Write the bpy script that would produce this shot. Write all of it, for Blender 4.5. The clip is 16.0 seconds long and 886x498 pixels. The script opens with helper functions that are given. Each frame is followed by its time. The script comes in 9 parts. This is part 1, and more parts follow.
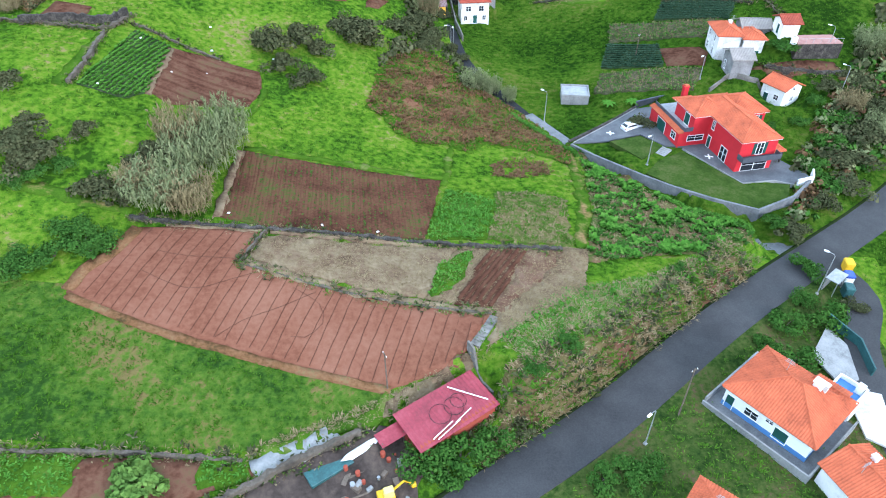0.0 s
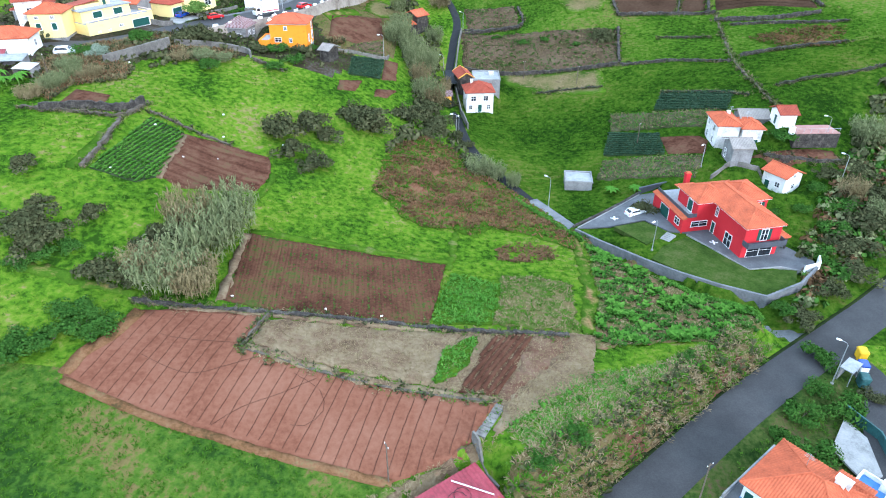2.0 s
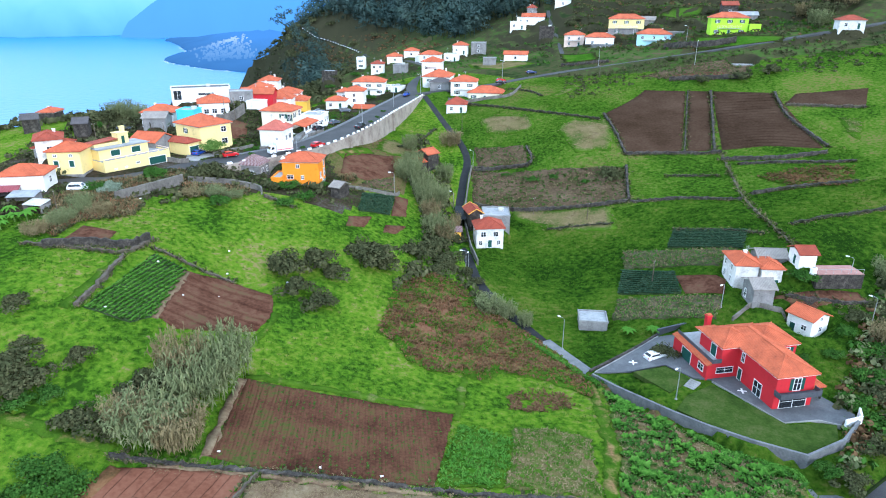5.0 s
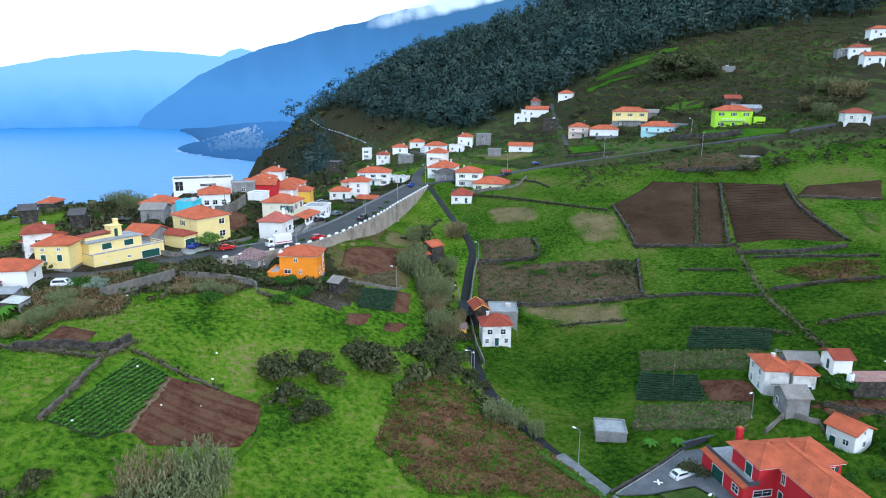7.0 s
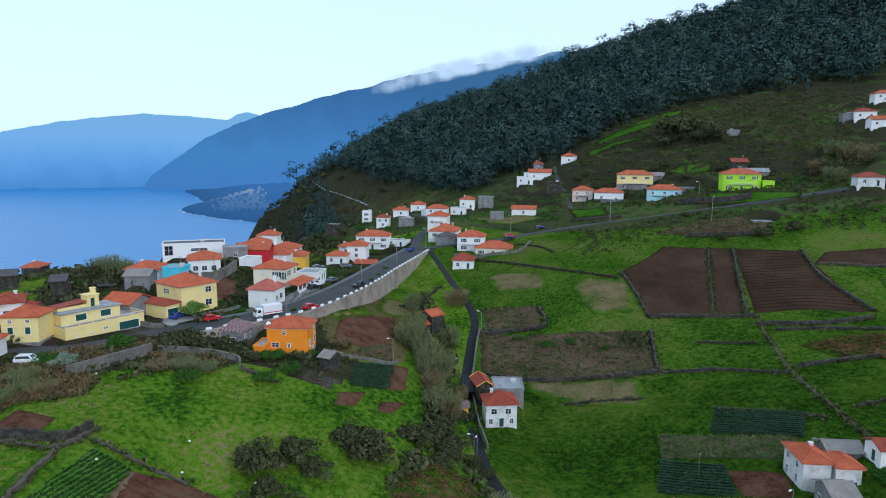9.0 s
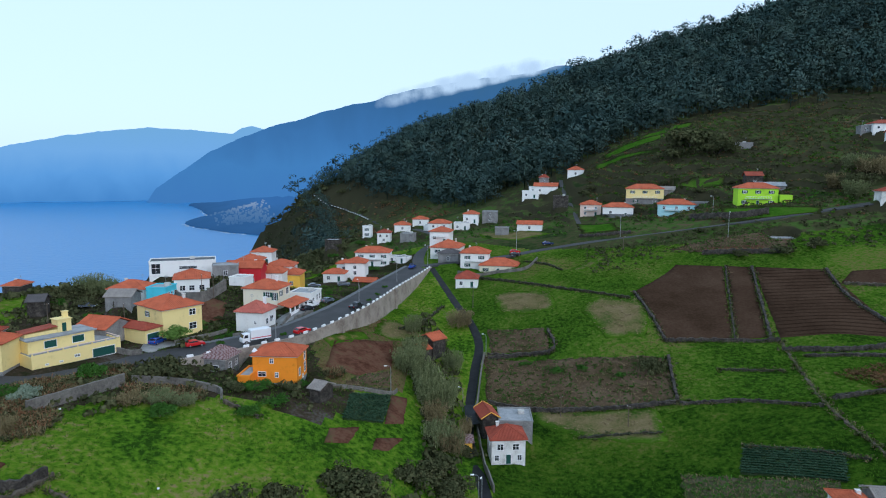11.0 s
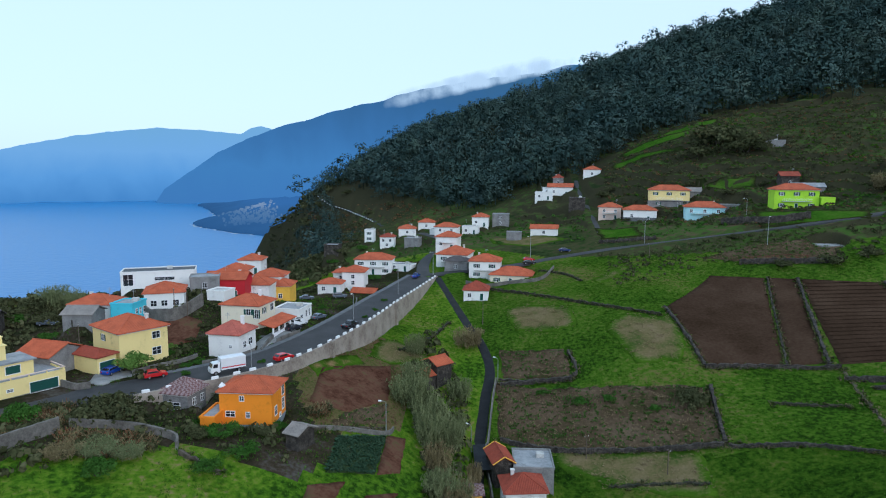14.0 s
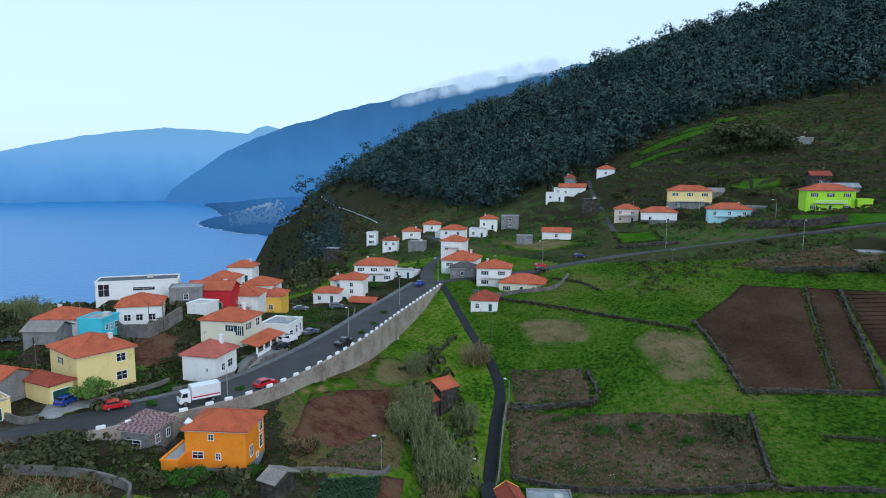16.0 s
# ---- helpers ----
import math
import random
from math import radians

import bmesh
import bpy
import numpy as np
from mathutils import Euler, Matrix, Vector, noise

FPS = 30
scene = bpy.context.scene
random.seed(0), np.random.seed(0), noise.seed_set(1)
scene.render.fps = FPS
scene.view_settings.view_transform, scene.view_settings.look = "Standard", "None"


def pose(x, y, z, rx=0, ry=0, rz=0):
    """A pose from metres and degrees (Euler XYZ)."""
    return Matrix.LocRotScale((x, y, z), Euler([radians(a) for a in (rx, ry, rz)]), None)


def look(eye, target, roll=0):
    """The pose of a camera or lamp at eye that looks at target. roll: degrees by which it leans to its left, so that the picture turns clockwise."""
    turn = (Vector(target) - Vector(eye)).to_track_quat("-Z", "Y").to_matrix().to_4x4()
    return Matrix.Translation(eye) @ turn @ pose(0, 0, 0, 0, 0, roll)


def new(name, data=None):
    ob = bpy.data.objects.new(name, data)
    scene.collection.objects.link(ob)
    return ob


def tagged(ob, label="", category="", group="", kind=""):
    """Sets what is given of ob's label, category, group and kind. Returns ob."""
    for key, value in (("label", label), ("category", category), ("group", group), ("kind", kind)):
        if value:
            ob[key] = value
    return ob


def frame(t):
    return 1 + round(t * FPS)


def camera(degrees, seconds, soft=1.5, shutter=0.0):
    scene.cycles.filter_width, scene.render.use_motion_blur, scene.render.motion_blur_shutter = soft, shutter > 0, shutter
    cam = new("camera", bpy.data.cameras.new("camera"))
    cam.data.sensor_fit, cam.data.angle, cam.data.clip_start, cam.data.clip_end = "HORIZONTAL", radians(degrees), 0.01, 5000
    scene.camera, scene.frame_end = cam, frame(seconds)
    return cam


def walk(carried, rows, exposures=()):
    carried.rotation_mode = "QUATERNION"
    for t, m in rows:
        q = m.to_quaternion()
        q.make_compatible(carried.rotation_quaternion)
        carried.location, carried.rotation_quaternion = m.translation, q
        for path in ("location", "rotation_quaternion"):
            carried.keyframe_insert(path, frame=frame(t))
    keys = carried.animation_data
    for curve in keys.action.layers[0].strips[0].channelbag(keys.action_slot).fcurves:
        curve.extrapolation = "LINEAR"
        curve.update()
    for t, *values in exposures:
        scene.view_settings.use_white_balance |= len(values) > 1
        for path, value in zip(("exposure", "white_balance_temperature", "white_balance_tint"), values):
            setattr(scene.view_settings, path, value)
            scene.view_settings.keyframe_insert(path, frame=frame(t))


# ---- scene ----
from mathutils import geometry
from mathutils.bvhtree import BVHTree

cam = camera(68.5, 16.0, soft=1.1)
# seconds, x, y, z, and the three turns in degrees
PATH = [
    (0.0, 0.00, 0.00, 200.00, 50.90, 0.00, 0.01),
    (0.5, -0.07, 0.26, 199.96, 52.61, -0.07, 0.13),
    (1.0, -0.10, 0.37, 199.95, 54.45, -0.12, 0.28),
    (1.5, -0.11, 0.50, 199.95, 56.27, -0.14, 0.43),
    (2.0, -0.07, 0.78, 199.96, 58.06, -0.12, 0.56),
    (2.5, -0.06, 1.21, 199.95, 59.89, -0.12, 0.69),
    (3.0, -0.02, 1.83, 199.97, 61.70, -0.13, 0.85),
    (3.5, 0.02, 2.59, 199.98, 63.55, -0.12, 0.99),
    (4.0, 0.09, 3.62, 199.98, 65.40, -0.12, 1.15),
    (6.5, 0.28, 12.61, 200.03, 74.72, -0.16, 2.08),
    (7.0, 0.21, 14.96, 200.08, 76.61, -0.16, 2.08),
    (7.5, 0.17, 17.62, 200.11, 78.47, -0.21, 2.09),
    (8.0, 0.19, 20.28, 200.16, 79.80, -0.24, 2.11),
    (8.5, 0.21, 22.80, 200.19, 81.00, -0.27, 2.20),
    (9.0, 0.25, 25.26, 200.20, 81.92, -0.28, 2.29),
    (9.5, 0.26, 27.84, 200.17, 82.56, -0.29, 2.38),
    (12.0, 0.05, 43.56, 200.01, 83.14, -0.31, 2.86),
    (12.5, -0.02, 47.27, 200.00, 83.12, -0.32, 3.02),
    (13.0, -0.05, 51.08, 199.99, 83.11, -0.29, 3.13),
    (13.5, -0.08, 54.93, 199.97, 83.10, -0.29, 3.26),
    (14.0, -0.10, 58.80, 199.94, 83.11, -0.28, 3.41),
    (14.5, -0.14, 62.77, 199.91, 83.10, -0.23, 3.57),
    (15.0, -0.22, 66.75, 199.92, 83.07, -0.23, 3.72),
    (15.5, -0.34, 70.89, 199.95, 83.07, -0.20, 3.89),
    (16.0, -0.52, 74.96, 199.97, 83.07, -0.22, 4.05),
]
EXPOSURES = [(0.0, 1.27, 5450, 18), (3.0, 1.29, 5400, 16), (5.0, 1.0, 5400, 16), (7.0, 0.42, 5450, 15), (8.0, 0.06, 5500, 16), (9.5, -0.27, 5500, 16), (16.0, -0.3, 5450, 14)]
walk(cam, [(t, pose(x, y, z, rx, ry, rz)) for t, x, y, z, rx, ry, rz in PATH], EXPOSURES)

# ---- sky and sun ----
world = bpy.data.worlds.new("world")
scene.world = world
world.use_nodes = True
wn, wl = world.node_tree.nodes, world.node_tree.links
sky = wn.new("ShaderNodeTexSky")
sky.sky_type, sky.sun_disc, sky.sun_elevation, sky.sun_rotation = "NISHITA", False, radians(24), radians(140)
sky.air_density, sky.dust_density, sky.ozone_density = 1.0, 2.0, 1.5
veil = wn.new("ShaderNodeMix")
veil.data_type = "RGBA"
veil.inputs[0].default_value = 0.7
veil.inputs[7].default_value = (12.2, 14.8, 15.4, 1)
wl.new(sky.outputs[0], veil.inputs[6])
wl.new(veil.outputs[2], wn["Background"].inputs[0])
wn["Background"].inputs[1].default_value = 0.1

sun = new("sun", bpy.data.lights.new("sun", "SUN"))
sun.data.energy, sun.data.angle, sun.data.color = 1.2, radians(16), (1.0, 0.95, 0.88)
sun.matrix_world = look((0, 0, 300), (-0.58 * 300, 0.7 * 300, 300 - 300 * 0.33))


# ---- materials ----
def material(name, colours, rough=0.9, scale=0.35, fine=6.0, bump=0.3, metal=0.0, spec=0.3, island=0.0, random=0.0, bump_scale=None, soft=None, steep=None, attr=None, span=(0.55, 1.0), grain=0.55):
    """A surface whose colours vary in broad patches and in fine grain. colours: two or three, dark to light."""
    m = bpy.data.materials.new(name)
    m.use_nodes = True
    n, l = m.node_tree.nodes, m.node_tree.links
    b = n["Principled BSDF"]
    b.inputs["Roughness"].default_value, b.inputs["Metallic"].default_value = rough, metal
    b.inputs["Specular IOR Level"].default_value = spec
    co = n.new("ShaderNodeTexCoord")
    big, small = n.new("ShaderNodeTexNoise"), n.new("ShaderNodeTexNoise")
    for t, s, d in ((big, scale, 6), (small, fine, 4)):
        t.inputs["Scale"].default_value, t.inputs["Detail"].default_value, t.inputs["Roughness"].default_value = s, d, 0.62
        l.new(co.outputs["Object"], t.inputs["Vector"])
    add = n.new("ShaderNodeMath")
    add.operation = "MULTIPLY_ADD"
    l.new(small.outputs[0], add.inputs[0])
    add.inputs[1].default_value = grain
    l.new(big.outputs[0], add.inputs[2])
    value = add
    if attr:
        info = n.new("ShaderNodeAttribute")
        info.attribute_name = "tree"
        add2 = n.new("ShaderNodeMath")
        add2.operation = "MULTIPLY_ADD"
        l.new(info.outputs["Fac"], add2.inputs[0])
        add2.inputs[1].default_value = attr
        l.new(add.outputs[0], add2.inputs[2])
        value, random = add2, attr
    elif island or random:
        info = n.new("ShaderNodeNewGeometry" if island else "ShaderNodeObjectInfo")
        add2 = n.new("ShaderNodeMath")
        add2.operation = "MULTIPLY_ADD"
        l.new(info.outputs["Random Per Island" if island else "Random"], add2.inputs[0])
        add2.inputs[1].default_value = island or random
        l.new(add.outputs[0], add2.inputs[2])
        value = add2
    ramp = n.new("ShaderNodeValToRGB")
    lo, hi = span
    if island or random:
        hi += island or random
    e = ramp.color_ramp.elements
    while len(e) < len(colours):
        e.new(0.5)
    for i, c in enumerate(colours):
        p = lo + (hi - lo) * i / max(1, len(colours) - 1)
        e[i].position, e[i].color = min(1, p / 1.6), (*c, 1)
    half = n.new("ShaderNodeMath")
    half.operation = "DIVIDE"
    half.inputs[1].default_value = 1.6
    l.new(value.outputs[0], half.inputs[0])
    l.new(half.outputs[0], ramp.inputs[0])
    if soft:
        # a plot that thins out into the grass round it
        rim = n.new("ShaderNodeAttribute")
        rim.attribute_name = "inner"
        own = n.new("ShaderNodeMath")
        own.operation = "MULTIPLY_ADD"
        l.new(rim.outputs["Fac"], own.inputs[0])
        own.inputs[1].default_value = 0.5 if name == "red_heath" else 1.5
        l.new(value.outputs[0], own.inputs[2])
        cut = n.new("ShaderNodeMapRange")
        cut.inputs[1].default_value, cut.inputs[2].default_value = (0.92, 1.28) if name == "red_heath" else (1.0, 1.5)
        l.new(own.outputs[0], cut.inputs[0])
        green = n.new("ShaderNodeValToRGB")
        ge = green.color_ramp.elements
        ge[0].position, ge[0].color = 0.35, (*soft[0], 1)
        ge[1].position, ge[1].color = 0.65, (*soft[1], 1)
        l.new(half.outputs[0], green.inputs[0])
        mx = n.new("ShaderNodeMix")
        mx.data_type = "RGBA"
        l.new(cut.outputs[0], mx.inputs[0])
        l.new(green.outputs[0], mx.inputs[6])
        l.new(ramp.outputs[0], mx.inputs[7])
        l.new(mx.outputs[2], b.inputs["Base Color"])
    elif steep:
        # bare earth and stone where the terrace edges are steep
        geo = n.new("ShaderNodeNewGeometry")
        sep = n.new("ShaderNodeSeparateXYZ")
        l.new(geo.outputs["Normal"], sep.inputs[0])
        ms = n.new("ShaderNodeMath")
        ms.operation = "MULTIPLY_ADD"
        l.new(small.outputs[0], ms.inputs[0])
        ms.inputs[1].default_value = 0.12
        l.new(sep.outputs[2], ms.inputs[2])
        mr = n.new("ShaderNodeMapRange")
        mr.inputs[1].default_value, mr.inputs[2].default_value = 0.93, 1.0
        l.new(ms.outputs[0], mr.inputs[0])
        mx = n.new("ShaderNodeMix")
        mx.data_type = "RGBA"
        l.new(mr.outputs[0], mx.inputs[0])
        mx.inputs[6].default_value = (*steep, 1)
        l.new(ramp.outputs[0], mx.inputs[7])
        l.new(mx.outputs[2], b.inputs["Base Color"])
    else:
        l.new(ramp.outputs[0], b.inputs["Base Color"])
    if bump:
        bp = n.new("ShaderNodeBump")
        bp.inputs["Strength"].default_value, bp.inputs["Distance"].default_value = bump, bump_scale or 0.1
        l.new(small.outputs[0], bp.inputs["Height"])
        l.new(bp.outputs[0], b.inputs["Normal"])
    return m


def tone(c, *ks):
    return [tuple(v * k for v in c) for k in ks]


M = {}


def paint(name, c, wear=0.85, rough=0.75):
    M[name] = material(name + "_render", tone(c, 0.62, 0.9, 1.0, 1.02), rough, 0.35, 2.2, 0.08, span=(0.5, 0.85))


for _n, _c in dict(orange=(0.85, 0.27, 0.012), yellow=(0.82, 0.66, 0.28), yellow_deep=(0.8, 0.47, 0.06), white=(0.8, 0.79, 0.76), cream=(0.78, 0.71, 0.55), cyan=(0.1, 0.55, 0.68),
                   red=(0.52, 0.022, 0.03), pink=(0.72, 0.55, 0.46), lightblue=(0.42, 0.68, 0.72), lime=(0.42, 0.72, 0.03), blue_base=(0.08, 0.2, 0.42), dark_green=(0.012, 0.07, 0.055), trim_white=(0.82, 0.82, 0.82), steel_grey=(0.2, 0.23, 0.26)).items():
    paint(_n, _c)
M["fascia"] = material("eave_board_paint", tone((0.6, 0.58, 0.55), 0.8, 1.0), 0.8, 0.5, 3, 0)
M["white_worn"] = material("worn_white_render", [(0.42, 0.4, 0.37), (0.7, 0.68, 0.65), (0.76, 0.75, 0.72)], 0.85, 0.6, 4, 0.12)
M["grey_render"] = material("grey_render", [(0.128, 0.124, 0.12), (0.216, 0.212, 0.208), (0.288, 0.28, 0.272)], 0.9, 0.5, 4, 0.15)
M["concrete"] = material("concrete", [(0.15, 0.15, 0.146), (0.247, 0.247, 0.24), (0.315, 0.311, 0.3)], 0.9, 0.4, 4, 0.15)
M["stone"] = material("stone", [(0.024, 0.021, 0.018), (0.06, 0.052, 0.044), (0.13, 0.112, 0.095)], 0.95, 0.9, 3.2, 1.0, bump_scale=0.5)
M["old_concrete"] = material("old_concrete", [(0.08, 0.073, 0.065), (0.15, 0.138, 0.122), (0.22, 0.205, 0.185)], 0.92, 0.6, 3.5, 0.3)
M["terrace"] = material("overgrown_stone", [(0.016, 0.02, 0.01), (0.035, 0.035, 0.02), (0.07, 0.058, 0.04)], 0.95, 0.7, 4, 0.8)
M["kerb"] = material("earth_edge_stone", [(0.05, 0.04, 0.03), (0.09, 0.073, 0.055), (0.14, 0.115, 0.09)], 0.95, 0.7, 4, 0.5)
for _n, _c in dict(terracotta=(0.46, 0.108, 0.046), terracotta_dark=(0.3, 0.062, 0.034), terracotta_pink=(0.44, 0.12, 0.085), slate_dark=(0.09, 0.08, 0.08), slate_old=(0.27, 0.24, 0.215), patterned=(0.26, 0.13, 0.12)).items():
    M[_n] = material(_n + "_tiles", tone(_c, 0.5, 0.82, 1.0, 1.18), 0.85, 0.45, 3.5, 0.3, span=(0.5, 0.98))
def checker_tiles():
    m = M["patterned"]
    n, l = m.node_tree.nodes, m.node_tree.links
    co, ch, mx = n.new("ShaderNodeTexCoord"), n.new("ShaderNodeTexChecker"), n.new("ShaderNodeMix")
    ch.inputs["Scale"].default_value = 2.2
    ch.inputs["Color1"].default_value, ch.inputs["Color2"].default_value = (0.1, 0.05, 0.048, 1), (0.3, 0.25, 0.25, 1)
    l.new(co.outputs["Object"], ch.inputs["Vector"])
    mx.data_type, mx.blend_type = "RGBA", "MIX"
    mx.inputs[0].default_value = 0.65
    old = n["Principled BSDF"].inputs["Base Color"].links[0].from_socket
    l.new(old, mx.inputs[6])
    l.new(ch.outputs[0], mx.inputs[7])
    l.new(mx.outputs[2], n["Principled BSDF"].inputs["Base Color"])


checker_tiles()
M["flat_grey"] = material("grey_roof_screed", [(0.2, 0.21, 0.22), (0.3, 0.31, 0.32), (0.38, 0.39, 0.4)], 0.85, 0.5, 3, 0.1)
M["flat_dark"] = material("dark_roof_sheet", [(0.04, 0.045, 0.05), (0.07, 0.075, 0.08), (0.11, 0.115, 0.12)], 0.7, 0.5, 3, 0.1)
M["flat_pale"] = material("pale_roof_screed", [(0.3, 0.29, 0.27), (0.5, 0.49, 0.46), (0.6, 0.59, 0.56)], 0.9, 0.5, 3, 0.15)
M["red_sheet"] = material("red_metal_sheet", [(0.16, 0.02, 0.028), (0.25, 0.03, 0.044), (0.3, 0.055, 0.07)], 0.5, 0.4, 3, 0.08, spec=0.4)
M["asphalt"] = material("asphalt", [(0.024, 0.0235, 0.0245), (0.041, 0.0405, 0.0415), (0.06, 0.059, 0.059)], 0.8, 0.12, 5, 0.15)
M["lane"] = material("lane_asphalt", [(0.006, 0.0066, 0.0078), (0.0108, 0.0114, 0.0132), (0.021, 0.0216, 0.0228)], 0.85, 0.3, 5, 0.2)
M["paving"] = material("grey_paving", [(0.077, 0.0805, 0.084), (0.119, 0.122, 0.126), (0.161, 0.164, 0.168)], 0.8, 0.6, 5, 0.15)
M["glass"] = material("window_glass", [(0.012, 0.016, 0.02), (0.025, 0.03, 0.036)], 0.08, 0.3, 2, 0, spec=0.6)
M["steel"] = material("galvanised_steel", tone((0.38, 0.39, 0.4), 0.8, 1, 1.1), 0.5, 1, 8, 0, metal=0.6)
M["pole_wood"] = material("pole_wood", tone((0.13, 0.1, 0.075), 0.6, 1, 1.3), 0.9, 1, 8, 0.2)
M["lamp_glass"] = material("lamp_lens", tone((0.7, 0.7, 0.68), 0.95, 1), 0.3, 1, 5, 0)
M["bark"] = material("bark", tone((0.09, 0.07, 0.055), 0.6, 1, 1.5), 0.95, 2, 9, 0.4)

# soils and plants
GREENS = [(0.03, 0.07, 0.007), (0.075, 0.145, 0.011)]
M["grass"] = material("meadow_grass", [(0.022, 0.055, 0.006), (0.052, 0.12, 0.008), (0.088, 0.165, 0.011), (0.125, 0.18, 0.02), (0.2, 0.165, 0.065)], 0.95, 0.045, 0.9, 1.0, spec=0.0, bump_scale=0.5, span=(0.76, 1.14), grain=0.85)
M["upland"] = material("upland_green_pasture", [(0.02, 0.046, 0.006), (0.042, 0.096, 0.008), (0.064, 0.124, 0.011), (0.1, 0.13, 0.024), (0.135, 0.115, 0.04)], 0.95, 0.04, 1.1, 1.0, spec=0.0, bump_scale=0.5, span=(0.76, 1.14), grain=0.85)
# deep green grass, with weaker light on the near right side worked into it
M["pasture"] = material("dimmed_green_pasture", [(0.012, 0.032, 0.004), (0.03, 0.07, 0.006), (0.054, 0.1, 0.009), (0.095, 0.108, 0.022)], 0.95, 0.05, 0.9, 1.0, spec=0.0, bump_scale=0.5, span=(0.76, 1.14), grain=0.85)
M["lush"] = material("lush_deep_grass", [(0.02, 0.05, 0.009), (0.044, 0.094, 0.012), (0.072, 0.125, 0.016), (0.14, 0.11, 0.04)], 0.95, 0.1, 1.2, 1.0, spec=0.0, bump_scale=0.5, span=(0.74, 1.14), grain=0.85)
M["rough_garden"] = material("rough_garden_ground", [(0.014, 0.03, 0.008), (0.032, 0.058, 0.012), (0.06, 0.08, 0.02), (0.1, 0.068, 0.038)], 0.95, 0.2, 1.6, 1.0, spec=0.0, bump_scale=0.4, span=(0.56, 1.0))
M["bankside"] = material("dry_bank_grass", [(0.04, 0.055, 0.014), (0.11, 0.1, 0.035), (0.15, 0.115, 0.05), (0.09, 0.05, 0.028), (0.05, 0.11, 0.012)], 0.95, 0.22, 1.8, 1.0, spec=0.0, bump_scale=0.5, span=(0.56, 1.0))
M["ploughed"] = material("ploughed_red_soil", [(0.125, 0.048, 0.028), (0.175, 0.073, 0.044), (0.21, 0.098, 0.062)], 0.95, 0.1, 1.6, 0.4, spec=0.0)
M["wet_soil"] = material("wet_soil", [(0.085, 0.04, 0.028), (0.13, 0.062, 0.04)], 0.95, 0.4, 4, 0.4, spec=0.0)
M["tilled"] = material("tilled_dark_soil", [(0.045, 0.02, 0.013), (0.082, 0.036, 0.022), (0.115, 0.056, 0.032), (0.06, 0.085, 0.018)], 0.95, 0.16, 2.2, 0.7, spec=0.0)
M["furrowed"] = material("furrowed_soil", [(0.045, 0.02, 0.013), (0.085, 0.038, 0.024), (0.12, 0.062, 0.038)], 0.95, 0.3, 3, 0.6, spec=0.0)
M["dug"] = material("dug_soil", [(0.05, 0.021, 0.013), (0.09, 0.04, 0.025), (0.125, 0.064, 0.04), (0.1, 0.075, 0.035)], 0.95, 0.3, 1.7, 0.9, spec=0.0)
M["fallow"] = material("fallow_brown_soil", [(0.034, 0.02, 0.0125), (0.055, 0.033, 0.021), (0.078, 0.049, 0.032)], 0.95, 0.07, 1.4, 0.8, spec=0.0)
M["dirt"] = material("dirt_path", [(0.13, 0.06, 0.034), (0.24, 0.12, 0.07), (0.3, 0.18, 0.1)], 0.95, 0.4, 3, 0.5, spec=0.0, soft=GREENS)
M["straw"] = material("dry_straw_ground", [(0.085, 0.055, 0.034), (0.15, 0.1, 0.062), (0.2, 0.15, 0.09), (0.25, 0.19, 0.12)], 0.95, 0.3, 1.8, 0.8, spec=0.0)
M["drygrass"] = material("dry_grass", [(0.06, 0.085, 0.02), (0.14, 0.115, 0.05), (0.19, 0.145, 0.08)], 0.95, 0.2, 1.8, 0.7, spec=0.0, soft=GREENS)
M["dryterrace"] = M["drygrass"]
M["bank"] = material("orange_earth_bank", [(0.075, 0.0525, 0.0225), (0.15, 0.075, 0.0338), (0.195, 0.105, 0.0525), (0.165, 0.135, 0.06)], 0.95, 0.35, 2.5, 0.8, spec=0.0, bump_scale=0.3)
M["orchard"] = material("orchard_soil", [(0.034, 0.044, 0.013), (0.07, 0.05, 0.028), (0.1, 0.07, 0.044), (0.135, 0.098, 0.064)], 0.95, 0.14, 1.6, 0.7, spec=0.0)
M["heath"] = material("red_heath", [(0.06, 0.11, 0.014), (0.12, 0.085, 0.035), (0.19, 0.095, 0.055), (0.15, 0.07, 0.042)], 0.95, 0.14, 1.7, 0.9, spec=0.0, bump_scale=0.4, soft=GREENS)
M["crop"] = material("crop_bed", [(0.0255, 0.0382, 0.0136), (0.0382, 0.0638, 0.0255), (0.051, 0.051, 0.0298)], 0.95, 0.3, 2.5, 0.9, spec=0.0, bump_scale=0.3)
M["drycrop"] = material("withered_crop_bed", [(0.0382, 0.051, 0.017), (0.068, 0.0723, 0.034), (0.128, 0.106, 0.0723)], 0.95, 0.3, 2.0, 0.9, spec=0.0, bump_scale=0.3)
M["olive"] = material("thin_olive_grass", [(0.05, 0.085, 0.016), (0.08, 0.12, 0.022), (0.13, 0.11, 0.045), (0.17, 0.12, 0.06)], 0.95, 0.25, 1.8, 0.9, spec=0.0, bump_scale=0.3)
M["weedy"] = material("weedy_slope_soil", [(0.04, 0.09, 0.012), (0.075, 0.1, 0.024), (0.15, 0.095, 0.05), (0.19, 0.12, 0.07)], 0.95, 0.16, 1.5, 0.9, spec=0.0, bump_scale=0.3)
M["leafy"] = material("weedy_ground", [(0.028, 0.072, 0.008), (0.048, 0.125, 0.0096), (0.1, 0.112, 0.03)], 0.95, 0.18, 1.6, 0.9, spec=0.0, bump_scale=0.3, soft=GREENS)
M["apron"] = M["concrete"]
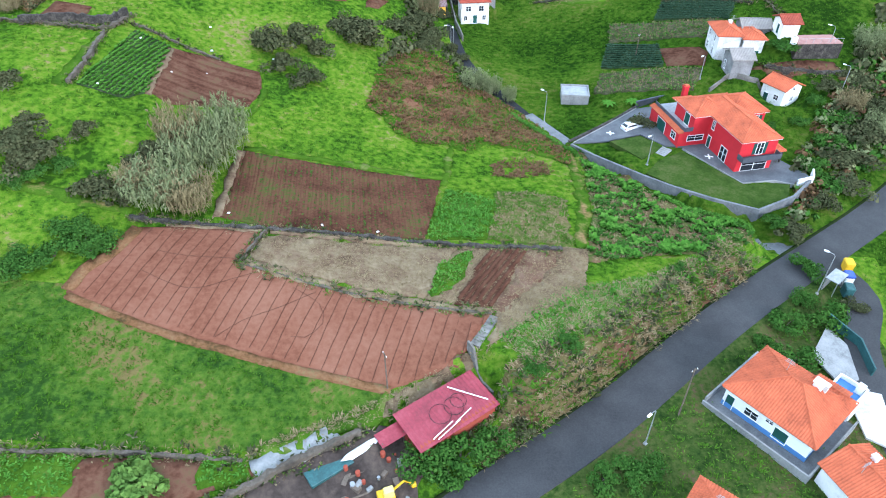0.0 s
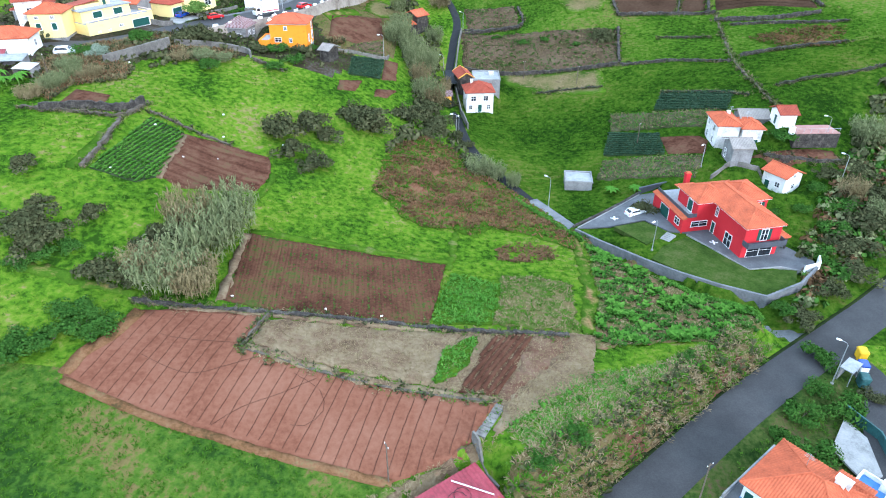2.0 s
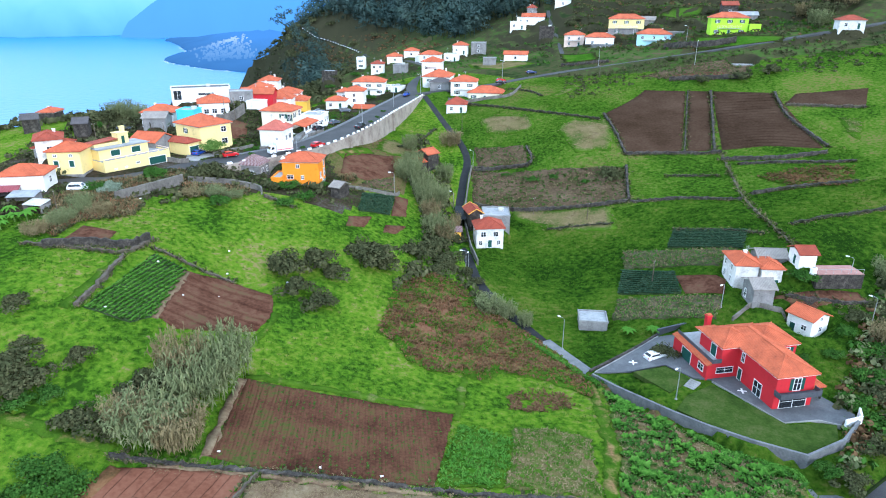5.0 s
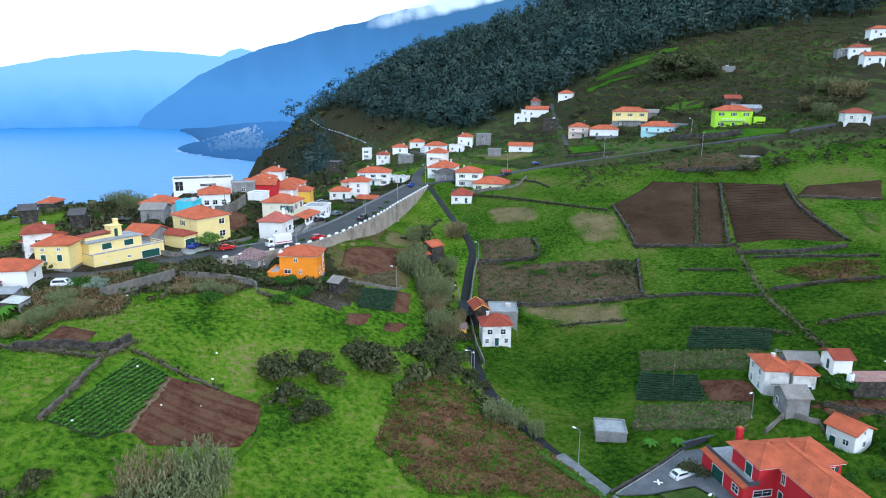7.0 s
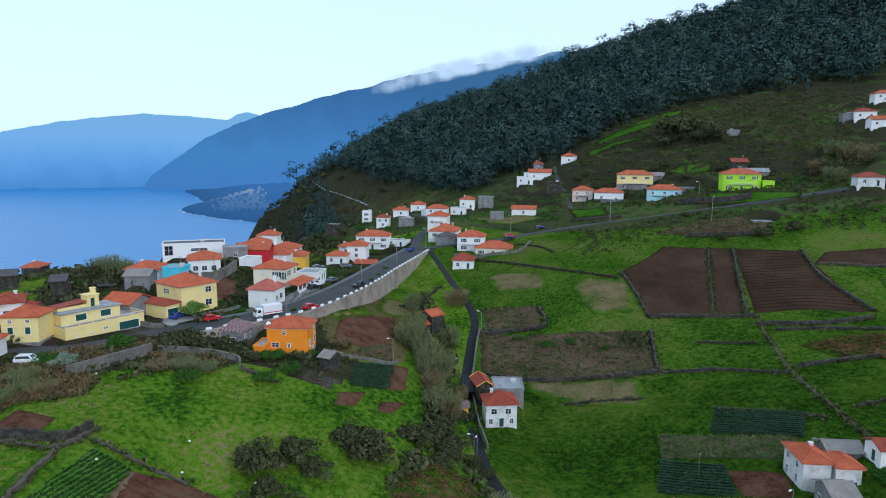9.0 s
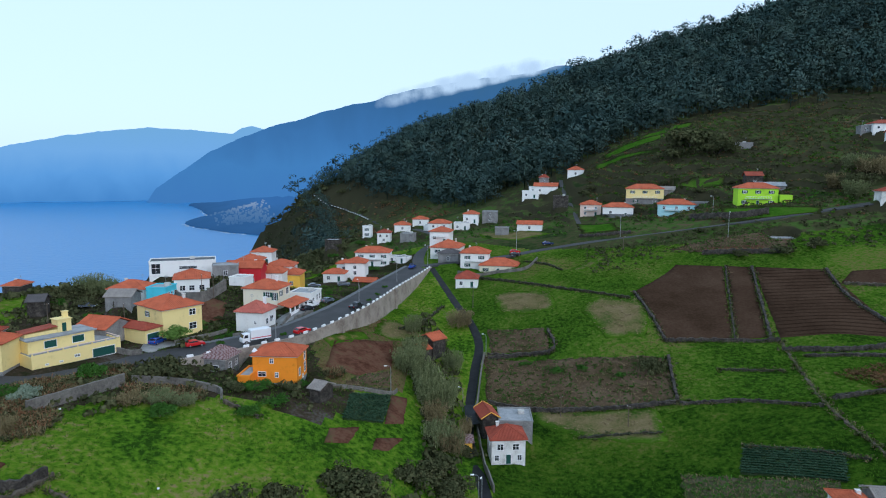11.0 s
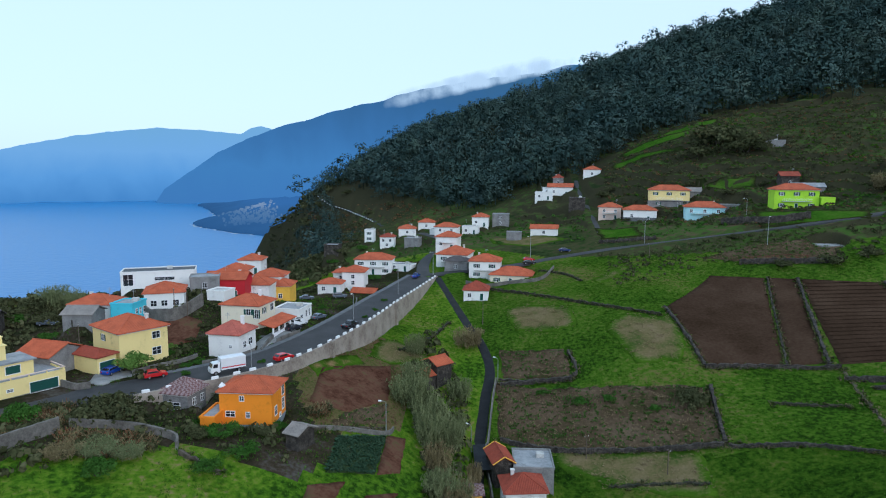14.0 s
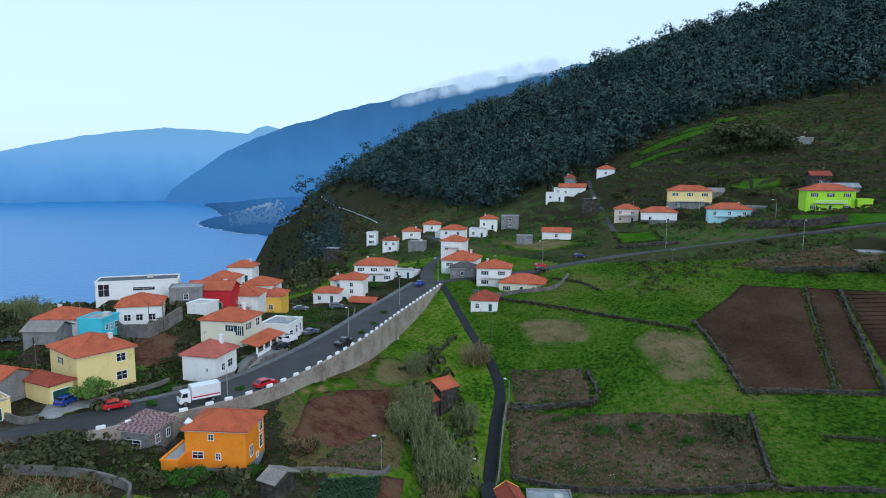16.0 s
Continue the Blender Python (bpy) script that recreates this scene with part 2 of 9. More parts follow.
M["village"] = material("village_ground", [(0.011, 0.018, 0.006), (0.026, 0.028, 0.013), (0.05, 0.038, 0.025), (0.085, 0.076, 0.064)], 0.95, 0.12, 1.5, 0.8, spec=0.0, bump_scale=0.3)
M["yard_soil"] = material("pale_trodden_soil", [(0.09, 0.045, 0.028), (0.14, 0.08, 0.052), (0.19, 0.125, 0.085)], 0.95, 0.35, 2.0, 0.8, spec=0.0)
M["yard"] = material("yard_dirt", [(0.03, 0.024, 0.021), (0.06, 0.046, 0.039), (0.1, 0.076, 0.06)], 0.95, 0.3, 2, 0.8, spec=0.0)
M["scrub"] = material("hill_scrub", [(0.022, 0.034, 0.013), (0.038, 0.056, 0.018), (0.062, 0.056, 0.028), (0.048, 0.1, 0.018), (0.095, 0.075, 0.042)], 0.95, 0.025, 0.3, 0.9, spec=0.0, bump_scale=0.8, span=(0.6, 0.94), steep=(0.042, 0.04, 0.022))
M["terracegrass"] = material("terrace_grass", [(0.02, 0.06, 0.006), (0.045, 0.115, 0.009), (0.08, 0.12, 0.021)], 0.95, 0.1, 1.0, 0.8, spec=0.0, bump_scale=0.4, soft=[(0.018, 0.027, 0.0084), (0.039, 0.036, 0.015)])
M["forest_floor"] = material("forest_floor", [(0.01, 0.018, 0.007), (0.025, 0.035, 0.012)], 0.95, 0.1, 1, 0.5, spec=0.0)
for _n, _c in dict(leaf_dark=[(0.028, 0.036, 0.016), (0.066, 0.072, 0.032), (0.13, 0.125, 0.062)], leaf_green=[(0.02, 0.06, 0.01), (0.045, 0.11, 0.018), (0.08, 0.16, 0.03)],
                   leaf_light=[(0.06, 0.11, 0.02), (0.11, 0.19, 0.04), (0.17, 0.26, 0.06)], leaf_pale=[(0.12, 0.16, 0.11), (0.2, 0.25, 0.18), (0.28, 0.33, 0.25)],
                   cane_leaf=[(0.11, 0.09, 0.04), (0.2, 0.16, 0.08), (0.31, 0.25, 0.14)], cane_green=[(0.075, 0.095, 0.04), (0.16, 0.18, 0.08), (0.28, 0.29, 0.15)], 
                   weed=[(0.035, 0.1, 0.014), (0.07, 0.18, 0.022), (0.13, 0.25, 0.045)], cabbage=[(0.025, 0.055, 0.03), (0.045, 0.09, 0.05), (0.09, 0.14, 0.085)], tuft_deep=[(0.018, 0.05, 0.006), (0.042, 0.104, 0.008), (0.085, 0.16, 0.016)], tuft=[(0.024, 0.062, 0.008), (0.056, 0.13, 0.011), (0.11, 0.2, 0.024)], fern_brown=[(0.07, 0.045, 0.022), (0.13, 0.075, 0.038), (0.2, 0.13, 0.065)], heath_stem=[(0.1, 0.045, 0.022), (0.2, 0.085, 0.045), (0.28, 0.17, 0.08)], straw_stem=[(0.12, 0.085, 0.045), (0.22, 0.165, 0.09), (0.32, 0.25, 0.15)]).items():
    M[_n] = material(_n, _c, 0.85, 0.25, 3, 0, spec=0.0, island=0.5)
# blue-grey haze of distance is mixed into both far forest leaf colours
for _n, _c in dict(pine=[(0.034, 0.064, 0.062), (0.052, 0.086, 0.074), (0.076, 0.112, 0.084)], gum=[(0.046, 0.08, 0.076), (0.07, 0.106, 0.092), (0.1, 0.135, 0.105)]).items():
    M[_n] = material(_n + "_hazed_foliage", _c, 0.9, 0.02, 0.5, 0, spec=0.0, attr=0.55)


def water_material():
    m = bpy.data.materials.new("sea_water")
    m.use_nodes = True
    n, l = m.node_tree.nodes, m.node_tree.links
    b = n["Principled BSDF"]
    b.inputs["Base Color"].default_value = (0.035, 0.2, 0.46, 1)
    b.inputs["Roughness"].default_value, b.inputs["IOR"].default_value = 0.3, 1.33
    b.inputs["Specular IOR Level"].default_value = 0.3
    co = n.new("ShaderNodeTexCoord")
    t = n.new("ShaderNodeTexNoise")
    t.inputs["Scale"].default_value, t.inputs["Detail"].default_value = 0.06, 8
    l.new(co.outputs["Object"], t.inputs["Vector"])
    bp = n.new("ShaderNodeBump")
    bp.inputs["Strength"].default_value, bp.inputs["Distance"].default_value = 0.5, 3.0
    l.new(t.outputs[0], bp.inputs["Height"])
    l.new(bp.outputs[0], b.inputs["Normal"])
    return m


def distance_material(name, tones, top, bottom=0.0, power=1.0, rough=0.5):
    """Far mountains: plain, softly glowing backdrop with gullies and sea-air haze bands painted in."""
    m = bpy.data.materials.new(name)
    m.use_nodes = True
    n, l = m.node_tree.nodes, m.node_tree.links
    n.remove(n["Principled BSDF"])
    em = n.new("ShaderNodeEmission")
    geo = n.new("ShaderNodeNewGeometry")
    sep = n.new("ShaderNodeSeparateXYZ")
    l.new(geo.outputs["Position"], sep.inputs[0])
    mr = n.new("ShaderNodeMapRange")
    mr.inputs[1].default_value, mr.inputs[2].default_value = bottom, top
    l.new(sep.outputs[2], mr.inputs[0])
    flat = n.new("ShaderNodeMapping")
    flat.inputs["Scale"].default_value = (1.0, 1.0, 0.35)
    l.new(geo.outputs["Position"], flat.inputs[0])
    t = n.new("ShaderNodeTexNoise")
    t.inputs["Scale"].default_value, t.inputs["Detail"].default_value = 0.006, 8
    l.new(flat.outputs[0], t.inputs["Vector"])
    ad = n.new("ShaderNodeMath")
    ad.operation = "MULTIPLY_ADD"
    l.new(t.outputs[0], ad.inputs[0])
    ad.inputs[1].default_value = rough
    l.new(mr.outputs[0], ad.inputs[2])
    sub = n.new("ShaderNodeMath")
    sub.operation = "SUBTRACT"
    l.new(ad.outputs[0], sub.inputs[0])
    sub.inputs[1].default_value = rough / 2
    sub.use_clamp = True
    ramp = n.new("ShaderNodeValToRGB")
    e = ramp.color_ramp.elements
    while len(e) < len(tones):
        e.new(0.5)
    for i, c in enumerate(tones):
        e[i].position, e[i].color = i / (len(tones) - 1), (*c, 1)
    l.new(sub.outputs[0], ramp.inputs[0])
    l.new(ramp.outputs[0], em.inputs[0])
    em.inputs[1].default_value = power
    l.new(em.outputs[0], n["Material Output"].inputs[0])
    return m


M["sea"] = water_material()


# ---- shape of the land ----
# spot heights of the land: x, y, height above the sea
SPOTS_NEAR = [(-130, -40, 150), (-60, 25, 144), (-25, 33, 141.5), (0, 33, 139), (25, 25, 138), (60, 25, 137.5), (110, 40, 136), (0, -60, 138), (90, -60, 134),
    (-45, 55, 147), (-20, 50, 144.6), (5, 47, 142.5), (-38, 69, 148), (-24, 62, 147), (7, 55, 144), (-31, 90, 147.4), (-2, 75, 143), (17, 72, 142), (20, 61, 141),
    (30, 57, 138.3), (48, 69, 138), (70, 86, 138), (100, 110, 138.5), (120, 80, 132), (-75, 70, 154), (-100, 60, 156)]
SPOTS_VALLEY = [(45, 88, 140), (60, 98, 140), (36, 106, 139), (65, 112, 142.5), (54, 127, 146), (46, 130, 143.5), (72, 132, 151), (25, 128, 137.2), (20, 119, 137.2), (14, 124, 138.5),
    (2, 104, 140.5), (-13, 108, 144), (-33, 112, 149.7), (-42, 115, 151.5), (-57, 94, 156.5), (-55, 116, 158), (-71, 120, 160), (-90, 92, 159), (36, 138, 140), (5, 166, 140),
    (4, 184, 144), (4, 208, 149.7), (46, 181, 149), (80, 165, 155), (115, 150, 160), (-20, 135, 149), (-45, 140, 157)]
SPOTS_VILLAGE = [(-33, 159, 157.5), (-46, 161, 159.5), (-71, 162, 162), (-80, 133, 161.5), (-88, 146, 163), (-61, 178, 162.5), (-40, 195, 162.5), (-58, 192, 161.5), (-28, 175, 157), (-26, 209, 157.5), (-24, 240, 157.8),
    (-1.6, 263, 160.5), (-19, 275, 162), (-34, 306, 161.5), (-47, 308, 159.5), (-19, 316, 167), (-80, 210, 164), (-105, 190, 161), (-79, 212, 167.5), (-91, 230, 165), (-73, 204, 165), (-70, 243, 162.5), (-62, 250, 161), (-85, 280, 154), (-80, 330, 150), (-60, 335, 156), (-54, 370, 164), (-44, 360, 163), (-37, 376, 167), (-120, 140, 158), (-138, 212, 160), (-147, 238, 159)]
SPOTS_HILL = [(104, 193, 160), (92, 203, 161.5), (75, 203, 157.5), (50, 205, 156.5), (44, 212, 159), (35, 235, 163), (83, 226, 164), (66, 250, 167.4), (85, 265, 176), (17, 266, 165), (14, 385, 172), (-27, 402, 168.5),
    (50, 345, 178.5), (80, 326, 181.5), (106, 300, 186), (57, 410, 195), (132, 379, 214), (120, 401, 221), (193, 412, 236), (158, 280, 189.5), (195, 356, 218.5), (280, 430, 262), (-70, 430, 155), (-110, 450, 142), (-130, 570, 145)]
SPOTS_RIDGE = [(-165, 600, 140), (-150, 650, 174), (-110, 690, 203), (-60, 720, 233), (0, 735, 253), (60, 730, 267), (125, 715, 295), (205, 690, 317), (290, 660, 343), (420, 640, 390), (-60, 560, 178), (20, 560, 205), (100, 560, 246), (200, 550, 282), (330, 520, 320),
    (0, 470, 178), (-60, 850, 200), (200, 850, 270), (500, 500, 400), (420, 250, 290), (330, 120, 210), (250, 0, 150)]
SPOT = np.array(SPOTS_NEAR + SPOTS_VALLEY + SPOTS_VILLAGE + SPOTS_HILL + SPOTS_RIDGE, float)


def spline(r2):
    return 0.5 * r2 * np.log(r2 + 1e-9)


def weights():
    n = len(SPOT)
    p = np.c_[np.ones(n), SPOT[:, :2] / 100]
    k = spline(((p[:, None, 1:] - p[None, :, 1:]) ** 2).sum(2)) + 0.0012 * np.eye(n)
    return np.linalg.solve(np.block([[k, p], [p.T, np.zeros((3, 3))]]), np.r_[SPOT[:, 2], 0, 0, 0])


WEIGHT = weights()


def land(x, y):
    """Height of the smooth land at x, y (arrays)."""
    x, y = np.asarray(x, float), np.asarray(y, float)
    q = np.stack([x.ravel(), y.ravel()], 1) / 100
    out = np.empty(len(q))
    for i in range(0, len(q), 20000):
        c = q[i:i + 20000]
        r2 = ((c[:, None] - SPOT[None, :, :2] / 100) ** 2).sum(2)
        out[i:i + 20000] = spline(r2) @ WEIGHT[:-3] + WEIGHT[-3] + c @ WEIGHT[-2:]
    return out.reshape(x.shape)


# lanes and roads lie level across the slope: centre line with heights, half width, width of the bank beside it
BENCHES = []


def bench(line, half, bank):
    BENCHES.append((np.array(line, float), half, bank))
    return line


def along(line, x, y):
    """Distance to a polyline and its height there."""
    best, z = np.full(x.shape, 1e9), np.zeros(x.shape)
    for a, b in zip(line[:-1], line[1:]):
        d = b[:2] - a[:2]
        t = np.clip(((x - a[0]) * d[0] + (y - a[1]) * d[1]) / (d @ d), 0, 1)
        e = np.hypot(x - a[0] - t * d[0], y - a[1] - t * d[1])
        z, best = np.where(e < best, a[2] + t * (b[2] - a[2]), z), np.minimum(e, best)
    return best, z


COAST = np.array([(-260, -400), (-215, 0), (-195, 120), (-172, 215), (-150, 262), (-96, 330), (-96, 400), (-110, 500), (-135, 570), (-160, 650), (-200, 760), (-300, 900)], float)


def height(x, y):
    """Height of the ground: land, sea cliff and the benches of roads."""
    x, y = np.asarray(x, float), np.asarray(y, float)
    z = land(x, y)
    cx = np.interp(y, COAST[:, 1], COAST[:, 0])
    drop = np.clip((cx - x) / np.where(y > 300, 80, 110), 0, 1)
    z = z * (1 - drop ** 0.7) - 6 * drop
    # old farm terraces step up the hillside
    m = np.clip((y - np.interp(x, [-60, 0, 25, 62, 85, 117, 190], [345, 318, 302, 305, 297, 292, 298])) / 12, 0, 1) * np.clip((x - 10) / 25, 0, 1) * np.clip((480 - y) / 20, 0, 1) * np.clip((330 - x) / 30, 0, 1)
    q = (z + 2.6 * np.sin(x * 0.05 + 1) + 1.7 * np.sin(x * 0.13 + y * 0.04) + 0.8 * np.sin(x * 0.31 - y * 0.2)) / 4.6
    f = q - np.floor(q)
    s = np.clip((f - 0.72) / 0.28, 0, 1)
    z = z + m * (0.55 + 0.45 * np.sin(x * 0.03 + y * 0.05)) * 4.6 * (s * s * (3 - 2 * s) * 0.85 + 0.15 * f - f)
    # the steep bank between the upper fields and the road
    e, h = along(BENCHES[0][0], x, y)
    rise = np.clip((e - 4.2) / 2.6, 0, 1) * np.clip((17 - e) / 9, 0, 1) * np.clip((x - 5 + 0.6 * e) / 6, 0, 1) * np.clip((47.5 - x) / 2.5, 0, 1)
    z = np.where((y - 17) * 37 - (x + 18) * 31 > 0, z + 2.6 * rise, z)
    for line, half, bank in BENCHES:
        e, h = along(line, x, y)
        k = np.clip((e - half) / bank, 0, 1)
        k = k * k * (3 - 2 * k)
        z = h * (1 - k) + z * k
    return z


ROAD = bench([(-60, -20, 138), (-18, 17, 139), (3, 34, 139), (18.3, 45, 138.6), (39, 62.5, 138), (60, 77.8, 138), (73, 87.5, 138), (100, 110, 138.5), (150, 150, 141)], 3.4, 3.0)
SIDE = bench([(56, 74, 138), (58.5, 66, 137.6), (53.5, 55, 137), (50, 30, 136)], 2.2, 2.0)
VILLAGE = bench([(-110, 128, 163), (-82, 147, 162.2), (-71, 157, 162), (-62.6, 163.7, 162), (-55, 169.5, 162.2), (-48, 175.5, 162.4), (-42, 183, 162.6), (-36.5, 197, 162.9), (-32, 215, 163.1), (-28, 240, 163.1), (-24, 262, 163.1), (-20, 283, 163.4)], 2.9, 1.8)
NORTH = bench([(-20, 283, 163.4), (-21.7, 300, 164.6), (-20, 318, 165.8), (-14, 345, 168), (-30, 380, 169)] + [(x_, y_, float(land(x_, y_))) for x_, y_ in ((-46, 420), (-58, 470), (-72, 520), (-86, 553), (-100.4, 580.5), (-114, 602.5), (-129.4, 621.8), (-150, 655))], 2.2, 3)
EAST = bench([(-20, 283, 163.4), (-6, 285, 165), (13.4, 285, 167.5), (25, 288, 169.3), (43.6, 292, 172), (62, 293, 174.6), (85, 284.5, 179), (117, 279, 184.6), (190, 285, 196)], 2.6, 3)
LANE = bench([(-15, 280, 163.2), (-9.2, 259.7, 159.6), (-3.8, 238.7, 156.9), (0.3, 226, 154.5), (2.4, 214, 151.6), (1.3, 202, 148.7), (0.4, 190, 146), (-0.4, 174, 142.6), (2.4, 155, 140.8), (6, 138, 140), (16.6, 118.5, 138.2), (24.4, 105.6, 137.9), (30.2, 97.0, 137.2), (36.2, 90.0, 136.6), (42.4, 84.6, 136.2), (48.2, 80.0, 136.4), (52.0, 76.8, 137.3), (54, 75.2, 137.9)], 1.9, 0.8)
HILL = bench([(54.8, 454.4, 200.6), (51.7, 423.7, 194.6), (50.8, 401.6, 188.1), (50.8, 375.9, 182.6), (49.0, 344.0, 178.0), (47, 318, 175)], 1.8, 2.0)


# ---- building blocks ----
def mesh(name, geo, mat, smooth=False):
    me = bpy.data.meshes.new(name)
    me.from_pydata([tuple(v) for v in geo[0]], [], [tuple(f) for f in geo[1]])
    me.materials.append(mat)
    if smooth:
        me.polygons.foreach_set("use_smooth", [True] * len(me.polygons))
    return me


def thing(name, x, y, z, rot=0, label="", category="", group="", kind=""):
    ob = new(name)
    ob.matrix_world = pose(x, y, z, 0, 0, rot)
    ob.empty_display_size = 0.3
    return tagged(ob, label, category, group, kind)


def part(name, geo, mat, parent, label="", smooth=False):
    ob = new(name, geo if isinstance(geo, bpy.types.Mesh) else mesh(name, geo, mat, smooth))
    ob.parent = parent
    return tagged(ob, label)


def solo(name, geo, mat, label, category, kind="structure", group="", smooth=False):
    return tagged(new(name, mesh(name, geo, mat, smooth)), label, category, group, kind)


def join(*geos):
    v, f = [], []
    for gv, gf in geos:
        n = len(v)
        v += list(gv)
        f += [tuple(i + n for i in face) for face in gf]
    return v, f


def box(x0, x1, y0, y1, z0, z1, taper=0.0):
    t = taper
    return ([(x0, y0, z0), (x1, y0, z0), (x1, y1, z0), (x0, y1, z0), (x0 + t, y0 + t, z1), (x1 - t, y0 + t, z1), (x1 - t, y1 - t, z1), (x0 + t, y1 - t, z1)],
            [(3, 2, 1, 0), (4, 5, 6, 7), (0, 1, 5, 4), (1, 2, 6, 5), (2, 3, 7, 6), (3, 0, 4, 7)])


def chamfered(x0, x1, y0, y1, z0, z1, c=0.04):
    """A box with its upright and upper edges taken off."""
    ring = [(x0 + c, y0), (x1 - c, y0), (x1, y0 + c), (x1, y1 - c), (x1 - c, y1), (x0 + c, y1), (x0, y1 - c), (x0, y0 + c)]
    cx, cy = (x0 + x1) / 2, (y0 + y1) / 2
    v = [(x, y, z0) for x, y in ring] + [(x, y, z1 - c) for x, y in ring]
    v += [(x + (c if x < cx else -c), y + (c if y < cy else -c), z1) for x, y in ring]
    f = [tuple(range(7, -1, -1)), tuple(range(16, 24))]
    for k in (0, 8):
        f += [(k + i, k + (i + 1) % 8, k + 8 + (i + 1) % 8, k + 8 + i) for i in range(8)]
    return v, f


def tube(points, radius, n=8, end=None):
    """A round bar along points; the radius may shrink to end."""
    pts = [Vector(p) for p in points]
    v, f = [], []
    for i, p in enumerate(pts):
        d = (pts[min(i + 1, len(pts) - 1)] - pts[max(i - 1, 0)]).normalized()
        a = d.orthogonal().normalized()
        b = d.cross(a)
        r = radius if end is None else radius + (end - radius) * i / (len(pts) - 1)
        v += [tuple(p + (a * math.cos(2 * math.pi * k / n) + b * math.sin(2 * math.pi * k / n)) * r) for k in range(n)]
    for i in range(len(pts) - 1):
        f += [(i * n + k, i * n + (k + 1) % n, (i + 1) * n + (k + 1) % n, (i + 1) * n + k) for k in range(n)]
    f += [tuple(range(n - 1, -1, -1)), tuple(range(len(v) - n, len(v)))]
    return v, f


def turned(geo, m):
    return [tuple(m @ Vector(v)) for v in geo[0]], geo[1]


def ground_at(x, y):
    return float(height(np.array([x]), np.array([y]))[0])


# ---- houses ----
def slope(a, b, c, d, spacing):
    """Rows of roof tiles on a slope from the eave a-b up to the ridge c-d."""
    a, b, c, d = Vector(a), Vector(b), Vector(c), Vector(d)
    e = (b - a).normalized()
    length = (b - a).length
    l0, r0 = (c - a).dot(e), (b - d).dot(e)
    up = (c - a) - e * l0
    rise = up.length
    up.normalize()
    n = e.cross(up).normalized()
    if n.z < 0:
        n.negate()
    v, f = [], []
    count = max(2, int(length / spacing))
    for i in range(count):
        for q, lift in ((0.02, 0.012), (0.3, 0.075), (0.6, 0.075), (0.88, 0.012)):
            u = (i + q) * length / count
            top = min(rise, rise * u / l0 if l0 > 0.05 else rise, rise * (length - u) / r0 if r0 > 0.05 else rise)
            p = a + e * u + n * lift
            v += [tuple(p - up * 0.06), tuple(p + up * top)]
    f = [(2 * i, 2 * i + 2, 2 * i + 3, 2 * i + 1) for i in range(len(v) // 2 - 1)]
    return v, f


def roof_geometry(style, w, d, h, over, pitch, spacing):
    """The tiled roof and its ridge tiles, in the house's own frame."""
    W, D = w / 2 + over, d / 2 + over
    ridge = []
    z0, t = h, 0.14
    if style == "gable" or style == "gableside":
        side = style == "gableside"
        rise = pitch * (W if side else D)
        if side:
            r0, r1 = (0, -D, z0 + rise), (0, D, z0 + rise)
            slopes = [((-W, -D, z0), (-W, D, z0), r0, r1), ((W, D, z0), (W, -D, z0), r1, r0)]
        else:
            r0, r1 = (-W, 0, z0 + rise), (W, 0, z0 + rise)
            slopes = [((-W, -D, z0), (W, -D, z0), r0, r1), ((W, D, z0), (-W, D, z0), r1, r0)]
        ridge.append((r0, r1))
        geos = []
        for a, b, c, e in slopes:
            up = [(p[0], p[1], p[2] + t) for p in (a, b, e, c)]
            geos.append(([*up, a, b, e, c], [(0, 1, 2, 3), (7, 6, 5, 4), (0, 4, 5, 1), (1, 5, 6, 2), (2, 6, 7, 3), (3, 7, 4, 0)]))
    else:
        run = min(W, D)
        rise = pitch * run
        if style == "pyramid":
            r0 = r1 = (0, 0, z0 + rise)
        elif W >= D:
            r0, r1 = (-(W - D), 0, z0 + rise), (W - D, 0, z0 + rise)
        else:
            r0, r1 = (0, -(D - W), z0 + rise), (0, D - W, z0 + rise)
        A, B, C, E = (-W, -D, z0), (W, -D, z0), (W, D, z0), (-W, D, z0)
        if W >= D or style == "pyramid":
            slopes = [(A, B, r0, r1), (B, C, r1, r1), (C, E, r1, r0), (E, A, r0, r0)]
            hips = [(A, r0), (B, r1), (C, r1), (E, r0)]
        else:
            slopes = [(A, B, r0, r0), (B, C, r0, r1), (C, E, r1, r1), (E, A, r1, r0)]
            hips = [(A, r0), (B, r0), (C, r1), (E, r1)]
        ridge += hips
        if (Vector(r0) - Vector(r1)).length > 0.2:
            ridge.append((r0, r1))
        v = [(p[0], p[1], p[2] + t) for p in (A, B, C, E)] + [(p[0], p[1], p[2] + t) for p in (r0, r1)] + [A, B, C, E]
        if W >= D or style == "pyramid":
            f = [(0, 1, 5, 4), (1, 2, 5), (2, 3, 4, 5), (3, 0, 4)]
        else:
            f = [(0, 1, 4), (1, 2, 5, 4), (2, 3, 5), (3, 0, 4, 5)]
        geos = [(v, f + [(9, 8, 7, 6), (0, 6, 7, 1), (1, 7, 8, 2), (2, 8, 9, 3), (3, 9, 6, 0)])]
    up = lambda p: (p[0], p[1], p[2] + t)
    tiles = [slope(up(a), up(b), up(c), up(e), spacing) for a, b, c, e in slopes]
    caps = [tube([Vector(up(p)) + Vector((0, 0, 0.02)), Vector(up(q)) + Vector((0, 0, 0.04))], 0.13, 6) for p, q in ridge]
    return (geos, tiles), caps, rise


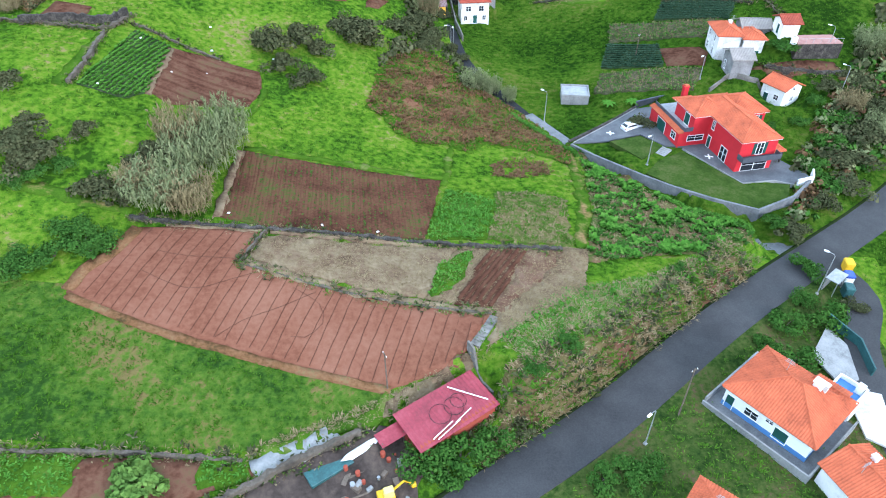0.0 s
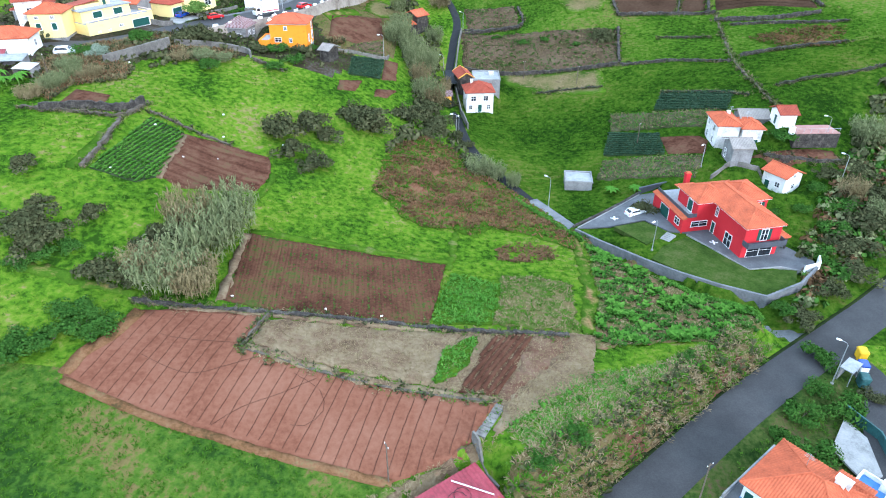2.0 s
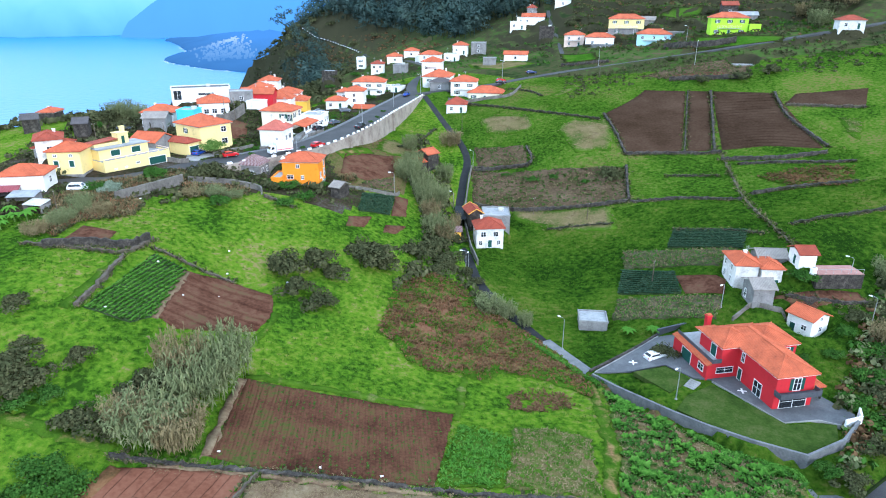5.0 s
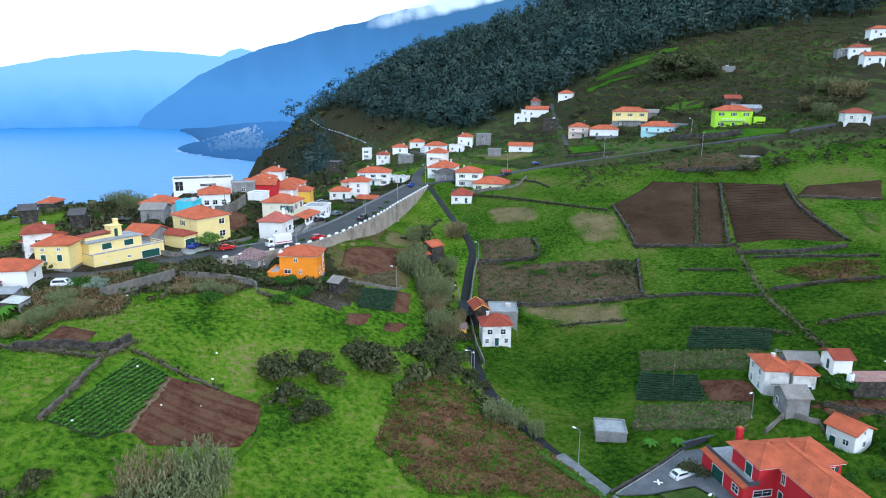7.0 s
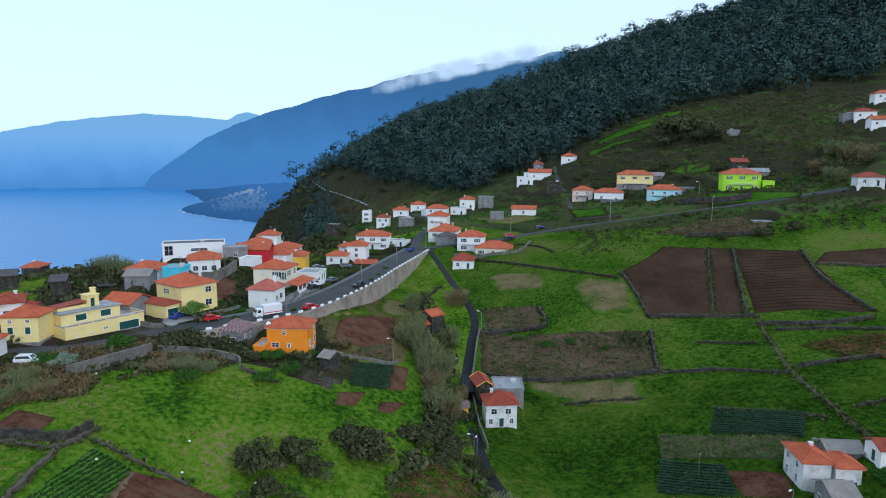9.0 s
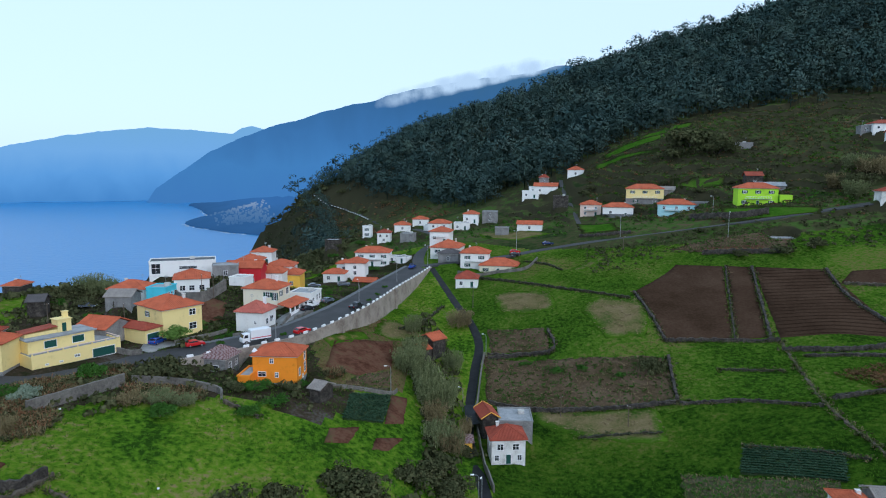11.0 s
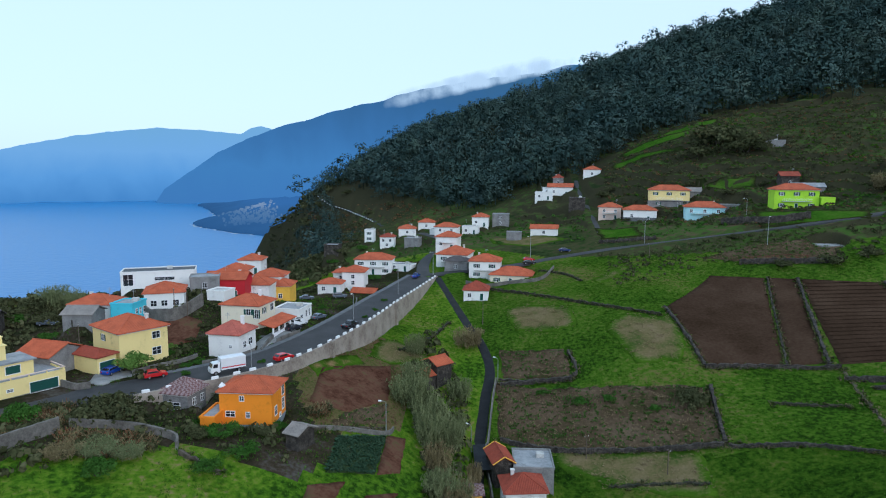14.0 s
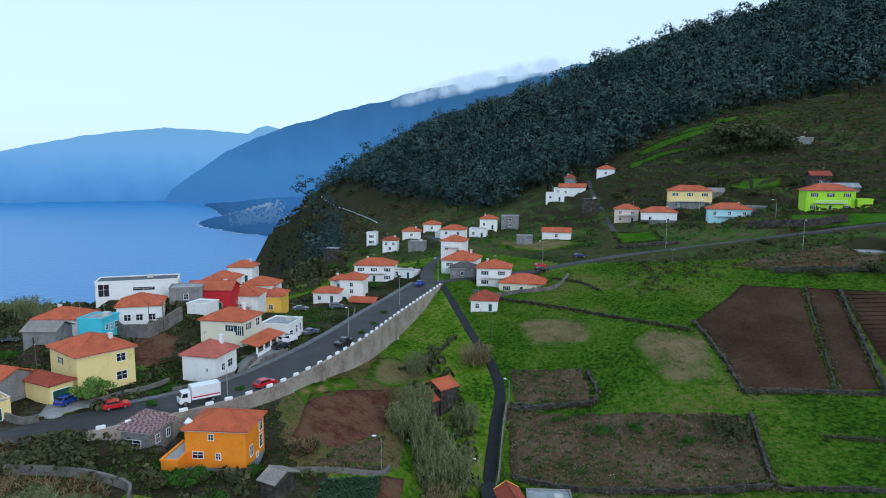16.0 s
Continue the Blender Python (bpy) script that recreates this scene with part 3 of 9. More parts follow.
def roof_parts(ob, geometry_, caps, mat, m=Matrix.Identity(4)):
    """A roof with its tiled slopes and ridge tiles as parts."""
    slabs, tiles = geometry_
    top = part("roof", turned(slabs[0], m), M[mat], ob)
    for g in slabs[1:]:
        part("roof_slab", turned(g, m), M[mat], top)
    for g in tiles:
        part("tiled_slope", turned(g, m), M[mat], top)
    for g in caps:
        part("ridge_tiles", turned(g, m), M[mat], top)
    return top


WINDOWS = {}


def window(parent, face, u, z, ww, wh, w, d, shutters=None, style="window"):
    """A framed window or door on a wall; face is f, r, l or k."""
    turn = {"f": 0, "r": 90, "k": 180, "l": 270}[face]
    off = d / 2 if face in "fk" else w / 2
    at = pose(0, 0, 0, 0, 0, turn) @ pose(u, -off, z)
    key = (round(ww, 2), round(wh, 2), style)
    if key not in WINDOWS:
        a, b, s = ww / 2, wh / 2, 0.09
        bars = [box(-a - s, a + s, -0.07, 0.01, b, b + s), box(-a - s, a + s, -0.1, 0.01, -b - s, -b), box(-a - s, -a, -0.07, 0.01, -b, b), box(a, a + s, -0.07, 0.01, -b, b)]
        if style == "window":
            bars += [box(-0.035, 0.035, -0.055, 0.01, -b, b), box(-a, -0.035, -0.05, 0.01, 0.1 * b, 0.1 * b + 0.05), box(0.035, a, -0.05, 0.01, 0.1 * b, 0.1 * b + 0.05)]
        leaf = [box(-a, a, -0.03, 0.005, -b, b)]
        if style == "garage":
            leaf = [box(-a, a, -0.03 - 0.012 * (i % 2), 0.005, -b + i * wh / 8, -b + (i + 1) * wh / 8) for i in range(8)]
        sh = [box(-a - s - 0.02 - ww * 0.48, -a - s - 0.02, -0.05, 0.0, -b, b), box(a + s + 0.02, a + s + 0.02 + ww * 0.48, -0.05, 0.0, -b, b)]
        WINDOWS[key] = (mesh("window_frame", join(*bars), M["trim_white"]), mesh("pane", join(*leaf), M["glass" if style == "window" else "dark_green"]), [mesh("shutter", g, M["dark_green"]) for g in sh])
    fr, pa, sh = WINDOWS[key]
    ob = part("window" if style == "window" else "door", fr, None, parent)
    ob.matrix_local = at
    part("pane" if style == "window" else "door_leaf", pa, None, ob)
    if shutters:
        for s in sh:
            part("shutter", s, None, ob)
    return ob


def dress(ob, w, d, h, style, pitch, shed, chimney, seed):
    """Chimney pots, aerials, roof tanks and balconies."""
    rnd = random.Random(seed)
    if shed or min(w, d) < 4:
        return
    top = h + pitch * min(w, d) / 2
    if style == "flat":
        part("roof_hatch", chamfered(w * 0.1, w * 0.1 + 1.4, d * 0.05, d * 0.05 + 1.2, h + 0.061, h + 0.9, 0.05), M["flat_pale"], ob)
    elif not chimney and rnd.random() < 0.6:
        cx, cy = rnd.choice((-1, 1)) * w * 0.24, d * 0.22
        part("chimney", join(box(cx - 0.3, cx + 0.3, cy - 0.3, cy + 0.3, h, top + 0.35), box(cx - 0.38, cx + 0.38, cy - 0.38, cy + 0.38, top + 0.35, top + 0.5)), M["white_worn"], ob)
    if rnd.random() < 0.55:
        ax, ay = w * rnd.uniform(-0.3, 0.3), d * 0.1
        mast = part("aerial_mast", tube([(ax, ay, h), (ax, ay, top + 1.8)], 0.035, 5), M["steel"], ob)
        part("aerial_rods", join(*[box(ax - 0.6 + 0.1 * k, ax + 0.6 - 0.1 * k, ay - 0.02, ay + 0.02, top + 1.2 + 0.22 * k, top + 1.24 + 0.22 * k) for k in range(3)]), M["steel"], mast)
    if style != "flat" and h >= 5 and w > 7.5 and ob.location.y > 230:
        bal = part("balcony", box(-w * 0.32, w * 0.32, -d / 2 - 1.1, -d / 2 - 0.005, 2.75, 2.92), M["flat_pale"], ob)
        part("railing", join(box(-w * 0.32, w * 0.32, -d / 2 - 1.1, -d / 2 - 1.05, 3.75, 3.82), *[box(-w * 0.32 + k * w * 0.04, -w * 0.32 + k * w * 0.04 + 0.05, -d / 2 - 1.1, -d / 2 - 1.05, 2.92, 3.75) for k in range(17)]), M["trim_white"], bal)


def house(x, y, z, rot, w, d, h, wall_mat, roof_mat, style, openings, label, over=0.45, pitch=0.42, category="house", plinth=None, plinth_h=0.75, pad=True, chimney=False):
    """A house with its walls, roof, windows and doors. It stands on its own levelled ground."""
    shed = any(k in label for k in ("barn", "shed", "outbuilding", "annexe", "garage", "carport"))
    ob = thing("outbuilding" if shed else "house", x, y, z, rot, label, "outbuilding" if shed else "house")
    if pad:
        c, s = math.cos(radians(rot)), math.sin(radians(rot))
        q = abs(w - d) / 2
        dx, dy = (c * q, s * q) if w > d else (-s * q, c * q)
        bench([(x - dx, y - dy, z), (x + dx + 0.01, y + dy, z)], min(w, d) / 2 + 0.2, 2.2)
    if style == "gable":
        rise = pitch * (d / 2 + over)
        walls = join(box(-w / 2, w / 2, -d / 2, d / 2, -2, h), ([(-w / 2, -d / 2, h), (-w / 2, d / 2, h), (-w / 2, 0, h + pitch * d / 2), (w / 2, -d / 2, h), (w / 2, d / 2, h), (w / 2, 0, h + pitch * d / 2)], [(0, 1, 2), (5, 4, 3), (0, 2, 5, 3), (1, 4, 5, 2)]))
    elif style == "gableside":
        walls = join(box(-w / 2, w / 2, -d / 2, d / 2, -2, h), ([(-w / 2, -d / 2, h), (w / 2, -d / 2, h), (0, -d / 2, h + pitch * w / 2), (-w / 2, d / 2, h), (w / 2, d / 2, h), (0, d / 2, h + pitch * w / 2)], [(0, 1, 2), (5, 4, 3), (0, 2, 5, 3), (1, 4, 5, 2)]))
    else:
        walls = box(-w / 2, w / 2, -d / 2, d / 2, -2, h)
    part("wall", walls, M[wall_mat], ob)
    far = y > 175
    if style == "flat":
        o = 0.12
        part("roof", box(-w / 2 + 0.18, w / 2 - 0.18, -d / 2 + 0.18, d / 2 - 0.18, h - 0.05, h + 0.06), M[roof_mat], ob)
        rim = [box(-w / 2 - o, w / 2 + o, -d / 2 - o, -d / 2 + 0.16, h + 0.002, h + 0.32), box(-w / 2 - o, w / 2 + o, d / 2 - 0.16, d / 2 + o, h + 0.002, h + 0.32),
               box(-w / 2 - o, -w / 2 + 0.16, -d / 2 + 0.16, d / 2 - 0.16, h + 0.002, h + 0.32), box(w / 2 - 0.16, w / 2 + o, -d / 2 + 0.16, d / 2 - 0.16, h + 0.002, h + 0.32)]
        part("parapet", join(*rim), M[wall_mat if wall_mat != "grey_render" else "concrete"], ob)
    else:
        g, caps, rise = roof_geometry(style, w, d, h + 0.01, over, pitch, 0.45 if far else 0.3)
        roof_parts(ob, g, caps, roof_mat)
        if not shed and style in ("hip", "pyramid"):
            part("eave_board", box(-w / 2 - over * 0.8, w / 2 + over * 0.8, -d / 2 - over * 0.8, d / 2 + over * 0.8, h - 0.12, h + 0.005), M["fascia"], ob)
    dress(ob, w, d, h, style, pitch, shed, chimney, int(abs(x) * 7 + y))
    if plinth:
        part("plinth", box(-w / 2 - 0.04, w / 2 + 0.04, -d / 2 - 0.04, d / 2 + 0.04, -2, plinth_h), M[plinth], ob)
    if chimney:
        part("chimney", join(box(w * 0.2, w * 0.2 + 0.6, d * 0.15, d * 0.15 + 0.6, h, h + pitch * d / 2 + 0.9), box(w * 0.2 - 0.08, w * 0.2 + 0.68, d * 0.15 - 0.08, d * 0.15 + 0.68, h + pitch * d / 2 + 0.9, h + pitch * d / 2 + 1.05)), M["trim_white"], ob)
    shutters = wall_mat in ("yellow", "cream", "lime") or (wall_mat == "white" and h > 5)
    for token in openings.split():
        face, rest = token[0], token[1:]
        if face == "d":
            window(ob, "f", 0, 1.1, min(2.6, w - 0.8), 2.15, w, d, style="garage")
            continue
        if rest[:1] == "@":
            v = rest[1:].split(",")
            window(ob, face, float(v[0]), float(v[1]), float(v[2]), float(v[3]), w, d, shutters and float(v[2]) < 1.3, v[4] if len(v) > 4 else "window")
            continue
        up, _, low = rest.partition("b")
        span = w if face in "fk" else d
        rows = [(int(up), h - 1.45 if low else max(1.45, h * 0.5))] + ([(int(low), 1.45)] if low else [])
        for row, (n, zc) in enumerate(rows):
            for i in range(n):
                u = (i + 0.5) * span / n - span / 2
                if row == len(rows) - 1 and face == "f" and i == n // 2 and n > 1:
                    window(ob, face, u, 1.07, 0.95, 2.05, w, d, style="door")
                else:
                    window(ob, face, u, zc, min(1.0, span / n * 0.5), 1.2, w, d, shutters)
    return ob


# ---- the land ----
def graded(lo, a, b, hi, step, grow=1.12):
    mid = list(np.arange(a, b + step, step))
    s, right = step, [mid[-1]]
    while right[-1] < hi:
        s = min(s * grow, 40)
        right.append(right[-1] + s)
    s, left = step, [mid[0]]
    while left[-1] > lo:
        s = min(s * grow, 40)
        left.append(left[-1] - s)
    return np.array(left[:0:-1] + mid + right[1:])


def inside(poly, x, y):
    p = np.array(poly)
    q = np.roll(p, -1, 0)
    odd = np.zeros(np.shape(x), bool)
    for (ax, ay), (bx, by) in zip(p, q):
        hit = ((ay > y) != (by > y)) & (x < (bx - ax) * (y - ay) / (by - ay + 1e-12) + ax)
        odd ^= hit
    return odd


TOWN = [(-118, 118), (-84, 124), (-72, 133), (-58, 146), (-46, 150), (-28, 149), (-23, 160), (-27, 170), (-36, 182), (-33, 210), (-24, 262), (-20, 300), (-36, 322), (-60, 330), (-76, 290), (-96, 250), (-118, 215), (-125, 170)]


EARTH = [(-37, 180), (-34.5, 196), (-31, 212), (-26, 219), (-16, 212), (-17, 198), (-15, 180), (-18, 172), (-28, 163), (-33, 170)]
LUSH = [(-75, 58), (-46, 56.5), (-39, 54), (-31, 51), (-19, 48), (-6, 45.4), (-7, 43), (-19, 38), (-75, 38)]
GARDEN = [(-18, 17), (3, 34), (18.3, 45), (39, 62.5), (57, 75.5), (58, 66), (52, 30), (30, 5)]


def build_ground():
    xs, ys = graded(-700, -105, 270, 900, 1.5), graded(-420, 28, 445, 1150, 1.5)
    X, Y = np.meshgrid(xs, ys)
    Z = height(X, Y)
    n, m = X.shape
    i = np.arange(n * m).reshape(n, m)
    f = np.stack([i[:-1, :-1], i[:-1, 1:], i[1:, 1:], i[1:, :-1]], -1).reshape(-1, 4)
    me = bpy.data.meshes.new("ground")
    me.from_pydata(np.stack([X, Y, Z], -1).reshape(-1, 3).tolist(), [], f.tolist())
    me.materials.append(M["grass"])
    me.materials.append(M["scrub"])
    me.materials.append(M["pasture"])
    me.materials.append(M["village"])
    for k in ("lush", "rough_garden", "bankside", "forest_floor", "upland"):
        me.materials.append(M[k])
    cx, cy = X[:-1, :-1].ravel(), Y[:-1, :-1].ravel()
    edge = np.interp(cy, COAST[:, 1], COAST[:, 0])
    above = np.interp(cx, [-60, 0, 25, 62, 85, 117, 190], [340, 312, 288, 274, 264, 262, 262])
    wild = (cx < edge + 8) | (cy > above) | (cx > 240)
    # east of the lane: pasture tone dimmed for the light, brighter upland beyond
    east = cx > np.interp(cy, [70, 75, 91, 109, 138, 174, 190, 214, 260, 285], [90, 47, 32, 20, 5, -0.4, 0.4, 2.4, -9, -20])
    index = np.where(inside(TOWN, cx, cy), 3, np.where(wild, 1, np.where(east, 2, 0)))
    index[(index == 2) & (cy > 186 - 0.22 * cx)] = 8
    index[inside(LUSH, cx, cy)] = 4
    index[inside(EARTH, cx, cy)] = 6
    index[inside(GARDEN, cx, cy)] = 5
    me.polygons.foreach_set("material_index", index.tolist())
    me.polygons.foreach_set("use_smooth", [True] * len(me.polygons))
    tagged(new("ground", me), "green terraced hillside falling in cliffs to the sea", "ground", kind="structure")


PLOTS = []
GROUND_OF = {}
NAMES = dict(olive="plot of thin olive-coloured grass and dry weeds", weedy="slope of brown earth with clumps of bright broad-leaved weeds", yard_soil="pale trodden soil beside the furrows", bank="bank of bare orange earth and dry grass along a field", ploughed="large reddish ploughed field with drip lines and open furrows", straw="plot covered with dry straw and withered weeds", tilled="dark tilled field with narrow rows and sprouting weeds", furrowed="small plot of deep red-brown furrows",
             dug="bare red-brown dug plot", crop="dense dark green vegetable bed", drycrop="bed of half withered crops", heath="slope of reddish dried fern and weeds", leafy="patch of bright leafy weeds", dirt="trodden dirt track", orchard="brown orchard terrace with scattered shrubs",
             drygrass="patch of dry yellowed grass", dryterrace="terrace of dry yellowed grass", fallow="wide brown fallow field with faint rows", yard="dark earth of a work yard", apron="pale concrete forecourt of a house", scrub="hillside of brown and green scrub", terracegrass="green grass terrace on the hillside")


def field(kind, layer, poly):
    """A plot of land laid on the slope, with an uneven edge."""
    rnd = random.Random(len(PLOTS))
    PLOTS.append((kind, poly))
    if kind == "scrub":
        return
    edge = []
    far = poly[0][1] > 180
    step = 3.0 if kind == "scrub" else (1.6 if far else 1.0)
    for (ax, ay), (bx, by) in zip(poly, poly[1:] + poly[:1]):
        k = max(1, int(math.hypot(bx - ax, by - ay) / step))
        w = 0.12 if kind in ("ploughed", "tilled", "furrowed", "crop", "fallow", "dug", "bank") else 0.5
        edge += [(ax + (bx - ax) * i / k + rnd.uniform(-w, w) * (i > 0), ay + (by - ay) * i / k + rnd.uniform(-w, w) * (i > 0)) for i in range(k)]
    p = np.array(poly)
    gx, gy = np.meshgrid(np.arange(p[:, 0].min(), p[:, 0].max(), step * 1.4), np.arange(p[:, 1].min(), p[:, 1].max(), step * 1.4))
    gx, gy = gx.ravel() + 0.013, gy.ravel() + 0.017
    ok = inside(edge, gx, gy)
    pts = [Vector(e) for e in edge] + [Vector((a, b)) for a, b in zip(gx[ok], gy[ok])]
    n = len(edge)
    v, e, f, *_ = geometry.delaunay_2d_cdt(pts, [], [list(range(n))], 1, 1e-4)
    V = np.array([(q.x, q.y) for q in v])
    Z = height(V[:, 0], V[:, 1]) + 0.09 * layer + (0.12 if not far else 0.05)
    verts = [(a, b, c) for (a, b), c in zip(V, Z)]
    faces = [tuple(t) for t in f]
    k = len(verts)
    rim = {}
    for t in faces:
        for a, b in zip(t, t[1:] + t[:1]):
            rim[(a, b)] = rim.get((b, a)) is None and (a, b)
            if (b, a) in rim:
                rim[(a, b)] = rim[(b, a)] = False
    for a, b in list(rim):
        if rim[(a, b)]:
            j = len(verts)
            verts += [(*verts[a][:2], verts[a][2] - 0.6), (*verts[b][:2], verts[b][2] - 0.6)]
            faces.append((a, j, j + 1, b))
    ob = solo("field", (verts, faces), M[kind], NAMES[kind], "field", smooth=True)
    e = np.full(len(verts), 1e9)
    vx, vy = np.array([q[0] for q in verts]), np.array([q[1] for q in verts])
    for (ax, ay), (bx, by) in zip(poly, poly[1:] + poly[:1]):
        dx, dy = bx - ax, by - ay
        t = np.clip(((vx - ax) * dx + (vy - ay) * dy) / (dx * dx + dy * dy + 1e-9), 0, 1)
        e = np.minimum(e, np.hypot(vx - ax - t * dx, vy - ay - t * dy))
    inner = ob.data.attributes.new("inner", "FLOAT", "POINT")
    inner.data.foreach_set("value", np.clip(e / (6.0 if kind == "heath" else 5.0 if far or kind in ("heath", "leafy") else 2.2), 0, 1).tolist())
    GROUND_OF[id(poly)] = ob
    return ob


def strip(kind, width, line):
    """A narrow border along a field's edge."""
    left = [p for p in side_line([(x, y, 0) for x, y in line], width / 2, 2.0)]
    right = [p for p in side_line([(x, y, 0) for x, y in line], -width / 2, 2.0)]
    field(kind, 2, [(p.x, p.y) for p in left] + [(p.x, p.y) for p in right[::-1]])


def hedge(line):
    """A low clipped hedge of small leaves along a line."""
    rng = np.random.default_rng(31)
    pts = smooth_line([(x, y, 0) for x, y in line], 0.35)
    c = np.array([(p.x, p.y, ground_at(p.x, p.y) + 0.35) for p in pts])
    V, F = leaf_cloud(rng, len(c) * 60, c, np.full(len(c), 0.5), 0.11)
    solo("hedge", (V.tolist(), F.tolist()), M["weed"], "low bright green hedge along the lane", "hedge", kind="stuff")


def ridges(poly, direction, spacing, width, tall, mat, label, wobble=0.08, lift=0.2):
    """Furrow ridges running across a plot."""
    rnd = random.Random(int(spacing * 1000))
    d = Vector(direction).normalized()
    c = Vector((-d.y, d.x))
    p = np.array(poly)
    s, t = p @ np.array(c), p @ np.array(d)
    owner = GROUND_OF[id(poly)]
    for u in np.arange(s.min() + spacing / 2, s.max(), spacing):
        ts = np.arange(t.min(), t.max(), 0.9)
        x, y = c.x * u + d.x * ts, c.y * u + d.y * ts
        ok = inside(poly, x, y)
        wob = np.cumsum([rnd.uniform(-wobble, wobble) for _ in ts]) * 0.4
        x, y = x + c.x * wob, y + c.y * wob
        z = height(x, y)
        V, F = [], []
        last = None
        for i in range(len(ts)):
            if not ok[i]:
                last = None
                continue
            k = len(V)
            for o, h in ((-width, 0.05), (-width * 0.4, tall), (width * 0.4, tall), (width, 0.05)):
                V.append((x[i] + c.x * o, y[i] + c.y * o, z[i] + lift + h))
            if last is not None:
                F += [(last + j, last + j + 1, k + j + 1, k + j) for j in range(3)]
            last = k
        if F:
            part("furrow_ridge", (V, F), mat, owner)


def ribbon(name, line, half, mat, label, category, lift=0.06, step=2.0, kind="structure"):
    """A road surface along a centre line."""
    pts = smooth_line(line, step)
    V, F = [], []
    for i, p in enumerate(pts):
        d = (pts[min(i + 1, len(pts) - 1)] - pts[max(i - 1, 0)])
        n = Vector((-d.y, d.x, 0)).normalized()
        for o, dz in ((-half - 0.3, -0.5), (-half, 0), (-half * 0.33, 0.05), (half * 0.33, 0.05), (half, 0), (half + 0.3, -0.5)):
            q = p + n * o
            V.append((q.x, q.y, p.z + lift + dz))
        if i:
            k = (i - 1) * 6
            F += [(k + j, k + j + 1, k + j + 7, k + j + 6) for j in range(5)]
    return solo(name, (V, F), mat, label, category, kind, smooth=False)


def smooth_line(line, step):
    pts = [Vector(p) for p in line]
    out = []
    for i in range(len(pts) - 1):
        p0, p1, p2, p3 = pts[max(i - 1, 0)], pts[i], pts[i + 1], pts[min(i + 2, len(pts) - 1)]
        k = max(1, int((p2 - p1).length / step))
        for j in range(k):
            t = j / k
            out.append(0.5 * ((2 * p1) + (p2 - p0) * t + (2 * p0 - 5 * p1 + 4 * p2 - p3) * t * t + (3 * p1 - p0 - 3 * p2 + p3) * t ** 3))
    return out + [pts[-1]]


def side_line(line, offset, step=1.5):
    pts = smooth_line(line, step)
    out = []
    for i, p in enumerate(pts):
        d = pts[min(i + 1, len(pts) - 1)] - pts[max(i - 1, 0)]
        n = Vector((d.y, -d.x, 0)).normalized()
        out.append(p + n * offset)
    return out


WALL_LINES = []


def wall_growth():
    """Dry grass and weeds along the feet of walls and field borders."""
    rng = np.random.default_rng(61)
    p = np.vstack([np.array(q) for q in WALL_LINES])
    for name, mat, share, size, tall, broad, label in (("dry_grass", "straw_stem", 2.6, 0.5, 0.4, 0.08, "dry tan grass along field walls"), ("weeds", "tuft", 1.8, 0.5, 0.45, 0.12, "green weeds along field walls"), ("brambles", "leaf_dark", 0.8, 0.6, 0.6, 0.25, "dark brambles along field walls")):
        q = np.repeat(p, 3, 0)
        q = q[rng.random(len(q)) < share / 3] if share < 3 else q
        q = q + rng.normal(0, 0.5, q.shape)
        ok = np.ones(len(q), bool)
        for line, half, bank in BENCHES[:7]:
            ok &= along(line, q[:, 0], q[:, 1])[0] > min(half, 1.6)
        plants(name, q[ok], rng, size, tall, mat, label, 5, 0.05, broad)


WALL_LABEL = dict(terrace="low overgrown stone edge of a grass terrace", stone="dry stone terrace wall of dark basalt", kerb="low pale stone field border", concrete="grey concrete boundary wall")


def wall(mat, tall, thick, line):
    """A wall that follows the slope, with an uneven top."""
    rnd = random.Random(int(line[0][0] * 10))
    pts = smooth_line([(x, y, 0) for x, y in line], 0.6)
    if mat != "concrete":
        WALL_LINES.append([(p.x, p.y) for p in pts])
    z = height(np.array([p.x for p in pts]), np.array([p.y for p in pts]))
    V, F = [], []
    rough = 0.02 if mat == "concrete" else min(0.36, 0.22 / tall)
    for i, p in enumerate(pts):
        d = pts[min(i + 1, len(pts) - 1)] - pts[max(i - 1, 0)]
        n = Vector((-d.y, d.x, 0)).normalized()
        top = z[i] + tall * (1 + rnd.uniform(-rough, rough))
        a, b = thick / 2 * (1 + rnd.uniform(-rough, rough) * 2), thick / 2 * (1 + rnd.uniform(-rough, rough) * 2)
        V += [tuple(p - n * a * 1.15 + Vector((0, 0, z[i] - 0.8))), tuple(p - n * a + Vector((0, 0, top - 0.05))), tuple(p - n * a * 0.75 + Vector((0, 0, top))), tuple(p + n * b * 0.75 + Vector((0, 0, top))), tuple(p + n * b + Vector((0, 0, top - 0.05))), tuple(p + n * b * 1.15 + Vector((0, 0, z[i] - 0.8)))]
        if i:
            k = (i - 1) * 6
            F += [(k + j, k + j + 1, k + j + 7, k + j + 6) for j in range(5)]
    e = len(V) - 6
    F += [(0, 1, 2, 3, 4, 5), (e + 5, e + 4, e + 3, e + 2, e + 1, e)]
    return solo("wall", (V, F), M["old_concrete" if mat == "concrete" else mat], WALL_LABEL[mat], "wall")


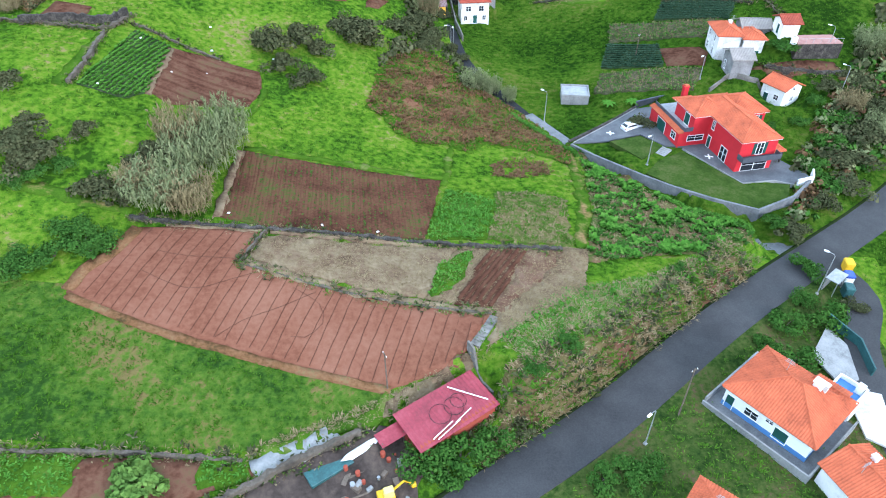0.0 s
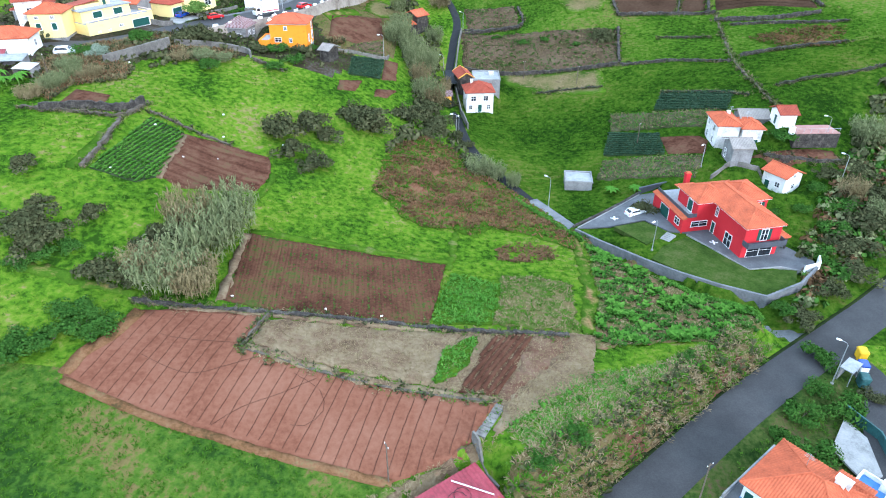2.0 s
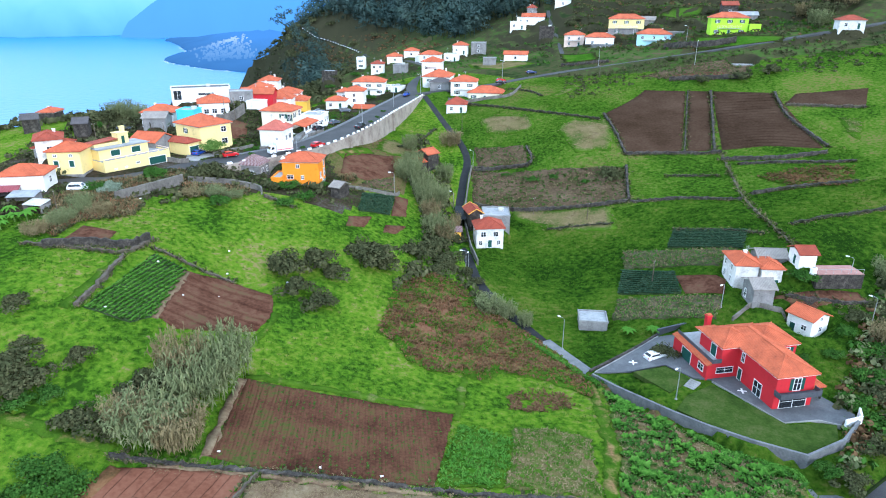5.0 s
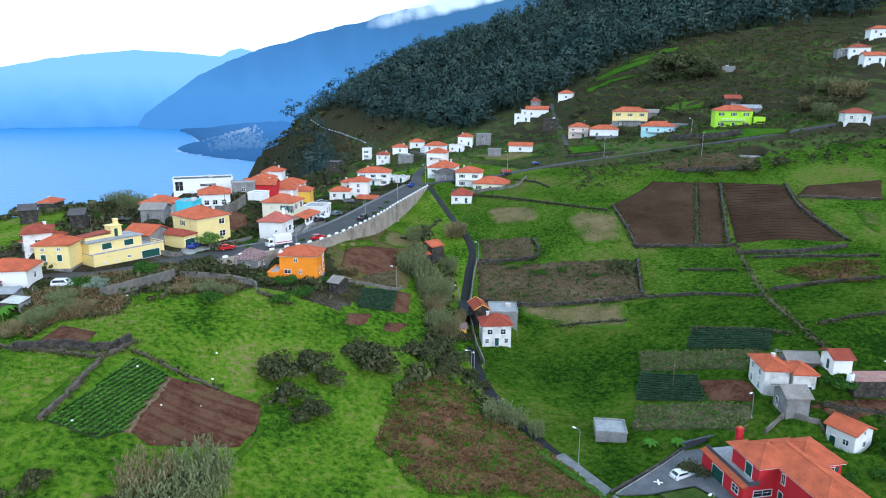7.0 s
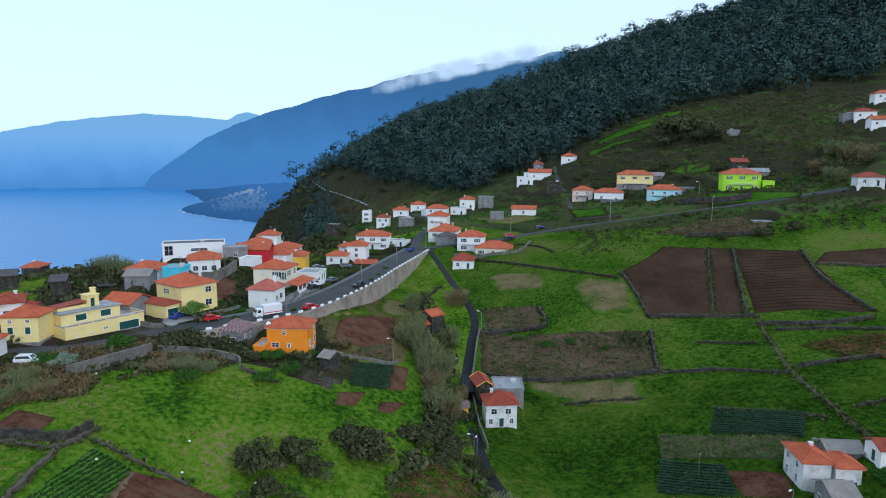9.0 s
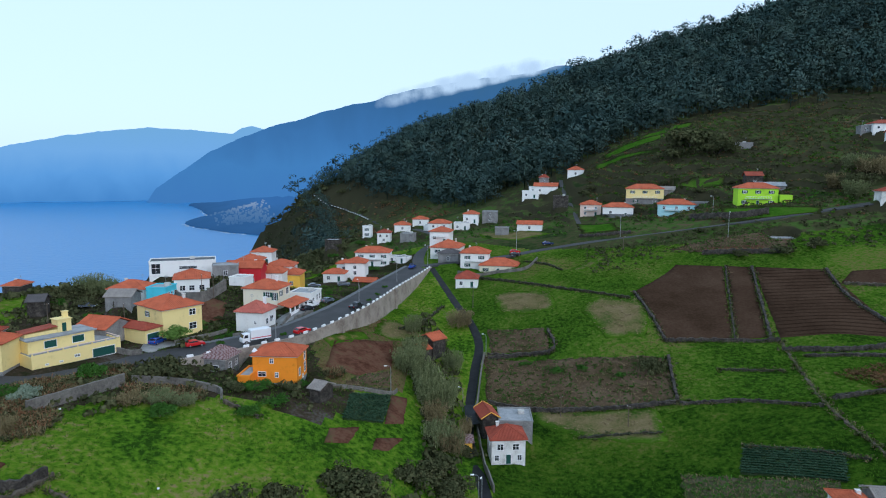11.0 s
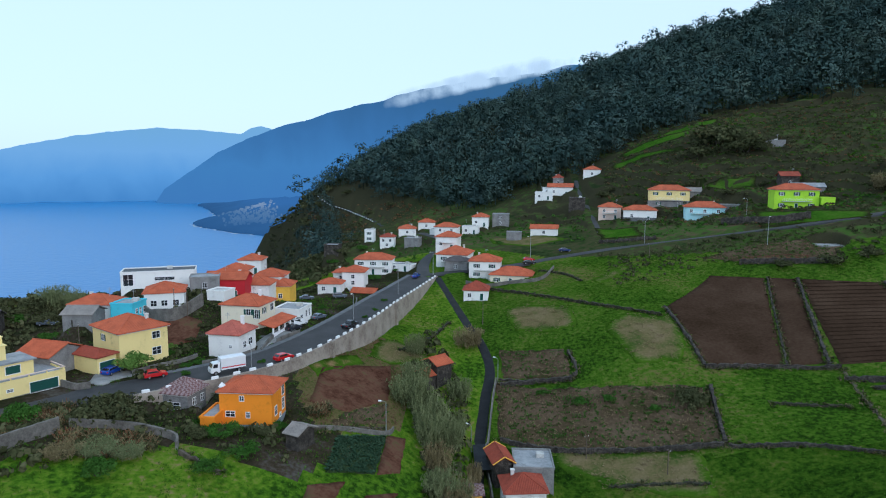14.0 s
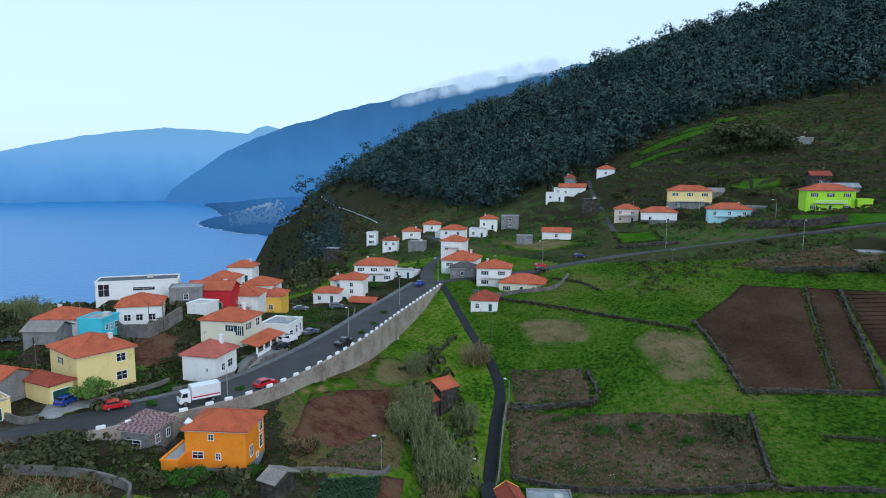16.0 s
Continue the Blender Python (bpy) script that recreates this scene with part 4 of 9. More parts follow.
# ---- plants ----
def leaf_cloud(rng, n, centres, radii, size, ruffle=0.5):
    """Small leaves on the shells of several lobes."""
    k = rng.integers(0, len(centres), n)
    d = rng.normal(size=(n, 3))
    d[:, 2] = np.where(d[:, 2] < -0.3, -d[:, 2] * 0.5, d[:, 2])
    d /= np.linalg.norm(d, axis=1)[:, None]
    r = radii[k] * (0.55 + 0.5 * rng.random(n) ** 0.6)
    p = centres[k] + d * r[:, None]
    a = np.cross(d, rng.normal(size=(n, 3)))
    a /= np.linalg.norm(a, axis=1)[:, None]
    b = np.cross(d, a) + d * rng.normal(0, ruffle, (n, 1))
    s = size * (0.6 + 0.8 * rng.random((n, 1)))
    V = np.stack([p - a * s, p - b * s * 0.6, p + a * s, p + b * s * 0.6], 1).reshape(-1, 3)
    F = np.arange(4 * n).reshape(n, 4)
    return V, F


CROWNS = {}
BUSH = dict(d=("leaf_dark", "dense dark green shrub on the meadow"), g=("leaf_green", "rounded green garden shrub"), f=("leaf_light", "broad-leaved light green fig tree"), p=("leaf_pale", "silvery pale garden shrub by a wall"), l=("leaf_light", "small light green garden tree"), c=("cane_green", "feathery grey-green tamarisk shrub"))


def bush(kind, x, y, r):
    rnd = random.Random(int(x * 7 + y * 13))
    variant = rnd.randrange(3)
    if (kind, variant) not in CROWNS:
        rng = np.random.default_rng(variant + 10 * ord(kind))
        k = 15
        ang = rng.random(k) * 6.28
        rad = rng.random(k) ** 0.6 * 0.74
        c = np.stack([np.cos(ang) * rad, np.sin(ang) * rad, 0.16 + 0.5 * rng.random(k) * (1 - rad * 0.7)], 1)
        if kind == "l":
            c[:, 2] += 0.3
        V, F = leaf_cloud(rng, 1600, c, 0.2 + 0.2 * rng.random(k), 0.052 if kind != "f" else 0.09, 0.8)
        stems = join(*[tube([(0, 0, -0.2), (c[i][0] * 0.4, c[i][1] * 0.4, c[i][2] * 0.5), tuple(c[i])], 0.035, 5, 0.012) for i in range(5)])
        CROWNS[kind, variant] = (mesh("crown", (V.tolist(), F.tolist()), M[BUSH[kind][0]]), mesh("trunk", stems, M["bark"]))
    cr, st = CROWNS[kind, variant]
    ob = thing("tree" if kind in "fl" else "shrub", x, y, ground_at(x, y), rnd.uniform(0, 360), BUSH[kind][1], "tree" if kind in "fl" else "shrub", group="trees" if kind in "fl" else "shrubs")
    ob.scale = (r * rnd.uniform(1.15, 1.5), r * rnd.uniform(1.15, 1.5), r * rnd.uniform(0.95, 1.3))
    part("crown", cr, None, ob)
    part("trunk", st, None, ob)


def canes(x, y, r, h):
    """A thicket of giant reed: tall leaning canes with drooping blades and plumes."""
    rnd = random.Random(int(x * 11 + y * 5))
    v = rnd.randrange(3)
    if ("cane", v) not in CROWNS:
        rng = np.random.default_rng(77 + v)
        V, F = [], []
        for i in range(110):
            a, q = rng.random() * 6.28, rng.random() ** 0.5 * 0.75
            base = np.array([math.cos(a) * q, math.sin(a) * q, 0])
            lean = np.array([math.cos(a), math.sin(a), 0]) * (0.1 + 0.35 * q * rng.random()) + rng.normal(0, 0.06, 3) * [1, 1, 0]
            tall = 0.65 + 0.4 * rng.random() * (1.1 - 0.5 * q)
            side = np.array([-math.sin(a + i), math.cos(a + i), 0])
            pts = [base + lean * t * t + np.array([0, 0, tall * t]) for t in (0, 0.4, 0.75, 1.0)]
            for p0, p1 in zip(pts, pts[1:]):
                k = len(V)
                V += [p0 - side * 0.006, p0 + side * 0.006, p1 + side * 0.005, p1 - side * 0.005]
                F.append((k, k + 1, k + 2, k + 3))
            for j in range(20):
                t = 0.15 + 0.85 * rng.random()
                p = base + lean * t * t + np.array([0, 0, tall * t])
                b = rng.random() * 6.28
                o = np.array([math.cos(b), math.sin(b), 0.0])
                w = np.array([-o[1], o[0], 0]) * 0.02
                ln = 0.1 + 0.13 * rng.random()
                k = len(V)
                V += [p, p + o * ln * 0.5 + w + [0, 0, ln * 0.45], p + o * ln + [0, 0, ln * rng.uniform(-0.3, 0.5)], p + o * ln * 0.5 - w + [0, 0, ln * 0.45]]
                F.append((k, k + 1, k + 2, k + 3))
            if rng.random() < 0.35:
                p = pts[-1]
                for j in range(5):
                    o = rng.normal(0, 0.02, 3)
                    k = len(V)
                    V += [p, p + o + [0.012, 0, 0.06], p + o * 1.5 + [0, 0, 0.13], p + o - [0.012, 0, -0.06]]
                    F.append((k, k + 1, k + 2, k + 3))
        CROWNS["cane", v] = (mesh("foliage", ([tuple(p) for p in V], F), M["cane_green" if v else "cane_leaf"]), None)
    ob = thing("cane_thicket", x, y, ground_at(x, y), rnd.uniform(0, 360), "tall thicket of grey-green giant reed with dry plumes", "reeds", group="cane thickets")
    ob.scale = (r * 1.15, r * 1.15, h)
    part("foliage", CROWNS["cane", v][0], None, ob)


def scatter(name, poly, density, size, tall, mat, label, seed, rows=None, blades=4, floor=0.2, broad=0.2, clump=None, bare=0.0):
    """Small plants over a plot, free or in rows, as one mesh."""
    rng = np.random.default_rng(seed)
    p = np.array(poly)
    lo, hi = p.min(0), p.max(0)
    n = int((hi - lo).prod() * density)
    q = lo + rng.random((n, 2)) * (hi - lo)
    if rows:
        d = np.array(rows[:2]) / np.hypot(*rows[:2])
        c = np.array([-d[1], d[0]])
        s = q @ c
        s2 = np.round(s / rows[2]) * rows[2] + rng.normal(0, rows[2] * 0.1, n)
        q = q + (s2 - s)[:, None] * c
    q = q[inside(poly, q[:, 0], q[:, 1])]
    if clump:
        q = q[np.array([noise.noise((a / clump, b / clump, seed)) + 0.6 * noise.noise((a / clump * 2.7, b / clump * 2.7, seed)) for a, b in q]) > bare + rng.uniform(-0.25, 0.2, len(q))]
    return plants(name, q, rng, size, tall, mat, label, blades, floor, broad)


def plants(name, q, rng, size, tall, mat, label, blades, floor=0.05, broad=0.35, z=None):
    n = len(q)
    z = height(q[:, 0], q[:, 1]) + floor if z is None else z
    V = np.empty((n, blades, 4, 3))
    s = size * (0.6 + 0.8 * rng.random(n))
    for b in range(blades):
        a = rng.random(n) * 6.28
        o = np.stack([np.cos(a), np.sin(a), np.zeros(n)], 1)
        w = np.stack([-o[:, 1], o[:, 0], np.zeros(n)], 1)
        base = np.c_[q, z] + o * (s * 0.15 * rng.random(n))[:, None]
        h = tall * (0.5 + 0.8 * rng.random(n))
        up = np.stack([np.zeros(n), np.zeros(n), h], 1)
        V[:, b, 0] = base - up * 0.15
        V[:, b, 1] = base + o * (s * 0.5)[:, None] + w * (s * broad)[:, None] + up * 0.7
        V[:, b, 2] = base + o * s[:, None] + up * (0.6 + 0.5 * rng.random(n))[:, None]
        V[:, b, 3] = base + o * (s * 0.5)[:, None] - w * (s * broad)[:, None] + up * 0.7
    F = np.arange(n * blades * 4).reshape(-1, 4)
    return solo(name, (V.reshape(-1, 3).tolist(), F.tolist()), M[mat], label, "plants", kind="stuff")


def meadow_tufts():
    """Grass tufts over the open meadows near the camera's way."""
    rng = np.random.default_rng(5)
    q = np.c_[rng.uniform(-95, 110, 150000), 32 + rng.random(150000) ** 1.1 * 250]
    ok = np.ones(len(q), bool)
    for kind, poly in PLOTS:
        ok &= ~inside(poly, q[:, 0], q[:, 1])
    for line, half, bank in BENCHES:
        e, _ = along(line, q[:, 0], q[:, 1])
        ok &= e > half + 0.5
    q = q[ok]
    clump = np.array([noise.noise((a * 0.09, b * 0.09, 0)) + 0.5 * noise.noise((a * 0.35, b * 0.35, 3)) for a, b in q])
    q = q[clump > rng.uniform(-0.75, 0.45, len(q))]
    lane = np.interp(q[:, 1], [70, 75, 91, 109, 138, 174, 190, 214, 260, 285], [90, 49, 37, 24, 6, -0.4, 0.4, 2.4, -9, -20])
    deep = inside(LUSH, q[:, 0], q[:, 1]) | (q[:, 0] >= lane)
    plants("grass_tufts", q[~deep], rng, 0.36, 0.3, "tuft", "lush meadow grass in uneven tufts", 3, 0.0, 0.14)
    plants("grass_tufts", q[deep], rng, 0.4, 0.3, "tuft_deep", "deep green pasture grass in uneven tufts", 3, 0.0, 0.14)


def forest():
    """Pines and laurels over the far hill, too many to count."""
    rng = np.random.default_rng(9)
    temps = []
    for v in range(6):
        k = 8
        low = 0.14 if v % 2 else 0.26
        c = np.stack([rng.normal(0, 0.13, k), rng.normal(0, 0.13, k), np.linspace(low, 0.92, k)], 1)
        c[:, :2] *= (1.3 - c[:, 2:])[:, :1] * 1.9
        V, F = leaf_cloud(rng, 186, c, (0.13 + 0.1 * rng.random(k)), 0.041, 0.3)
        tr = np.array(tube([(0, 0, -0.15), (0, 0, 0.85)], 0.012, 3)[0])
        V = np.vstack([V, tr[[0, 1, 4, 3]], tr[[1, 2, 5, 4]]]).reshape(-1, 4, 3)
        # leaves face outwards and are shaded as part of their crown
        out = V - (0, 0, 0.34)
        out[:, :, :2] *= 1.7
        out /= np.linalg.norm(out, axis=2)[:, :, None]
        turned = (np.cross(V[:, 2] - V[:, 0], V[:, 3] - V[:, 1]) * out.mean(1)).sum(1) < 0
        V[turned] = V[turned][:, ::-1]
        out[turned] = out[turned][:, ::-1]
        temps.append((V.reshape(-1, 3), out.reshape(-1, 3)))
    q = np.c_[rng.uniform(-280, 365, 19000), rng.uniform(380, 780, 19000)]
    hill = [p for k, p in PLOTS if k == "scrub"]
    ok = np.ones(len(q), bool)
    for p in hill:
        ok &= ~inside(p, q[:, 0], q[:, 1])
    edge = np.interp(q[:, 0], [-280, -200, -137, -110, -73, -43, -18, 1, 21, 37, 58, 75, 91, 106, 126, 146, 175, 193, 330, 520], [780, 715, 665, 631, 578, 541, 486, 448, 462, 446, 434, 441, 449, 432, 427, 417, 420, 423, 440, 400])
    ok &= q[:, 1] > edge + rng.normal(0, 6, len(q))
    coast = np.interp(q[:, 1], COAST[:, 1], COAST[:, 0])
    ok &= q[:, 0] > coast - 78
    for line, half, bank in BENCHES:
        e, _ = along(line, q[:, 0], q[:, 1])
        ok &= e > half + 3
    q = q[ok]
    y2 = rng.uniform(420, 690, 260)
    q = np.vstack([np.c_[np.interp(y2, COAST[:, 1], COAST[:, 0]) + rng.normal(4, 9, 260), y2], q])
    q = q[q[:, 0] < 365]
    back = q[:, 1] > 22 + np.interp(q[:, 0], [-300, -150, -110, -60, 0, 60, 125, 205, 290, 420], [720, 660, 692, 720, 735, 730, 715, 690, 660, 640])
    q = q[~back | (rng.random(len(q)) < 0.04)][:4300]
    z = height(q[:, 0], q[:, 1])
    for name, share, label in (("pine", q[:, 0] * 0 + rng.random(len(q)) < 0.72, "dense dark pine and laurel forest on the far hill"), ("gum", None, "gum trees scattered through the forest, haze mixed into their grey-green")):
        if share is None:
            share = ~first
        first = share
        V, N = [], []
        for i in np.flatnonzero(share):
            x, y = q[i]
            t, nt = temps[rng.integers(6)]
            s = rng.uniform(9, 17) * (1.0 if rng.random() > 0.12 else 1.45)
            s *= 0.55 if i < 250 else 1.0
            w = s * rng.uniform(0.8, 1.35)
            a = rng.random() * 6.28
            ca, sa = math.cos(a) * w, math.sin(a) * w
            V.append(np.stack([t[:, 0] * ca - t[:, 1] * sa + x, t[:, 0] * sa + t[:, 1] * ca + y, t[:, 2] * s + z[i]], 1))
            N.append(np.stack([nt[:, 0] * math.cos(a) - nt[:, 1] * math.sin(a), nt[:, 0] * math.sin(a) + nt[:, 1] * math.cos(a), nt[:, 2]], 1))
        shade = np.repeat(rng.random(len(V)), len(V[0]))
        V = np.vstack(V)
        me = bpy.data.meshes.new("forest")
        n = len(V) // 4
        me.vertices.add(4 * n)
        me.vertices.foreach_set("co", V.ravel())
        me.loops.add(4 * n)
        me.loops.foreach_set("vertex_index", np.arange(4 * n))
        me.polygons.add(n)
        me.polygons.foreach_set("loop_start", np.arange(0, 4 * n, 4))
        me.update()
        me.attributes.new("tree", "FLOAT", "POINT").data.foreach_set("value", shade)
        me.attributes.new("custom_normal", "FLOAT_VECTOR", "POINT").data.foreach_set("vector", np.vstack(N).astype(np.float32).ravel())
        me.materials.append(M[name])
        tagged(new("forest", me), label, "forest", kind="stuff")


def shrubs_stuff(name, n, region, size, mat, label, seed, avoid=True, clear=2.0):
    """Low scrub strewn over a region, as one mesh of leaf clumps."""
    rng = np.random.default_rng(seed)
    p = np.array(region)
    q = p.min(0) + rng.random((n, 2)) * (p.max(0) - p.min(0))
    ok = inside(region, q[:, 0], q[:, 1])
    if avoid:
        for line, half, bank in BENCHES:
            e, _ = along(line, q[:, 0], q[:, 1])
            ok &= e > half + clear
        for kind, poly in PLOTS:
            if kind != "scrub":
                ok &= ~inside(poly, q[:, 0], q[:, 1])
    q = q[ok]
    z = height(q[:, 0], q[:, 1])
    s = size * (0.4 + 1.1 * rng.random(len(q)) ** 2)
    c = np.repeat(np.c_[q, z + s * 0.35], 14, 0)
    r = np.repeat(s, 14)
    m = len(c)
    d = rng.normal(size=(m, 3))
    d /= np.linalg.norm(d, axis=1)[:, None]
    d[:, 2] = np.abs(d[:, 2]) * 0.8
    pos = c + d * (r * (0.5 + 0.6 * rng.random(m)))[:, None]
    a = np.cross(d, rng.normal(size=(m, 3)))
    a /= np.linalg.norm(a, axis=1)[:, None]
    b = np.cross(d, a) + d * rng.normal(0, 0.5, (m, 1))
    k = (r * 0.42)[:, None]
    V = np.stack([pos - a * k, pos - b * k * 0.7, pos + a * k, pos + b * k * 0.7], 1).reshape(-1, 3)
    return solo(name, (V.tolist(), np.arange(4 * m).reshape(m, 4).tolist()), M[mat], label, "shrubs", kind="stuff")


# ---- poles and vehicles ----
def street_lamp(x, y, h):
    key = ("lamp", h)
    if key not in CROWNS:
        CROWNS[key] = (mesh("pole", tube([(0, 0, -0.3), (0, 0, h * 0.6), (0, 0, h - 0.3)], 0.085, 8, 0.05), M["steel"]), mesh("arm", tube([(0, 0, h - 0.35), (-0.2, 0, h - 0.05), (-0.9, 0, h + 0.05)], 0.035, 6), M["steel"]),
                       mesh("lamp_head", join(chamfered(-1.5, -0.85, -0.14, 0.14, h - 0.02, h + 0.14, 0.05)), M["trim_white"]), mesh("lens", box(-1.42, -0.95, -0.1, 0.1, h - 0.05, h - 0.021), M["lamp_glass"]), mesh("base_plate", chamfered(-0.2, 0.2, -0.2, 0.2, -0.2, 0.12), M["concrete"]))
    po, ar, he, le, ba = CROWNS[key]
    ob = thing("street_lamp", x, y, ground_at(x, y), (int(x * 3) % 4) * 40 - 40, "grey galvanised street lamp with an arm and white head", "street lamp", group="street lamps")
    part("pole", po, None, ob)
    part("arm", ar, None, ob)
    part("lens", le, None, part("lamp_head", he, None, ob))
    part("base_plate", ba, None, ob)


def pole(x, y, h):
    ob = thing("utility_pole", x, y, ground_at(x, y), (int(x) % 5) * 30, "slender weathered utility pole with a crossbar", "utility pole", group="utility poles")
    part("pole", tube([(0, 0, -0.4), (0.03, 0, h * 0.5), (0, 0.02, h)], 0.1, 8, 0.065), M["pole_wood"], ob)
    part("crossbar", box(-0.5, 0.5, -0.04, 0.04, h - 0.35, h - 0.25), M["pole_wood"], ob)
    for k in (-0.4, 0.4):
        part("insulator", tube([(k, 0, h - 0.249), (k, 0, h - 0.12)], 0.04, 6), M["trim_white"], ob)


def surface_at(x, y):
    """The road where there is one, else the ground."""
    e, z = along(np.array(VILLAGE), np.array([x]), np.array([y]))
    return float(z[0]) if e[0] < 4.6 else ground_at(x, y) + (0.25 if 30 < x < 42 and 103 < y < 118 else 0)


CAR_PAINT = dict(red=(0.5, 0.012, 0.015), blue=(0.02, 0.06, 0.3), dark=(0.02, 0.022, 0.028), grey=(0.1, 0.12, 0.15), black=(0.012, 0.012, 0.014), navy=(0.015, 0.03, 0.11), white=(0.75, 0.76, 0.77), truck=(0.75, 0.76, 0.77))
for _n, _c in CAR_PAINT.items():
    M["car_" + _n] = material("car_paint_" + _n, tone(_c, 0.95, 1.0), 0.25, 1, 4, 0, spec=0.6)
M["tyre"] = material("tyre_rubber", [(0.012, 0.012, 0.012), (0.022, 0.022, 0.022)], 0.9, 3, 10, 0.2)
M["rim"] = material("wheel_rim", [(0.3, 0.3, 0.31), (0.4, 0.4, 0.41)], 0.35, 3, 10, 0, metal=0.8)
M["tail_lens"] = material("tail_lens", [(0.35, 0.01, 0.01), (0.4, 0.012, 0.012)], 0.2, 3, 10, 0)
M["red_stripe"] = material("red_stripe", [(0.45, 0.01, 0.02), (0.5, 0.015, 0.025)], 0.5, 3, 10, 0)
PROFILE = dict(hatch=(3.9, 1.7, [(0, .35), (0, .75), (.25, .88), (1.0, .95), (1.65, 1.42), (3.2, 1.45), (3.75, 1.0), (3.9, .8), (3.9, .35)], 1.05, 3.72),
               sedan=(4.4, 1.74, [(0, .35), (0, .72), (.3, .86), (1.2, .93), (1.9, 1.4), (3.1, 1.4), (3.7, 1.0), (4.35, .95), (4.4, .7), (4.4, .35)], 1.25, 3.65),
               suv=(4.4, 1.8, [(0, .4), (0, .85), (.3, 1.0), (1.05, 1.06), (1.7, 1.62), (3.9, 1.62), (4.3, 1.15), (4.4, .9), (4.4, .4)], 1.1, 4.25),
               van=(4.5, 1.8, [(0, .38), (0, .8), (.3, 1.0), (.9, 1.1), (1.5, 1.72), (4.3, 1.78), (4.45, 1.2), (4.5, .8), (4.5, .38)], .95, 2.6),
               pickup=(4.9, 1.8, [(0, .45), (0, .9), (.3, 1.03), (1.2, 1.08), (1.75, 1.65), (2.9, 1.65), (3.15, 1.08), (4.85, 1.02), (4.9, .8), (4.9, .45)], 1.2, 3.1))


def prism(profile, width, inset=0.12, waist=1.0):
    """A body section swept across the car's width, drawn in towards the roof."""
    v, f = [], []
    n = len(profile)
    for s in (-1, -0.94, 0.94, 1):
        for x, z in profile:
            k = max(0, (z - waist) / 0.6) * inset
            e = 0.05 if abs(s) == 1 else 0
            v.append((x, s * (width / 2 - k), z - e * (z > 0.5)))
    for r in range(3):
        f += [(r * n + i, r * n + (i + 1) % n, (r + 1) * n + (i + 1) % n, (r + 1) * n + i) for i in range(n)]
    f += [tuple(range(n)), tuple(range(4 * n - 1, 3 * n - 1, -1))]
    return v, f


CAR_WORDS = dict(hatch="small hatchback", sedan="saloon car", suv="estate car", van="panel van", pickup="pickup truck")


